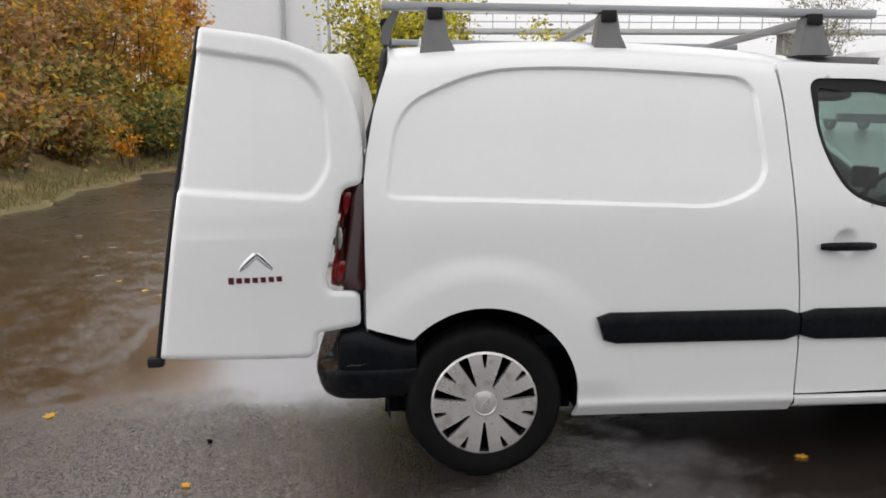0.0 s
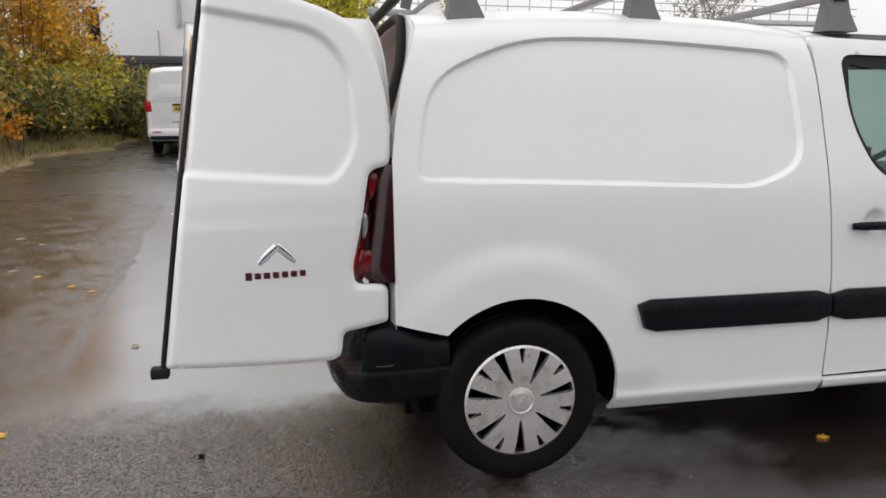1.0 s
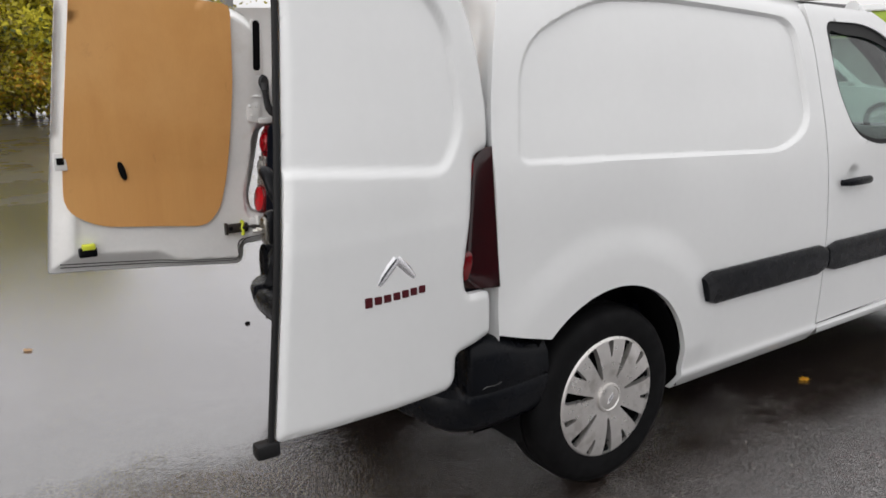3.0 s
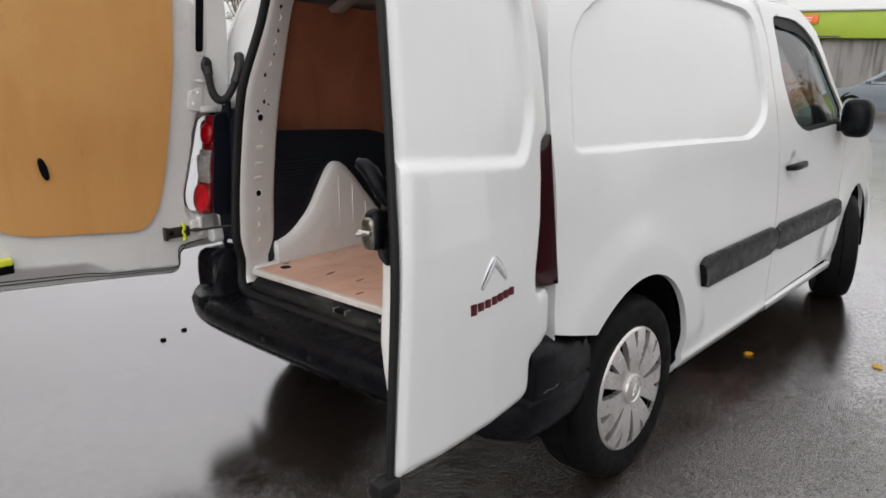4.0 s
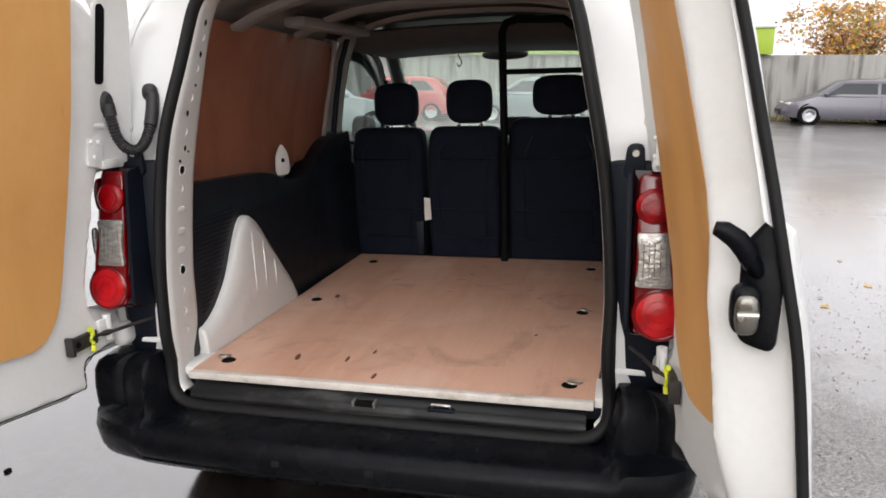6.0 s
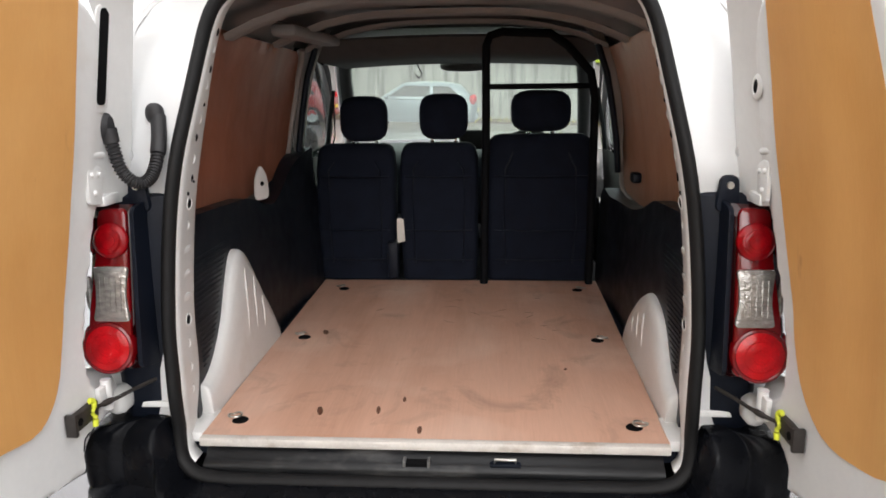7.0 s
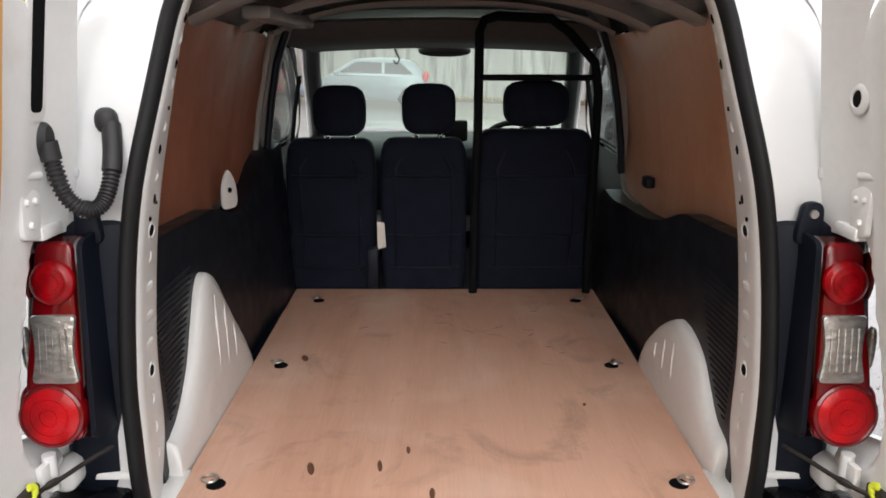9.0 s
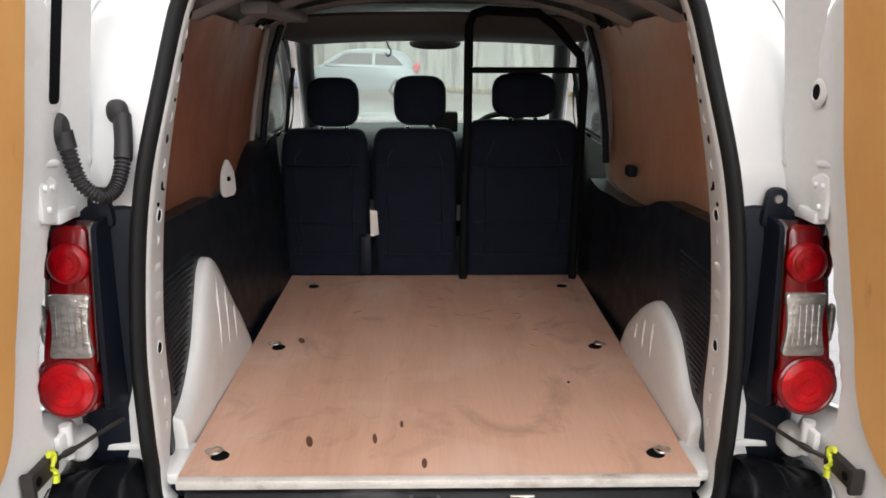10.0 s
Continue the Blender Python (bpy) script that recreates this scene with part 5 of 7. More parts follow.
# roof bows and the front shelf
for x in (0.05, 0.55, 1.02):
    part("roof_bow", loft([[(x - 0.05, y, 1.728 - 0.10 * abs(y / 0.62) ** 3.0), (x - 0.035, y, 1.712 - 0.10 * abs(y / 0.62) ** 3.0), (x + 0.035, y, 1.712 - 0.10 * abs(y / 0.62) ** 3.0), (x + 0.05, y, 1.728 - 0.10 * abs(y / 0.62) ** 3.0)] for y in np.linspace(-0.64, 0.64, 15)]), ROOFSKIN, van)
part("roof_rail", box(0.30, 1.05, 0.50, 0.585, 1.628, 1.668, 0.012), ROOFSKIN, van)
part("overhead_shelf", loft([[(1.12, w * 0.66, 1.665 - 0.02 * w * w), (1.20, w * 0.655, 1.60 - 0.03 * w * w), (1.75, w * 0.62, 1.565 - 0.02 * w * w), (1.80, w * 0.61, 1.60)] for w in np.linspace(-1, 1, 13)], thick=0.015), HEADLINER, van, "dark overhead shelf")
part("mirror_pod", pillow(1.86, -0.005, 1.555, 0.06, 0.13, 0.030, 2.6), HEADLINER, van)
part("hanging_cable", tube(spline([(1.70, 0.235, 1.575), (1.70, 0.225, 1.545), (1.70, 0.21, 1.515), (1.70, 0.225, 1.492), (1.70, 0.238, 1.51)], 5), 0.004, 6), RUBBER, van)
# dashboard, steering wheel
part("dashboard", loft([[(2.00, y, 0.72), (2.02, y, 0.98), (2.06, y, 1.04 + (0.03 if -0.58 < y < -0.16 else 0)), (2.20, y, 1.075 + (0.02 if -0.58 < y < -0.16 else 0)), (2.62, y, 1.085)] for y in np.linspace(-0.76, 0.76, 20)]), TRIM, van, "dark dashboard")
sw = [(1.93 + 0.40 * 0.185 * math.sin(a), -0.365 + 0.185 * math.cos(a), 1.02 + 0.17 * math.sin(a)) for a in np.linspace(0, 2 * math.pi, 28, endpoint=False)]
part("steering_wheel", tube(sw, 0.015, 8, None, True), RUBBER, van, "black steering wheel")
part("phone_holder", box(2.02, 2.07, -0.13, 0.03, 1.09, 1.20, 0.012), RUBBER, van)


# seats
def seat(y0, y1, z1, head_y, hw, hz0, hz1, label):
    yc, w = (y0 + y1) / 2, (y1 - y0) / 2
    rows = []
    for z, x, k, d in ((0.56, 1.13, 0.96, 0.14), (0.70, 1.120, 0.99, 0.14), (0.90, 1.115, 1.0, 0.14), (1.08, 1.13, 1.0, 0.13), (z1 - 0.10, 1.138, 0.995, 0.125), (z1 - 0.05, 1.145, 0.97, 0.12), (z1 - 0.022, 1.150, 0.92, 0.115), (z1 - 0.006, 1.160, 0.84, 0.09), (z1, 1.175, 0.74, 0.06)):
        out = rounded([(x, -w * k), (x, w * k), (x + d, w * k), (x + d, -w * k)], 0.035, 4)
        rows.append([(a, yc + b, z) for a, b in out])
    b = loft(rows, True)
    bmesh.ops.holes_fill(b, edges=[e for e in b.edges if len(e.link_faces) == 1])
    st = part("cab_seat", smooth(b, 45), SEATCLOTH, van, label)
    part("cushion", pillow(1.46, yc, 0.66, 0.27, w, 0.10, 4.0), SEATCLOTH, st)
    part("headrest", pillow(1.200, head_y, (hz0 + hz1) / 2, 0.055, hw, (hz1 - hz0) / 2, 3.6), SEATCLOTH, st, "black headrest")
    for o in (-0.055, 0.055):
        part("headrest_post", tube([(1.205, head_y + o, z1 - 0.03), (1.203, head_y + o, hz0 + 0.03)], 0.006, 8), CHROME, st)
        part("post_collar", lathe([(0.010, 0.0), (0.013, 0.006), (0.010, 0.014), (0.0, 0.014)], 10, "z"), CHROME, st, "", pose(1.203, head_y + o, z1 - 0.006))
    for z in (0.66, 0.80, 1.05):
        part("back_seam", tube([(1.108, yc - w * 0.85, z), (1.106, yc, z - 0.003), (1.108, yc + w * 0.85, z)], 0.004, 6), TRIM, st)
    for sg in (-1, 1):
        part("bolster_seam", tube([(1.117, yc + sg * w * 0.62, 0.64), (1.108, yc + sg * w * 0.66, 0.85), (1.116, yc + sg * w * 0.64, 1.08), (1.134, yc + sg * w * 0.50, z1 - 0.08)], 0.0045, 6), TRIM, st)
    return st


seat(0.290, 0.660, 1.195, 0.435, 0.110, 1.205, 1.412, "black cloth passenger seat")
seat(-0.095, 0.268, 1.198, 0.064, 0.112, 1.212, 1.420, "black cloth middle seat")
seat(-0.625, -0.130, 1.235, -0.380, 0.136, 1.245, 1.432, "black cloth driver seat")
part("seat_label", plate([(-0.018, -0.05), (0.018, -0.06), (0.018, 0.06), (-0.012, 0.055)], lambda a, b, h: (1.100 - h, 0.262 + a, 0.80 + b), 0.002), EDGESTRIP, van, "white paper label")
part("belt_box", box(1.06, 1.12, 0.275, 0.325, 0.58, 0.75, 0.01), TRIM, van)
# half bulkhead frame behind the driver
fx = 1.0
bf = part("bulkhead_frame", tube([(fx + 0.085, -0.122, 0.555), (fx + 0.080, -0.126, 0.95), (fx + 0.03, -0.132, 1.25), (fx, -0.132, 1.62), (fx, -0.150, 1.66), (fx, -0.20, 1.675), (fx, -0.40, 1.665), (fx, -0.475, 1.615), (fx, -0.575, 1.505), (fx + 0.005, -0.595, 1.40), (fx + 0.03, -0.600, 1.25), (fx + 0.080, -0.605, 0.95), (fx + 0.085, -0.605, 0.555)], 0.018, 10, None, False, 1.0, (1, 0, 0)), FRAMEBLACK, van, "black half-width bulkhead frame")
part("frame_bar", tube([(fx, -0.14, 1.449), (fx, -0.590, 1.449)], 0.012, 8), FRAMEBLACK, bf)
# ---------------------------------------------------------------- ground and surroundings
def asphalt():
    m = bpy.data.materials.new("wet_asphalt")
    m.use_nodes = True
    n, l = m.node_tree.nodes, m.node_tree.links
    b = n["Principled BSDF"]
    co = n.new("ShaderNodeTexCoord")

    def tex(size, detail, rough=0.5, distort=0.0):
        t = n.new("ShaderNodeTexNoise")
        for key, v in (("Scale", size), ("Detail", detail), ("Roughness", rough), ("Distortion", distort)):
            t.inputs[key].default_value = v
        l.new(co.outputs["Object"], t.inputs["Vector"])
        return t.outputs["Fac"]

    def spread(fac, lo, hi, a, z):
        r = n.new("ShaderNodeMapRange")
        for key, v in (("From Min", lo), ("From Max", hi), ("To Min", a), ("To Max", z)):
            r.inputs[key].default_value = v
        l.new(fac, r.inputs["Value"])
        return r.outputs["Result"]

    def math_node(op, a, b_):
        k = n.new("ShaderNodeMath")
        k.operation = op
        for i, v in enumerate((a, b_)):
            if isinstance(v, (int, float)):
                k.inputs[i].default_value = v
            else:
                l.new(v, k.inputs[i])
        return k.outputs[0]

    # a grittier patch beside the van; its weaker film stands in for dimmer reflection
    at = n.new("ShaderNodeMapping")
    at.inputs["Location"].default_value, at.inputs["Scale"].default_value = (0.68, 1.10, 0), (0.36, 0.85, 0)
    l.new(co.outputs["Object"], at.inputs["Vector"])
    away = n.new("ShaderNodeVectorMath")
    away.operation = "LENGTH"
    l.new(at.outputs["Vector"], away.inputs[0])
    open_ = spread(math_node("ADD", math_node("ADD", away.outputs["Value"], math_node("MULTIPLY", tex(1.1, 5), 0.9)), math_node("MULTIPLY", tex(7.0, 8, 0.7), 0.7)), 1.62, 2.20, 0, 1)
    wet = spread(tex(0.55, 7, 0.62, 0.6), 0.36, 0.54, 0, 1)
    film = spread(tex(2.6, 6, 0.6), 0.35, 0.65, 0, 1)
    pool = math_node("MULTIPLY", math_node("MULTIPLY", wet, spread(film, 0, 1, 0.7, 1.0)), spread(open_, 0, 1, 0.55, 1.0))
    damp = math_node("MAXIMUM", pool, spread(open_, 0, 1, 0.48, 0.92))
    # older, broken asphalt beyond an irregular seam
    sep = n.new("ShaderNodeSeparateXYZ")
    l.new(co.outputs["Object"], sep.inputs["Vector"])
    seam = math_node("ADD", math_node("ADD", sep.outputs["X"], math_node("MULTIPLY", sep.outputs["Y"], 0.075)), math_node("ADD", math_node("MULTIPLY", tex(2.2, 6, 0.65), 0.30), 1.84))
    old = math_node("MULTIPLY", spread(seam, -0.05, 0.05, 1, 0), spread(sep.outputs["Y"], -1.9, -0.6, 0, 1))
    crack = math_node("MULTIPLY", math_node("MULTIPLY", spread(seam, -0.07, -0.01, 0, 1), spread(seam, 0.0, 0.06, 1, 0)), spread(sep.outputs["Y"], 0.2, 1.4, 0, 1))
    broken = spread(tex(3.0, 8, 0.7), 0.40, 0.62, 0.72, 1.0)
    damp = math_node("MULTIPLY", damp, math_node("SUBTRACT", 1.0, math_node("MULTIPLY", old, math_node("SUBTRACT", 1.0, broken))))
    damp = math_node("MULTIPLY", damp, spread(crack, 0, 1, 1.0, 0.80))
    l.new(spread(damp, 0, 1, ROUGH_DRY, ROUGH_WET), b.inputs["Roughness"])
    vor = n.new("ShaderNodeTexVoronoi")
    vor.inputs["Scale"].default_value = 125
    l.new(co.outputs["Object"], vor.inputs["Vector"])
    stone = spread(vor.outputs["Color"], 0.2, 0.8, 0.30, 1.85)
    stain = spread(tex(1.3, 5), 0.3, 0.7, 0.75, 1.3)
    # single stones stand out of the water film where the ground is gritty
    gritty = math_node("MULTIPLY", math_node("SUBTRACT", 1.0, math_node("MULTIPLY", open_, 0.97)), spread(sep.outputs["X"], -0.8, 0.8, 1.0, 0.35))
    strip = math_node("MULTIPLY", spread(sep.outputs["Y"], -1.95, -1.35, 0, 1), spread(tex(1.7, 6, 0.65), 0.36, 0.60, 0.25, 0.75))
    strip = math_node("MULTIPLY", strip, math_node("MULTIPLY", spread(sep.outputs["Y"], -0.9, -0.5, 1, 0), spread(sep.outputs["X"], -1.4, -0.7, 0, 1)))
    gritty = math_node("MAXIMUM", gritty, strip)
    grain = math_node("SUBTRACT", 1.0, math_node("MULTIPLY", gritty, spread(vor.outputs["Color"], 0.25, 0.75, 0.74, -0.32)))
    tone = math_node("MULTIPLY", math_node("MULTIPLY", stone, stain), spread(damp, 0, 1, 1.35, 0.55))
    col = n.new("ShaderNodeVectorMath")
    col.operation = "SCALE"
    col.inputs[0].default_value = (0.034, 0.026, 0.021)
    l.new(tone, col.inputs["Scale"])
    l.new(col.outputs["Vector"], b.inputs["Base Color"])
    b.inputs["Specular IOR Level"].default_value = 0.7
    l.new(math_node("MULTIPLY", spread(damp, 0, 1, 0.62, 1.0), math_node("MULTIPLY", spread(tex(0.8, 5, 0.6), 0.35, 0.65, 0.90, 1.0), math_node("MULTIPLY", spread(tex(16.0, 7, 0.7), 0.36, 0.62, 0.94, 1.0), grain))), b.inputs["Coat Weight"])
    far = spread(sep.outputs["X"], 3.0, 9.0, 0, 0.16)
    l.new(math_node("ADD", spread(pool, 0, 1, 0.24, 0.16), math_node("ADD", far, spread(sep.outputs["Y"], 2.5, 8.0, 0, 0.10))), b.inputs["Coat Roughness"])
    b.inputs["Coat IOR"].default_value = 2.45
    b.inputs["Coat Tint"].default_value = (0.975, 0.96, 1.0, 1)
    rip = math_node("ADD", math_node("MULTIPLY", vor.outputs["Distance"], 0.7), math_node("MULTIPLY", tex(60, 6, 0.65), 0.8))
    for key, deep, lo, hi in (("Normal", 0.011, 1.0, 0.05), ("Coat Normal", 0.006, 1.0, 0.012)):
        bp = n.new("ShaderNodeBump")
        bp.inputs["Distance"].default_value = deep
        l.new(spread(damp, 0.1, 0.90, lo, hi), bp.inputs["Strength"])
        l.new(rip, bp.inputs["Height"])
        l.new(bp.outputs["Normal"], b.inputs[key])
    return m


ROUGH_DRY, ROUGH_WET = 0.36, 0.05
ASPHALT = asphalt()
GRASS = material("rough_grass", (0.16, 0.135, 0.055), 0.9, var=0.35, scale=3, second=(0.27, 0.19, 0.09), second_at=(0.42, 0.62), second_scale=1.2, bump=0.03, bump_scale=30)
BLADE = material("grass_blade", (0.24, 0.21, 0.075), 0.7, var=0.3, by_island=0.35)
TWIG = material("bare_twig", (0.10, 0.070, 0.050), 0.85, var=0.25, scale=20)
LEAF = {k: material("leaf_" + k, c, 0.6, var=0.2, scale=4, by_island=0.45, sheer=0.45) for k, c in
        (("brown", (0.47, 0.285, 0.145)), ("ochre", (0.66, 0.40, 0.055)), ("orange", (0.76, 0.38, 0.03)), ("olive", (0.38, 0.335, 0.10)), ("yellow_green", (0.60, 0.54, 0.05)), ("green", (0.13, 0.175, 0.06)), ("pale", (0.30, 0.28, 0.20)))}
CONCRETE = material("stained_concrete", (0.30, 0.29, 0.275), 0.8, var=0.12, scale=1.2, stretch=(1, 3.0, 0.28), second=(0.13, 0.125, 0.115), second_at=(0.48, 0.66), second_scale=1.3, bump=0.004, bump_scale=40, by_object=0.12)
LIME = material("lime_green_cladding", (0.31, 0.43, 0.035), 0.5, var=0.06, scale=1.5, rough_var=0.1)
CLADDING = material("white_cladding", (0.78, 0.80, 0.82), 0.5, var=0.04, scale=0.4)
ROOFGREY = material("pale_roof_sheet", (0.50, 0.51, 0.50), 0.6, var=0.08, scale=1)
DARKBAND = material("dark_band_sheet", (0.055, 0.06, 0.07), 0.5, var=0.1, scale=1)
ORANGE = material("orange_sign", (0.75, 0.16, 0.03), 0.5, var=0.05)
GALV = material("galvanised_steel", (0.42, 0.43, 0.44), 0.45, metal=0.5, var=0.1, scale=3)
MUD = material("mud_and_leaf_litter", (0.085, 0.062, 0.042), 0.75, var=0.3, scale=5, bump=0.012, bump_scale=40)
CARGREY = material("blue_grey_car_paint", (0.17, 0.20, 0.235), 0.3, metal=0.3, var=0.04, coat=0.8)
CARRED = material("red_car_paint", (0.42, 0.018, 0.025), 0.3, var=0.04, coat=0.8)
CARWHITE = material("white_car_paint", (0.75, 0.76, 0.76), 0.32, var=0.04, coat=0.6)
CARDARK = material("dark_car_paint", (0.07, 0.065, 0.085), 0.3, metal=0.3, var=0.04, coat=0.8)
CARGLASS = material("dark_car_glass", (0.018, 0.022, 0.024), 0.10, var=0.05, spec=0.28)
GRITSTONE = material("wet_grit", (0.085, 0.072, 0.062), 0.3, var=0.3, scale=30, by_island=0.7)
PLATE = material("yellow_plate", (0.72, 0.56, 0.05), 0.45, var=0.04)


def ground_z(x, y):
    """The yard: a cross fall by the van that runs out level beyond it."""
    k = math.tan(radians(FALL))
    fade = 1 - float(step01(5.0, 14.0, np.array(abs(x - 1))))
    return k * (1.2 - max(min(y, 1.2), -6.0)) * fade


def lines(a, b, fine, coarse):
    near = list(np.arange(a, b + 1e-6, fine))
    lo = [a - c for c in coarse][::-1]
    return lo + near + [b + c for c in coarse]


gx, gy = lines(-6, 16, 0.5, (2, 5, 10, 20, 40, 90, 200, 500, 1500)), lines(-8, 8, 0.4, (2, 5, 10, 20, 40, 90, 200, 500, 1500))
ground = part("ground", loft([[(x, y, ground_z(x, y)) for y in gy] for x in gx]), ASPHALT)
tagged(ground, "wet dark asphalt yard with pools and grit", "ground", kind="structure")

# verge and bank along the hedge
def verge_out(y):
    """How far the verge lies back from its line at its far end."""
    return 0.85 * (1 - float(step01(14.0, 16.0, np.array(y))))


rows = []
for y in np.linspace(-3, 21, 50):
    e = 0.16 * math.sin(y * 1.7) + 0.10 * math.sin(y * 4.1) - verge_out(y)
    rows.append([(-5.15 + e, y, -0.01 + ground_z(-5.15, y)), (-5.25 + e, y, 0.05 + ground_z(-5.2, y)), (-5.8 - verge_out(y), y, 0.15), (-6.8 - verge_out(y) * 0.8, y, 0.45), (-8.5 - verge_out(y) * 0.4, y, 1.25), (-11, y, 2.0), (-16, y, 2.2), (-30, y, 2.2)])
bank = part("verge", loft(rows), GRASS)
tagged(bank, "rough grass verge rising to a bank", "verge", kind="structure")


def leaf_quads(points, size, rnd, bm=None, droop=0.3):
    """Small folded leaves at the points."""
    bm = bm or bmesh.new()
    for p in points:
        a = size * rnd.uniform(0.6, 1.3)
        d = Vector((rnd.gauss(0, 1), rnd.gauss(0, 1), rnd.gauss(-droop, 0.7)))
        d.normalize()
        u = d.cross(Vector((rnd.gauss(0, 1), rnd.gauss(0, 1), rnd.gauss(0, 1)))).normalized()
        n = d.cross(u)
        p = Vector(p)
        v = [bm.verts.new(q) for q in (p - d * a, p + u * a * 0.5 + n * a * 0.15, p + d * a, p - u * a * 0.5 + n * a * 0.15)]
        bm.faces.new((v[0], v[1], v[2]))
        bm.faces.new((v[0], v[2], v[3]))
    return bm


def shrub(name, label, cat, x, y, z, h, r, mix, n, seed, leaf=0.055, stems=9, trunk=0.0, twigs=120, group=""):
    """A shrub or tree of forking stems with leaves in clumps round their tips."""
    rnd = random.Random(seed)
    ob = thing(name, label, cat, pose(x, y, z), group)
    bm = bmesh.new()
    tips = []
    if trunk:
        tube([(0, 0, -0.1), (0.03, 0.02, trunk * 0.5), (0.05, -0.03, trunk)], [0.10, 0.085, 0.07], 8, bm)
    for i in range(stems):
        a = 2 * math.pi * i / stems + rnd.uniform(-0.4, 0.4)
        top = Vector((math.cos(a) * r * rnd.uniform(0.25, 0.95), math.sin(a) * r * rnd.uniform(0.25, 0.95), h * rnd.uniform(0.55, 1.0)))
        b0 = Vector((0, 0, trunk * 0.9)) if trunk else Vector((math.cos(a) * r * 0.3, math.sin(a) * r * 0.3, -0.05))
        mid = b0.lerp(top, 0.5) + Vector((rnd.gauss(0, 0.08) * r, rnd.gauss(0, 0.08) * r, 0.08 * h))
        pts = spline([b0, mid, top], 5)
        tube(pts, list(np.linspace(0.035 if trunk else 0.022, 0.006, len(pts))), 5, bm)
        for k in range(twigs // stems):
            c = Vector(pts[rnd.randrange(2, len(pts))])
            e = c + Vector((rnd.gauss(0, 0.22) * r, rnd.gauss(0, 0.22) * r, rnd.gauss(0.10, 0.12) * h))
            e.z = max(e.z, 0.1)
            tube([c, c.lerp(e, 0.5) + Vector((0, 0, 0.03)), e], [0.006, 0.004, 0.002], 3, bm)
            tips.append(e)
    tagged(part("branchwork", bm, TWIG, ob), kind="stuff")
    total = sum(w for _, w in mix)
    for key, w in mix:
        pts = []
        while len(pts) < n * w / total:
            c = tips[rnd.randrange(len(tips))]
            s = rnd.uniform(0.08, 0.22) * min(r, 1.4)
            for _ in range(rnd.randrange(5, 14)):
                pts.append(c + Vector((rnd.gauss(0, s), rnd.gauss(0, s), rnd.gauss(-0.02, s * 0.8))))
        tagged(part("foliage", leaf_quads(pts, leaf, rnd), LEAF[key], ob), kind="stuff")
    return ob


HEDGE = "hedge along the verge"
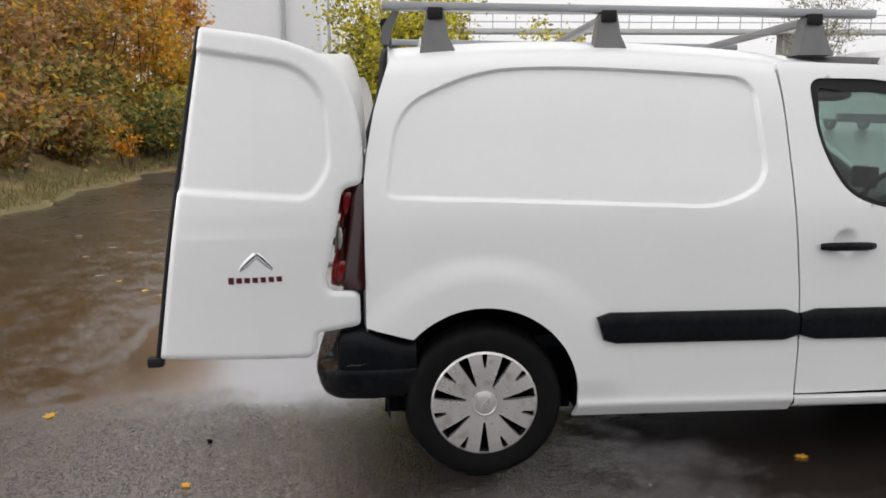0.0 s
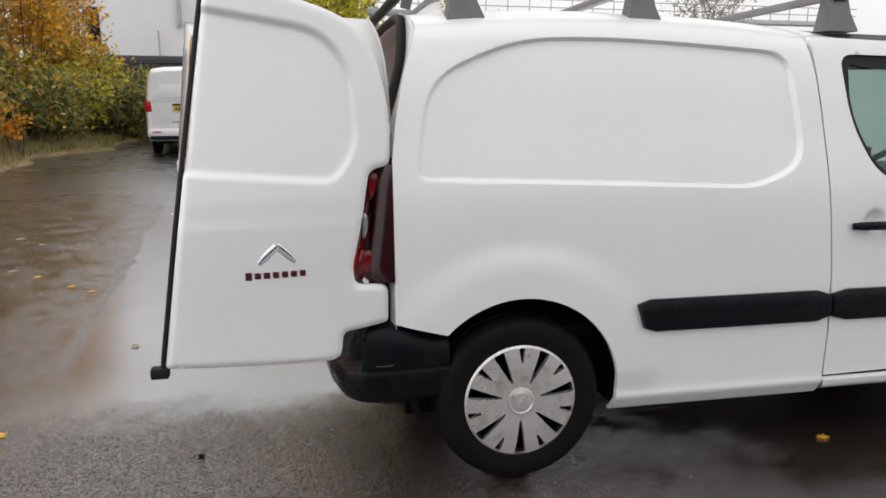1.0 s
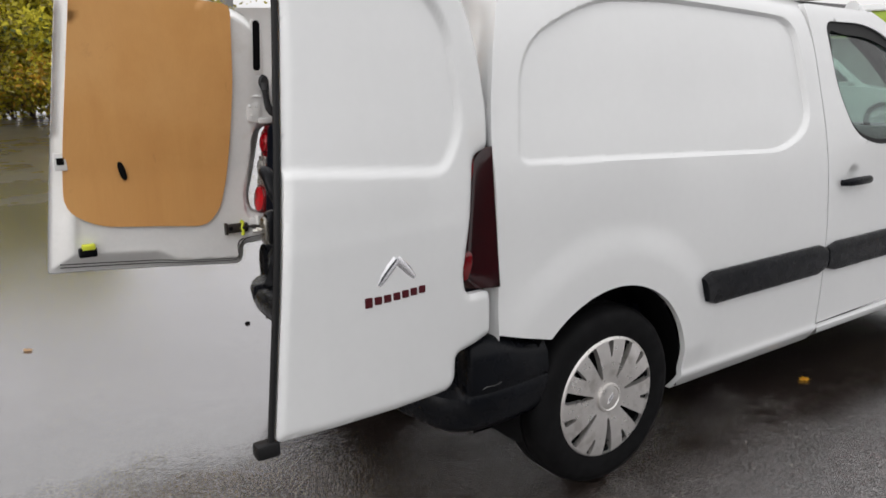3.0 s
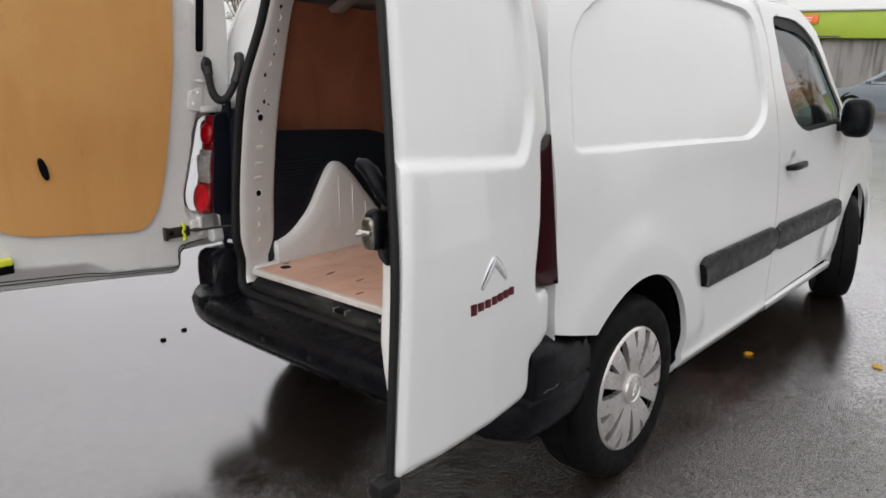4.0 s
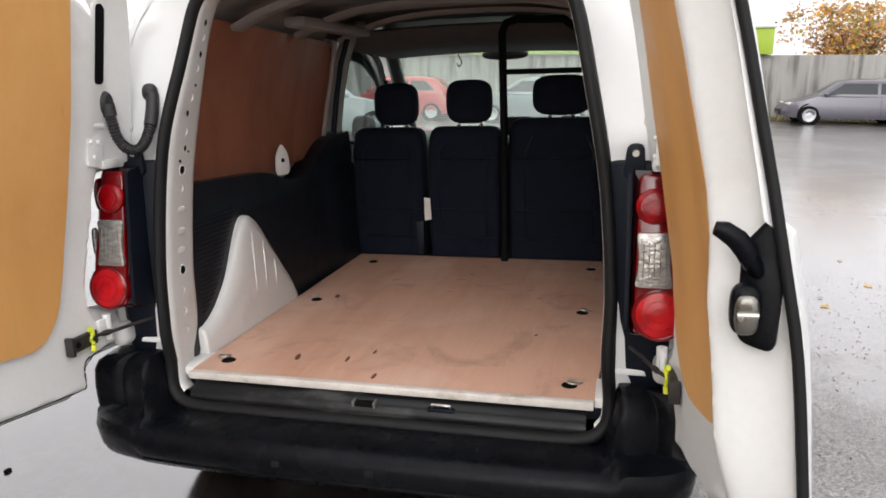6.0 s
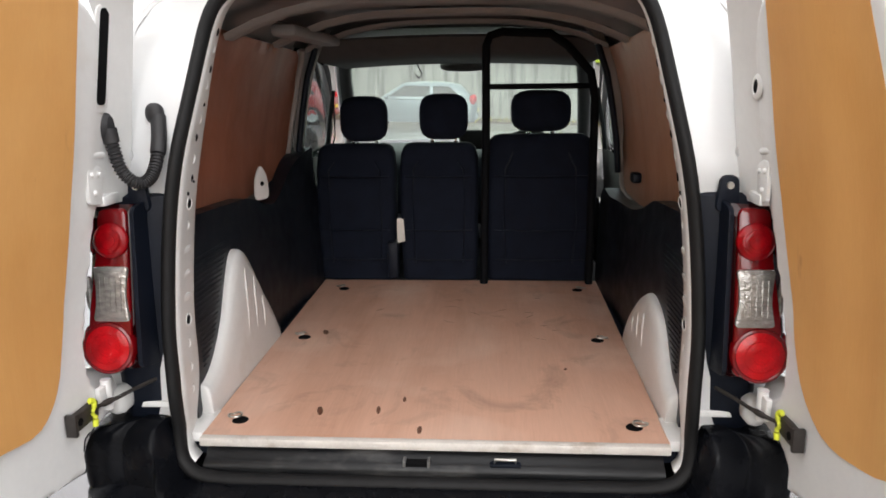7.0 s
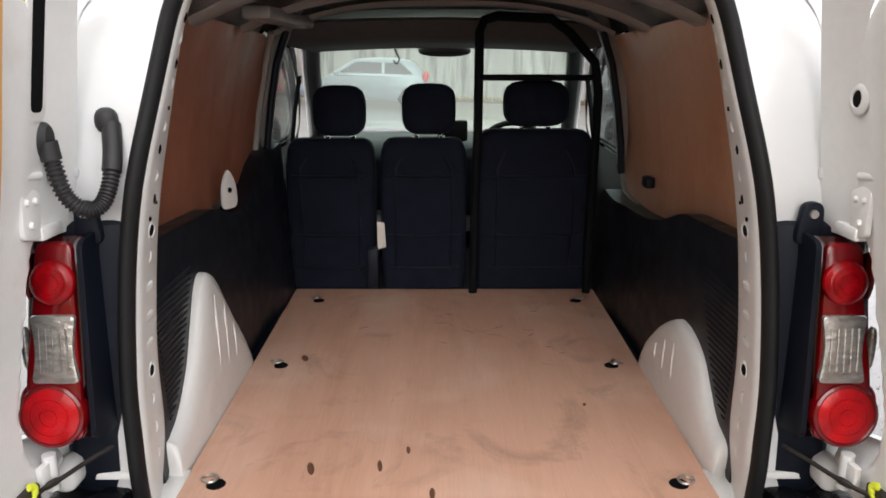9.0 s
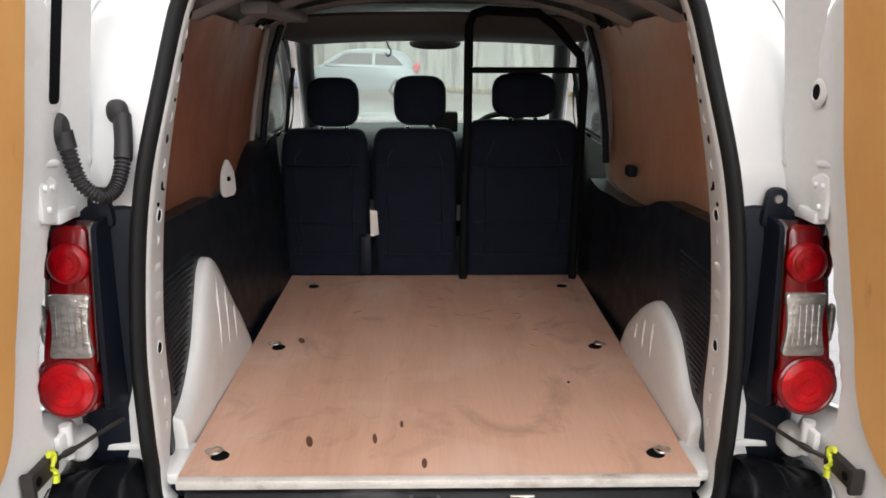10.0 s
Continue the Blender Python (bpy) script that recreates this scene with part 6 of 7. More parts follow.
# (x, y, base, height, radius, mix, leaves)
SPOTS = [
    (-6.9, 5.2, 0.3, 1.7, 1.3, (("brown", 5), ("olive", 3), ("pale", 1)), 2600), (-7.6, 6.9, 0.6, 2.0, 1.4, (("brown", 6), ("pale", 1), ("olive", 2)), 2600),
    (-6.8, 8.2, 0.4, 1.5, 1.1, (("brown", 5), ("orange", 1), ("olive", 2)), 2200), (-7.9, 9.2, 0.9, 2.4, 1.5, (("brown", 6), ("ochre", 1), ("pale", 1)), 2600),
    (-6.9, 10.4, 0.4, 1.6, 1.1, (("brown", 4), ("olive", 3), ("ochre", 1)), 2200), (-7.8, 11.8, 0.9, 2.4, 1.4, (("brown", 4), ("ochre", 2), ("olive", 2)), 2600),
    (-6.6, 12.6, 0.35, 1.3, 0.9, (("olive", 4), ("brown", 2), ("orange", 1)), 1800), (-7.3, 14.2, 0.6, 2.0, 1.3, (("olive", 4), ("green", 2), ("ochre", 2)), 2600),
    (-6.4, 15.6, 0.3, 1.5, 1.1, (("olive", 4), ("green", 3), ("ochre", 1)), 2400), (-6.6, 17.4, 0.4, 1.7, 1.3, (("olive", 3), ("green", 1), ("yellow_green", 4)), 2400),
    (-5.6, 19.2, 0.1, 1.5, 1.3, (("green", 4), ("olive", 3), ("brown", 1)), 2400),
    (-9.6, 7.6, 1.5, 3.6, 1.9, (("brown", 4), ("ochre", 2), ("green", 2)), 3400), (-9.4, 10.6, 1.5, 4.2, 1.9, (("brown", 5), ("ochre", 2), ("olive", 2)), 3600),
    (-10.2, 13.2, 1.7, 4.4, 2.0, (("brown", 4), ("orange", 2), ("olive", 2)), 3600), (-10.4, 5.4, 1.7, 3.8, 1.9, (("brown", 3), ("green", 2), ("ochre", 2)), 3200),
    (-9.0, 16.2, 1.3, 3.0, 1.7, (("brown", 4), ("ochre", 2), ("olive", 2)), 3000), (-12.6, 9.2, 2.0, 4.6, 2.2, (("ochre", 3), ("orange", 3), ("brown", 2)), 3600),
    (-7.4, 17.6, 0.7, 4.7, 1.2, (("ochre", 4), ("orange", 2), ("olive", 2)), 3400), (-7.7, 22.0, 0.8, 5.8, 1.3, (("orange", 3), ("ochre", 4), ("brown", 2)), 3600),
    (-8.9, 19.0, 1.2, 4.6, 1.9, (("ochre", 4), ("orange", 3), ("yellow_green", 2)), 4200), (-10.4, 22.0, 1.4, 5.0, 2.2, (("orange", 4), ("ochre", 3), ("brown", 1)), 4400),
    (-8.0, 8.0, 0.8, 3.4, 1.6, (("brown", 5), ("ochre", 2), ("olive", 1)), 3000), (-8.3, 12.6, 1.0, 3.9, 1.7, (("brown", 5), ("olive", 2), ("ochre", 1)), 3000), (-8.2, 15.4, 1.0, 3.6, 1.6, (("brown", 4), ("olive", 2), ("ochre", 2)), 2800),
    (-5.3, 20.6, 0.0, 1.5, 1.3, (("olive", 4), ("yellow_green", 2), ("green", 2)), 2600), (-4.7, 22.6, 0.0, 1.5, 1.2, (("olive", 3), ("green", 2), ("brown", 2)), 2600), (-6.9, 20.9, 0.2, 2.6, 1.0, (("ochre", 5), ("yellow_green", 2), ("olive", 1)), 2400),
    (-12.8, 13.0, 2.0, 4.2, 2.2, (("ochre", 3), ("brown", 3), ("orange", 1)), 3200),
]
WORDS = {"brown": "brown withered shrub on the verge bank", "olive": "olive-green shrub on the verge bank", "ochre": "ochre autumn shrub on the bank", "orange": "orange autumn tree on the bank", "green": "green shrub beside the verge"}
for i, (x, y, z, h, r, mix, n) in enumerate(SPOTS):
    shrub("shrub", WORDS[mix[0][0]], "shrub", x - 0.75 * verge_out(y), y, z, h, r, mix, int(n * 1.7), 30 + i, 0.075 if h < 3 else 0.085, group=HEDGE)
# tall trees, mostly out of view, added to darken the wet ground's reflection
for i, (x, y, h, mix) in enumerate(((-11.2, 4.6, 7.6, (("brown", 4), ("olive", 2), ("ochre", 1))), (-12.0, 8.0, 8.6, (("ochre", 3), ("brown", 4), ("green", 1))), (-12.6, 12.0, 9.0, (("orange", 3), ("ochre", 3), ("brown", 2))), (-12.4, 16.2, 8.8, (("ochre", 4), ("olive", 2), ("orange", 2))), (-11.6, 20.2, 8.4, (("ochre", 3), ("orange", 3), ("brown", 2))))):
    shrub("autumn_tree", {"brown": "tall brown-leaved tree on the bank", "ochre": "tall ochre-leaved tree on the bank", "orange": "tall orange-leaved tree on the bank"}[mix[0][0]], "tree", x, y, 2.0, h, 2.5, mix, 9000, 140 + i, 0.11, 16, 1.6, 420, "trees on the bank")
# small bright sapling and the tall yellow-green tree beyond
shrub("sapling", "small orange-leaved sapling at the verge", "sapling", -6.45, 13.6, 0.12, 0.95, 0.4, (("orange", 1),), 420, 91, 0.05, 5, twigs=40)
shrub("birch_tree", "tall yellow-green tree with thin foliage", "tree", 0.2, 20.6, 0.0, 4.7, 2.5, (("yellow_green", 7), ("olive", 2), ("green", 1)), 18000, 77, 0.085, 24, 0.5, 700)
shrub("birch_tree", "yellow-green tree with drooping foliage", "tree", 4.6, 21.4, 0.0, 3.2, 1.6, (("yellow_green", 5), ("olive", 3)), 7000, 78, 0.085, 16, 0.6, 400)
shrub("shrub", "dense yellow-green undergrowth below the tree", "shrub", 0.0, 20.2, 0.0, 3.1, 2.4, (("yellow_green", 6), ("olive", 2), ("green", 1)), 15000, 80, 0.085, 22, twigs=600)
shrub("shrub", "ochre undergrowth below the tree", "shrub", 0.2, 19.2, 0.0, 1.6, 1.8, (("olive", 3), ("ochre", 2), ("yellow_green", 5)), 9000, 79, 0.07, 10)

# grass tufts on the verge
rg = random.Random(11)
bm = bmesh.new()
for _ in range(4200):
    y = rg.uniform(3, 19)
    x = -5.25 - abs(rg.gauss(0, 0.55)) + 0.16 * math.sin(y * 1.7)
    x -= verge_out(y)
    z = float(np.interp(-x - verge_out(y), (5.1, 5.25, 5.8, 6.8), (0.0, 0.05, 0.15, 0.45))) - 0.02
    h, a = rg.uniform(0.06, 0.22), rg.uniform(0, 6.28)
    d = Vector((math.cos(a), math.sin(a), 0)) * 0.012
    t = Vector((rg.gauss(0, 0.06), rg.gauss(0, 0.06), h))
    p = Vector((x, y, z))
    bm.faces.new([bm.verts.new(q) for q in (p - d, p + d, p + t)])
tagged(part("verge_grass", bm, BLADE), "uneven rough grass blades on the verge", "grass", kind="stuff")


# ---------------------------------------------------------------- parked vehicles
def car_wheel(x, s, r, half, parent):
    prof = [(r * 0.66, 0.07), (r * 0.8, 0.10), (r * 0.95, 0.095), (r, 0.06), (r, -0.06), (r * 0.9, -0.10), (r * 0.6, -0.08)]
    w = part("wheel", lathe([(a, s * b) for a, b in prof], 28, "y"), TYRE, parent, "", pose(x, s * (half - 0.10), r))
    part("rim", lathe([(a, s * b) for a, b in ((0.0, 0.075), (r * 0.2, 0.08), (r * 0.35, 0.06), (r * 0.60, 0.075), (r * 0.68, 0.09))], 24, "y"), GALV, w)


def car(name, label, m, paint, length, width, height, belt, roof, hood, wheels=0.30, estate=False):
    """A parked car: x to its nose, the rear bumper at 0. roof: (rear top, front top) as x; hood: where the screen meets the bonnet."""
    ob = thing(name, label, "car", m)
    hw = width / 2
    L = length
    rows = []
    for x, zt, zb, k in ((0.0, belt * 0.78, 0.36, 0.86), (0.05, belt * 0.94, 0.27, 0.93), (0.20, belt, 0.22, 0.985), (0.8, belt * 1.0, 0.20, 1.0), (L * 0.5, belt * 0.97, 0.19, 1.0), (hood, belt * 0.965, 0.19, 1.0), (L - 0.75, belt * 0.88, 0.20, 0.985), (L - 0.25, belt * 0.76, 0.22, 0.93), (L - 0.06, belt * 0.62, 0.26, 0.84), (L, belt * 0.5, 0.32, 0.78)):
        sec = [(x, -hw * k * 0.93, zb), (x, -hw * k, zb + 0.15), (x, -hw * k, zt * 0.70), (x, -hw * k * 0.955, zt - 0.02), (x, -hw * k * 0.80, zt + 0.01), (x, 0, zt + 0.025)]
        rows.append(sec + [(a, -b, c) for a, b, c in sec[::-1][1:]])
    b = loft(rows, True)
    bmesh.ops.holes_fill(b, edges=[e for e in b.edges if len(e.link_faces) == 1])
    part("body", smooth(b, 40), paint, ob)
    r0, r1 = roof
    gh = []
    mid = (r0 + r1) / 2

    def ends(z):
        """Rear end, front end and half width of the cabin at the height z."""
        f = (z - belt) / (height - belt)
        return 0.14 + (r0 - 0.14) * f ** 1.25, hood + (r1 - hood) * f ** 0.9, hw * (0.935 - 0.155 * f - 0.05 * f ** 6)

    for f in (-0.05, 0.2, 0.4, 0.6, 0.76, 0.86, 0.93, 0.975, 1.0):
        z = belt + (height - belt) * f
        xa, xb, y = ends(max(z, belt))
        k = max((f - 0.76) / 0.24, 0) ** 2.6
        xa, xb, y = xa + 0.50 * k, xb - 0.62 * k, y - 0.26 * k
        gh.append([(a, c, z) for a, c in rounded([(xa, -y * 0.93), (xa + 0.3, -y), (xb - 0.5, -y), (xb, -y * 0.86), (xb, y * 0.86), (xb - 0.5, y), (xa + 0.3, y), (xa, y * 0.93)], 0.12, 3)])
    b = loft(gh, True)
    bmesh.ops.holes_fill(b, edges=[e for e in b.edges if len(e.link_faces) == 1])
    part("cabin", smooth(b, 50), paint, ob)
    z0, z1 = belt + 0.05, height - 0.155
    for name, edge_, sg in (("rear_glass", 0, -1), ("windscreen", 1, 1)):
        part(name, loft([[(ends(z)[edge_] + sg * 0.006 - sg * 0.05 * w * w, w * ends(z)[2] * 0.80, z) for w in (-1, -0.5, 0, 0.5, 1)] for z in np.linspace(z0 + 0.03, z1 + 0.02, 6)]), CARGLASS, ob, "dark car window")
    for s in (-1, 1):
        for xa, xb in ((0.34, mid - 0.05), (mid + 0.04, 9.0)):
            side_glass = []
            for z in np.linspace(z0, z1, 7):
                back, front, y = ends(z)
                a, c = max(xa if xa > 1 else back + 0.34 + 0.25 * (z - z0), back + 0.10), min(xb, front - 0.20)
                side_glass.append([(a + (c - a) * k, s * (y + 0.005), z) for k in (0, 0.5, 1)])
            part("side_window", loft(side_glass), CARGLASS, ob, "dark car window")
        part("tail_lamp", pillow(0.13, s * hw * 0.90, belt - 0.02 if not estate else belt - 0.1, 0.10, 0.06, 0.15, 2.6, 8), RED, ob)
        part("headlamp", pillow(L - 0.28, s * hw * 0.76, belt * 0.70, 0.20, 0.12, 0.07, 2.4, 8), CLEAR, ob)
        part("door_seam", tube([(mid - 0.10, s * (hw + 0.001), 0.30), (mid - 0.08, s * (hw + 0.001), belt * 0.7), (mid - 0.08, s * hw * 0.962, belt - 0.03)], 0.005, 5), DARKHOLE, ob)
        part("wing_mirror", pillow(hood - 0.25, s * (hw + 0.06), belt + 0.03, 0.07, 0.09, 0.06, 2.6, 8), paint, ob)
        part("door_handle", box(mid - 0.42, mid - 0.24, min(s * hw, s * (hw + 0.02)), max(s * hw, s * (hw + 0.02)), belt * 0.80, belt * 0.83, 0.006), paint, ob)
        for x in (0.62 if not estate else 0.85, L - 0.82):
            car_wheel(x, s, wheels, hw + 0.02, ob)
            part("arch", lathe([(wheels * 1.18, 0.0), (wheels * 1.18, 0.06), (wheels * 0.7, 0.061)], 28, "y"), DARKHOLE, ob, "", pose(x, s * (hw - 0.055) + (-0.03 if s > 0 else -0.03), wheels + 0.02))
    part("rear_bumper", box(-0.05, 0.12, -hw * 0.9, hw * 0.9, 0.32, 0.52, 0.04), paint, ob)
    part("number_plate", box(-0.056, -0.045, -0.26, 0.26, 0.55, 0.66, 0.004), PLATE, ob, "yellow plate with unreadable marks")
    return ob


car("hatchback_car", "blue-grey small hatchback parked by the concrete wall", pose(21.9, 0.35, ground_z(21.9, 0.4), 0, 0, 90), CARGREY, 4.03, 1.69, 1.48, 0.94, (0.62, 2.25), 3.10)
car("hatchback_car", "red small hatchback parked by the concrete wall", pose(22.4, 5.1, 0, 0, 0, 92), CARRED, 3.9, 1.68, 1.46, 0.93, (0.60, 2.2), 3.0)
car("estate_car", "dark car parked by the concrete wall", pose(24.2, -9.8, ground_z(24.2, -7), 0, 0, 88), CARDARK, 4.3, 1.75, 1.45, 0.92, (0.6, 2.5), 3.3, estate=True)
car("estate_car", "white estate car parked beyond the van", pose(13.2, 8.9, 0, 0, 0, -62), CARWHITE, 4.6, 1.82, 1.62, 1.0, (0.45, 2.7), 3.4, 0.33, True)


def big_van(m):
    """A white van seen from behind; x to its nose."""
    ob = thing("parked_van", "white van seen from behind, parked beside the hedge", "van", m)
    hw = 0.95
    rows = []
    for x, k, zt in ((0.0, 0.93, 1.84), (0.04, 0.965, 1.88), (0.14, 0.99, 1.92), (0.6, 1.0, 1.95), (3.4, 1.0, 1.94), (3.9, 0.96, 1.72), (4.3, 0.94, 1.25), (4.85, 0.88, 0.95)):
        sec = [(x, -hw * k * 0.95, 0.34), (x, -hw * k, 0.5), (x, -hw * k, 0.95), (x, -hw * k * 0.985, 1.15), (x, -hw * k * 0.90, zt - 0.16), (x, -hw * k * 0.82, zt - 0.04), (x, -hw * k * 0.55, zt), (x, 0, zt + 0.02)]
        rows.append(sec + [(a, -b, c) for a, b, c in sec[::-1][1:]])
    b = loft(rows, True)
    bmesh.ops.holes_fill(b, edges=[e for e in b.edges if len(e.link_faces) == 1])
    part("body", smooth(b, 35), CARWHITE, ob)
    gate = part("tailgate", plate(rounded([(-0.80, 0.62), (0.80, 0.62), (0.79, 1.15), (0.72, 1.78), (-0.72, 1.78), (-0.79, 1.15)], 0.06), lambda a, b, h: (0.012 - h - (0.0 if b < 1.2 else (b - 1.2) * -0.05), a, b), 0.022, 0.008), CARWHITE, ob)
    part("gate_panel", plate(rounded([(-0.66, 1.26), (0.66, 1.26), (0.62, 1.70), (-0.62, 1.70)], 0.05), lambda a, b, h: (-0.012 - h + (b - 1.2) * 0.05, a, b), 0.006, 0.004), CARWHITE, gate)
    part("door_split", box(-0.0135, -0.004, -0.006, 0.006, 0.64, 1.76, 0.001), DARKHOLE, gate)
    part("waist_groove", box(-0.0135, -0.004, -0.78, 0.78, 1.195, 1.205, 0.001), ROOFGREY, gate)
    part("handle_strip", box(-0.045, -0.012, -0.30, 0.36, 1.105, 1.145, 0.006), TRIM, gate, "dark grip strip")
    pl = part("number_plate", box(-0.030, -0.014, -0.16, 0.36, 0.985, 1.095, 0.003), PLATE, gate, "yellow plate with unreadable marks")
    for i in range(7):
        part("plate_bar", box(-0.033, -0.0305, -0.12 + i * 0.065, -0.085 + i * 0.065, 1.005, 1.072), TRIM, pl)
    part("badge", lathe([(0.0, -0.03), (0.05, -0.03), (0.06, -0.012)], 20, "x"), CHROME, gate, "", pose(0, -0.36, 1.10))
    part("lower_strip", box(-0.026, -0.012, 0.10, 0.38, 0.74, 0.755, 0.003), TRIM, gate)
    part("rear_bumper", box(-0.12, 0.10, -0.92, 0.92, 0.42, 0.60, 0.05), CARWHITE, ob)
    part("bumper_step", box(-0.13, 0.08, -0.86, 0.86, 0.36, 0.46, 0.04), TRIM, ob)
    part("underbody", box(0.1, 4.5, -0.8, 0.8, 0.26, 0.40), DARKHOLE, ob)
    part("roof_bar", tube([(0.7, -0.70, 2.03), (0.7, 0.70, 2.03)], 0.025, 8), TRIM, ob)
    for s in (-1, 1):
        part("tail_lamp", box(-0.018, 0.06, min(s * 0.80, s * 0.935), max(s * 0.80, s * 0.935), 0.97, 1.20, 0.02), RED, ob)
        part("reflector", box(-0.124, -0.10, min(s * 0.62, s * 0.80), max(s * 0.62, s * 0.80), 0.52, 0.55, 0.004), RED, ob)
        part("wing_mirror", box(3.55, 3.68, min(s * 1.0, s * 1.20), max(s * 1.0, s * 1.20), 1.22, 1.48, 0.03), TRIM, ob)
        for x in (0.95, 3.9):
            car_wheel(x, s, 0.33, 0.93, ob)
    return ob


big_van(pose(-2.98, 14.0, 0.0, 0, 0, 93))

# ---------------------------------------------------------------- concrete wall with the lime-green shed above it
wall = thing("retaining_wall", "stained concrete panel wall", "wall", pose(26, 0, -0.05), kind="structure")
for i in range(30):
    y = -14 + i * 1.22
    part("wall_panel", box(0, 0.14, y, y + 1.18, 0, 2.28, 0.012, 1), CONCRETE, wall)
    part("wall_post", box(-0.03, 0.11, y + 1.16, y + 1.24, 0, 2.26, 0.006, 1), CONCRETE, wall)
shed = thing("green_shed", "long low shed with a lime-green fascia", "building", pose(25.7, 0, 0))
part("fascia", box(0, 0.5, -5.4, 22, 2.25, 3.13, 0.01), LIME, shed)
part("capping", box(-0.08, 0.6, -5.45, 22, 3.13, 3.19, 0.01), ROOFGREY, shed)
part("roof", loft([[(-0.05, y, 3.19), (1.5, y, 3.42), (9, y, 3.95)] for y in (-5.4, 22)], thick=0.05), ROOFGREY, shed)
part("rear_wall", box(0.5, 9, -5.3, 22, 0, 3.2), CLADDING, shed)
for y in (3.1, 10.0):
    w = part("window", box(-0.03, 0.02, y - 0.85, y + 0.85, 2.62, 3.02, 0.01), DARKBAND, shed)
    for k in range(3):
        part("pane", box(-0.036, -0.028, y - 0.82 + k * 0.56, y - 0.30 + k * 0.56, 2.65, 2.99, 0.003), CARGLASS, w)
part("vent_slot", box(-0.02, 0.02, 5.3, 7.2, 2.28, 2.33, 0.004), DARKBAND, shed)
sign = part("sign", box(-0.06, -0.03, 6.05, 6.85, 2.72, 3.02, 0.006), ORANGE, shed, "orange sign with unreadable white lines")
for z in (2.82, 2.90):
    part("sign_line", box(-0.064, -0.0605, 6.25, 6.62, z, z + 0.03), CARWHITE, sign)
part("flue", tube([(0.8, -0.2, 3.2), (0.8, -0.2, 3.75)], 0.09, 12), ROOFGREY, shed)
shrub("autumn_tree", "brown autumn tree behind the concrete wall", "tree", 28.2, -8.6, 0.0, 4.3, 2.3, (("brown", 5), ("orange", 1), ("olive", 2)), 4200, 171, 0.10, 14, 1.4, 260)
# strip of weeds at the foot of the wall
rw = random.Random(5)
bm = bmesh.new()
for _ in range(2600):
    y, x = rw.uniform(-12, 20), 25.85 - abs(rw.gauss(0, 0.35))
    p = Vector((x, y, -0.02))
    d = Vector((rw.gauss(0, 0.02), rw.gauss(0, 0.02), 0))
    bm.faces.new([bm.verts.new(q) for q in (p - d, p + d, p + Vector((rw.gauss(0, 0.05), rw.gauss(0, 0.05), rw.uniform(0.08, 0.3))))])
tagged(part("weeds", bm, LEAF["olive"]), "brown weeds along the foot of the wall", "weeds", kind="stuff")
tagged(part("litter_strip", loft([[(24.9 + 0.3 * math.sin(y), y, 0.004), (25.4, y, 0.05), (26.0, y, 0.12)] for y in np.linspace(-14, 22, 40)]), MUD), "strip of mud and leaf litter at the wall", "verge", kind="structure")

# plain grey hall, unseen, added behind the walk to close the yard for reflections
closing = thing("closing_hall", "plain grey hall, unseen, added to close the yard", "building", pose(10, -24, 0), kind="structure")
part("wall", box(-24, 19, -6, 0, -0.3, 5.2), DARKBAND, closing)
part("roof", box(-24.3, 19.3, -6.3, 0.3, 5.2, 5.45, 0.03), ROOFGREY, closing)

# ---------------------------------------------------------------- white warehouse and walkway beyond the hedge
hall = thing("white_warehouse", "white clad warehouse with a dark base band", "building", pose(-6.5, 32, 0))
part("upper_wall", box(-5.0, 2.75, 0, 12, 2.83, 7.4), CLADDING, hall)
part("base_band", box(-5.2, 2.68, -0.5, 12, 2.50, 2.83, 0.02), DARKBAND, hall)
part("lower_wall", box(-5.0, 2.6, 0.3, 12, 0, 2.50), CONCRETE, hall)
part("tall_window", box(-2.75, -2.25, -0.04, 0.02, 3.2, 4.85, 0.01), CARGLASS, hall)
for x, z0, z1, r in ((1.02, 4.12, 7.3, 0.13), (0.15, 2.83, 3.92, 0.035)):
    part("downpipe", tube([(x, -0.12, z0), (x, -0.12, z1)], r, 10), GALV, hall)
part("stair_tower", box(3.3, 3.75, 0.2, 1.0, 0, 3.55, 0.02), ROOFGREY, hall)
part("low_annex", box(2.7, 6.5, 1.2, 6, 0, 2.75, 0.02), CONCRETE, hall)
part("flood_lamp", box(1.75, 2.05, -0.25, 0.0, 3.83, 3.97, 0.02), DARKBAND, hall)
part("corner_post", box(-5.12, -4.7, -0.10, 0.2, 2.83, 7.5, 0.02), ROOFGREY, hall)
fence = thing("palisade_fence", "dark steel palisade fence behind the parked van", "fence", pose(-6.5, 21.8, 0))
for z in (0.5, 1.75):
    part("rail", box(-5.4, 2.6, 0.02, 0.06, z, z + 0.05), DARKBAND, fence)
for i in range(52):
    x = -5.4 + i * 0.155
    part("pale", box(x, x + 0.065, -0.01, 0.015, 0.08, 2.25), DARKBAND, fence)
walkway = thing("raised_walkway", "distant raised walkway with thin railings", "bridge", pose(0, 46, 0))
part("deck", box(-3, 40, -0.6, 0.6, 6.15, 6.45, 0.02), ROOFGREY, walkway)
for z in (6.85, 7.35):
    part("handrail", tube([(-3, -0.6, z), (40, -0.6, z)], 0.035, 6), GALV, walkway)
for i in range(29):
    part("baluster", box(-3 + i * 1.5, -2.95 + i * 1.5, -0.63, -0.57, 6.4, 7.35), GALV, walkway)
for x in (2, 14, 26, 38):
    part("pier", box(x - 0.4, x + 0.4, -0.4, 0.4, 0, 6.2, 0.03), CONCRETE, walkway)
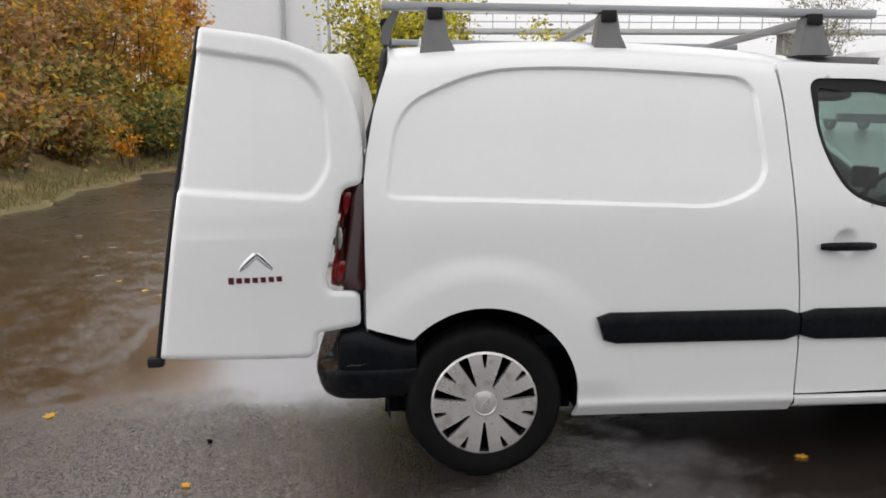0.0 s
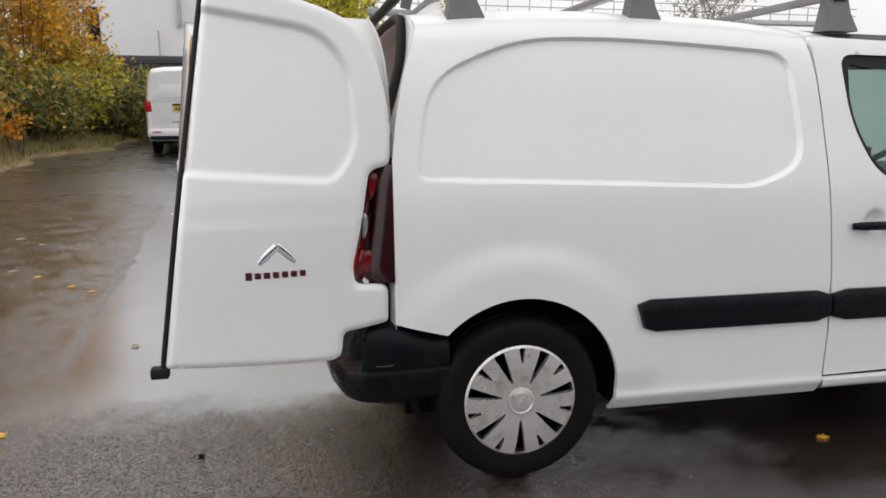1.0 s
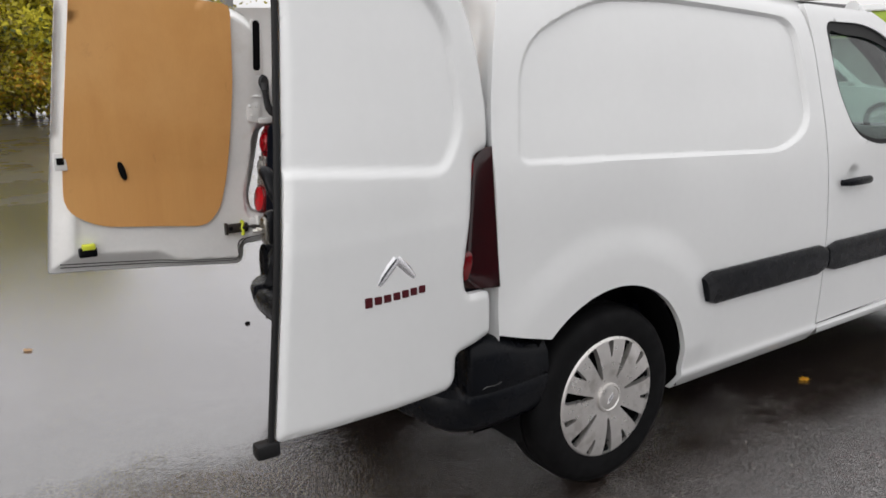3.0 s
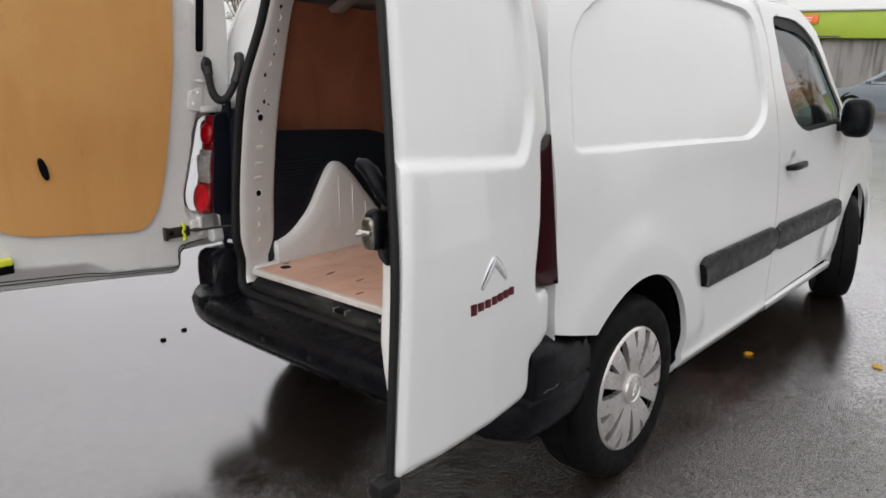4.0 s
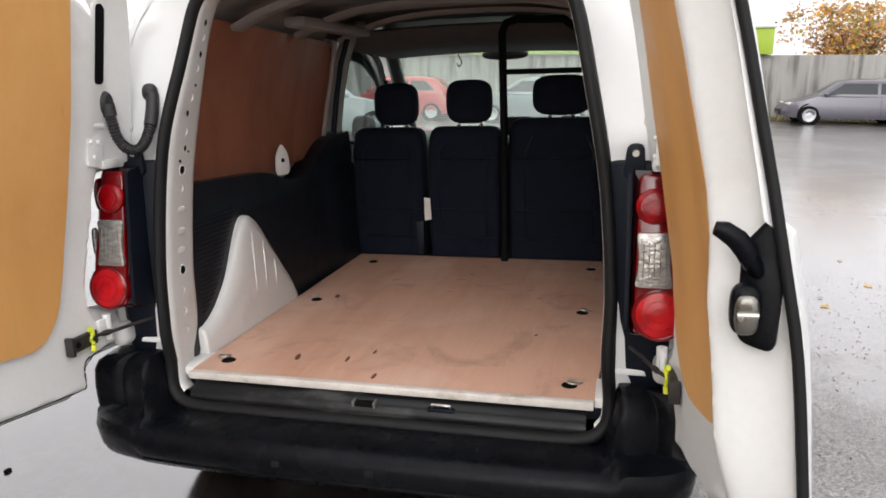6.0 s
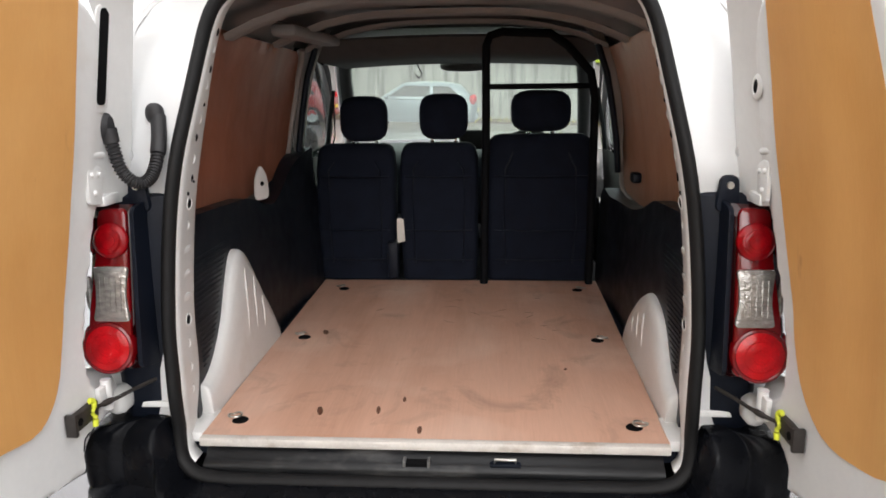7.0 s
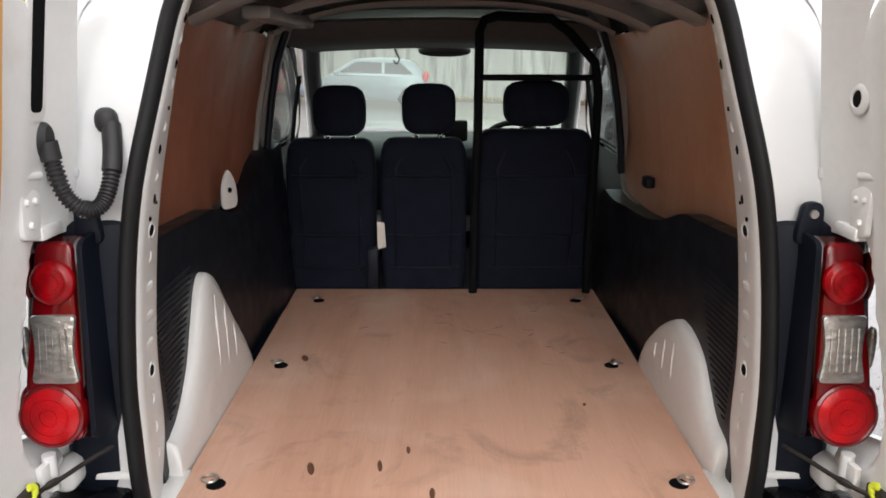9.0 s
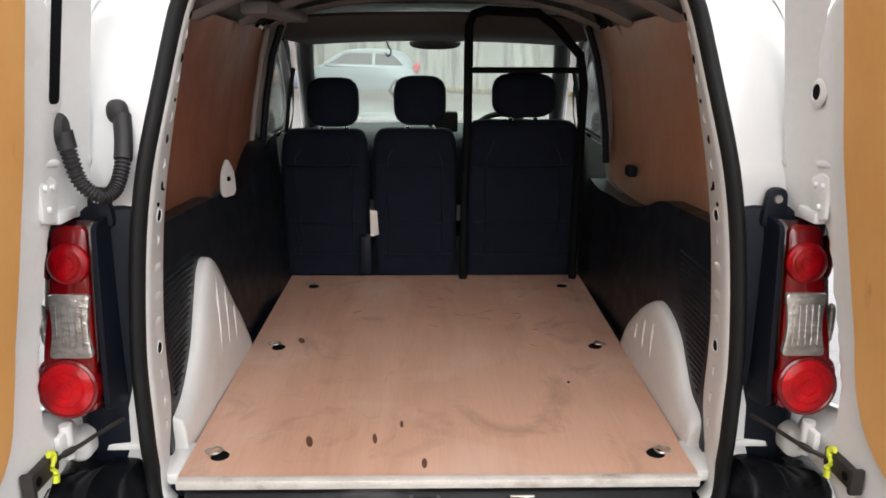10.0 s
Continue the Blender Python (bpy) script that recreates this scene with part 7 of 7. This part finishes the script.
for x, y, h in ((-1.2, 42, 11.0), (0.6, 40, 13.0), (-3.35, 31.5, 9.0)):
    lamp_post = thing("lamp_post", "tall grey lamp post", "lamp post", pose(x, y, 0))
    part("pole", tube([(0, 0, 0), (0, 0, h * 0.5), (0, 0, h)], [0.10, 0.08, 0.05], 10), GALV, lamp_post)
    part("lantern", pillow(0, -0.4, h, 0.12, 0.5, 0.08, 2.6, 8), DARKBAND, lamp_post)
lorry = thing("white_lorry", "white box lorry parked far behind", "lorry", pose(27.0, 32, 0))
part("box_body", box(-1.3, 1.3, 0, 7, 1.0, 4.4, 0.05), CARWHITE, lorry)
part("chassis", box(-1.1, 1.1, 0.2, 8.5, 0.5, 1.0, 0.05), DARKHOLE, lorry)
part("cab", box(-1.2, 1.2, 7.1, 9.0, 0.6, 3.1, 0.15), CARWHITE, lorry)
for s in (-1, 1):
    for y in (1.5, 7.8):
        part("wheel", lathe([(0.3, 0.14), (0.48, 0.14), (0.5, 0.1), (0.5, -0.1), (0.3, -0.14)], 24, "x"), TYRE, lorry, "", pose(s * 1.05, y, 0.5))
shrub("bare_tree", "pale leafless tree far behind", "tree", 24.0, 38, 0, 8.5, 3.2, (("pale", 1),), 2600, 88, 0.09, 16, 2.4, 400)

# ---------------------------------------------------------------- leaves and grit on the wet ground
rp = random.Random(33)
bm = bmesh.new()
for i in range(2600):
    x, y = rp.uniform(-2.2, 3.2), rp.gauss(-2.1, 0.45)
    if y > -0.95:
        continue
    p = SLOPE @ Vector((x, y, 0.0))
    r = rp.choice((0.0022, 0.003, 0.0035, 0.0045)) * rp.uniform(0.7, 1.5)
    z0, a0 = ground_z(p.x, p.y), rp.uniform(0, 6)
    ring = [bm.verts.new((p.x + r * 1.5 * math.cos(a0 + k * 1.571), p.y + r * math.sin(a0 + k * 1.571), z0 - 0.0005)) for k in range(4)]
    top = bm.verts.new((p.x, p.y, z0 + r * 0.8))
    for k in range(4):
        bm.faces.new((ring[k], ring[(k + 1) % 4], top))
tagged(part("grit", bm, GRITSTONE), "scattered dark grit on the wet asphalt", "grit", kind="stuff")
def ground_leaf(x, y, size, key, turn):
    """x, y in the yard near the van."""
    p = SLOPE @ Vector((x, y, 0.0))
    bm = bmesh.new()
    out = [(1.0, 0.0), (0.55, 0.30), (0.65, 0.62), (0.15, 0.42), (-0.25, 0.72), (-0.30, 0.30), (-0.85, 0.22), (-0.6, 0.0), (-0.85, -0.22), (-0.30, -0.30), (-0.25, -0.72), (0.15, -0.42), (0.65, -0.62), (0.55, -0.30)]
    c = bm.verts.new((0, 0, 0.012 * size / 0.05))
    vs = [bm.verts.new((a * size, b * size, 0.006 + 0.010 * (abs(a * b)) * size / 0.05)) for a, b in out]
    for i in range(len(vs)):
        bm.faces.new((c, vs[i], vs[(i + 1) % len(vs)]))
    tagged(part("fallen_leaf", bm, LEAF[key], None, "", pose(p.x, p.y, ground_z(p.x, p.y), 0, 0, turn)), {"orange": "orange fallen leaf on the wet asphalt", "ochre": "ochre fallen leaf on the wet asphalt", "brown": "brown fallen leaf on the wet asphalt", "pale": "pale fallen leaf on the wet asphalt"}[key], "leaf", "fallen leaves")


for i, (x, y, sz, key) in enumerate([(1.375, -0.80, 0.035, "orange"), (1.62, -1.31, 0.040, "ochre"), (-2.07, -0.09, 0.045, "ochre"), (-1.19, -0.87, 0.028, "orange"), (-3.5, 4.6, 0.06, "pale"), (-3.1, 3.2, 0.05, "pale"), (-1.75, 1.1, 0.04, "pale"), (-4.2, 5.4, 0.06, "pale"), (-2.5, 2.6, 0.035, "ochre"), (2.4, -1.9, 0.035, "ochre")]):
    ground_leaf(x, y, sz, key, i * 47)
rl = random.Random(21)
for i in range(70):
    if i < 40:
        x, y = rl.uniform(-4.9, -1.4), rl.uniform(1.5, 12)
    else:
        x, y = rl.uniform(2.5, 14), rl.uniform(-6, 1.5)
        if abs(y) < 1.1 and x < 4:
            y -= 2.5
    ground_leaf(x, y, rl.uniform(0.018, 0.045), rl.choice(["brown", "brown", "pale", "ochre"]), rl.uniform(0, 360))
for x, y in ((-0.455, 1.505), (-0.309, 1.56), (-1.20, -0.45)):
    p = SLOPE @ Vector((x, y, 0.0))
    tagged(part("clod", pillow(0, 0, 0.005, 0.016, 0.010, 0.008, 2.2, 6), DARKHOLE, None, "", pose(p.x, p.y, ground_z(p.x, p.y), 0, 0, 40 * x)), "small dark clod of mud on the asphalt", "clod")
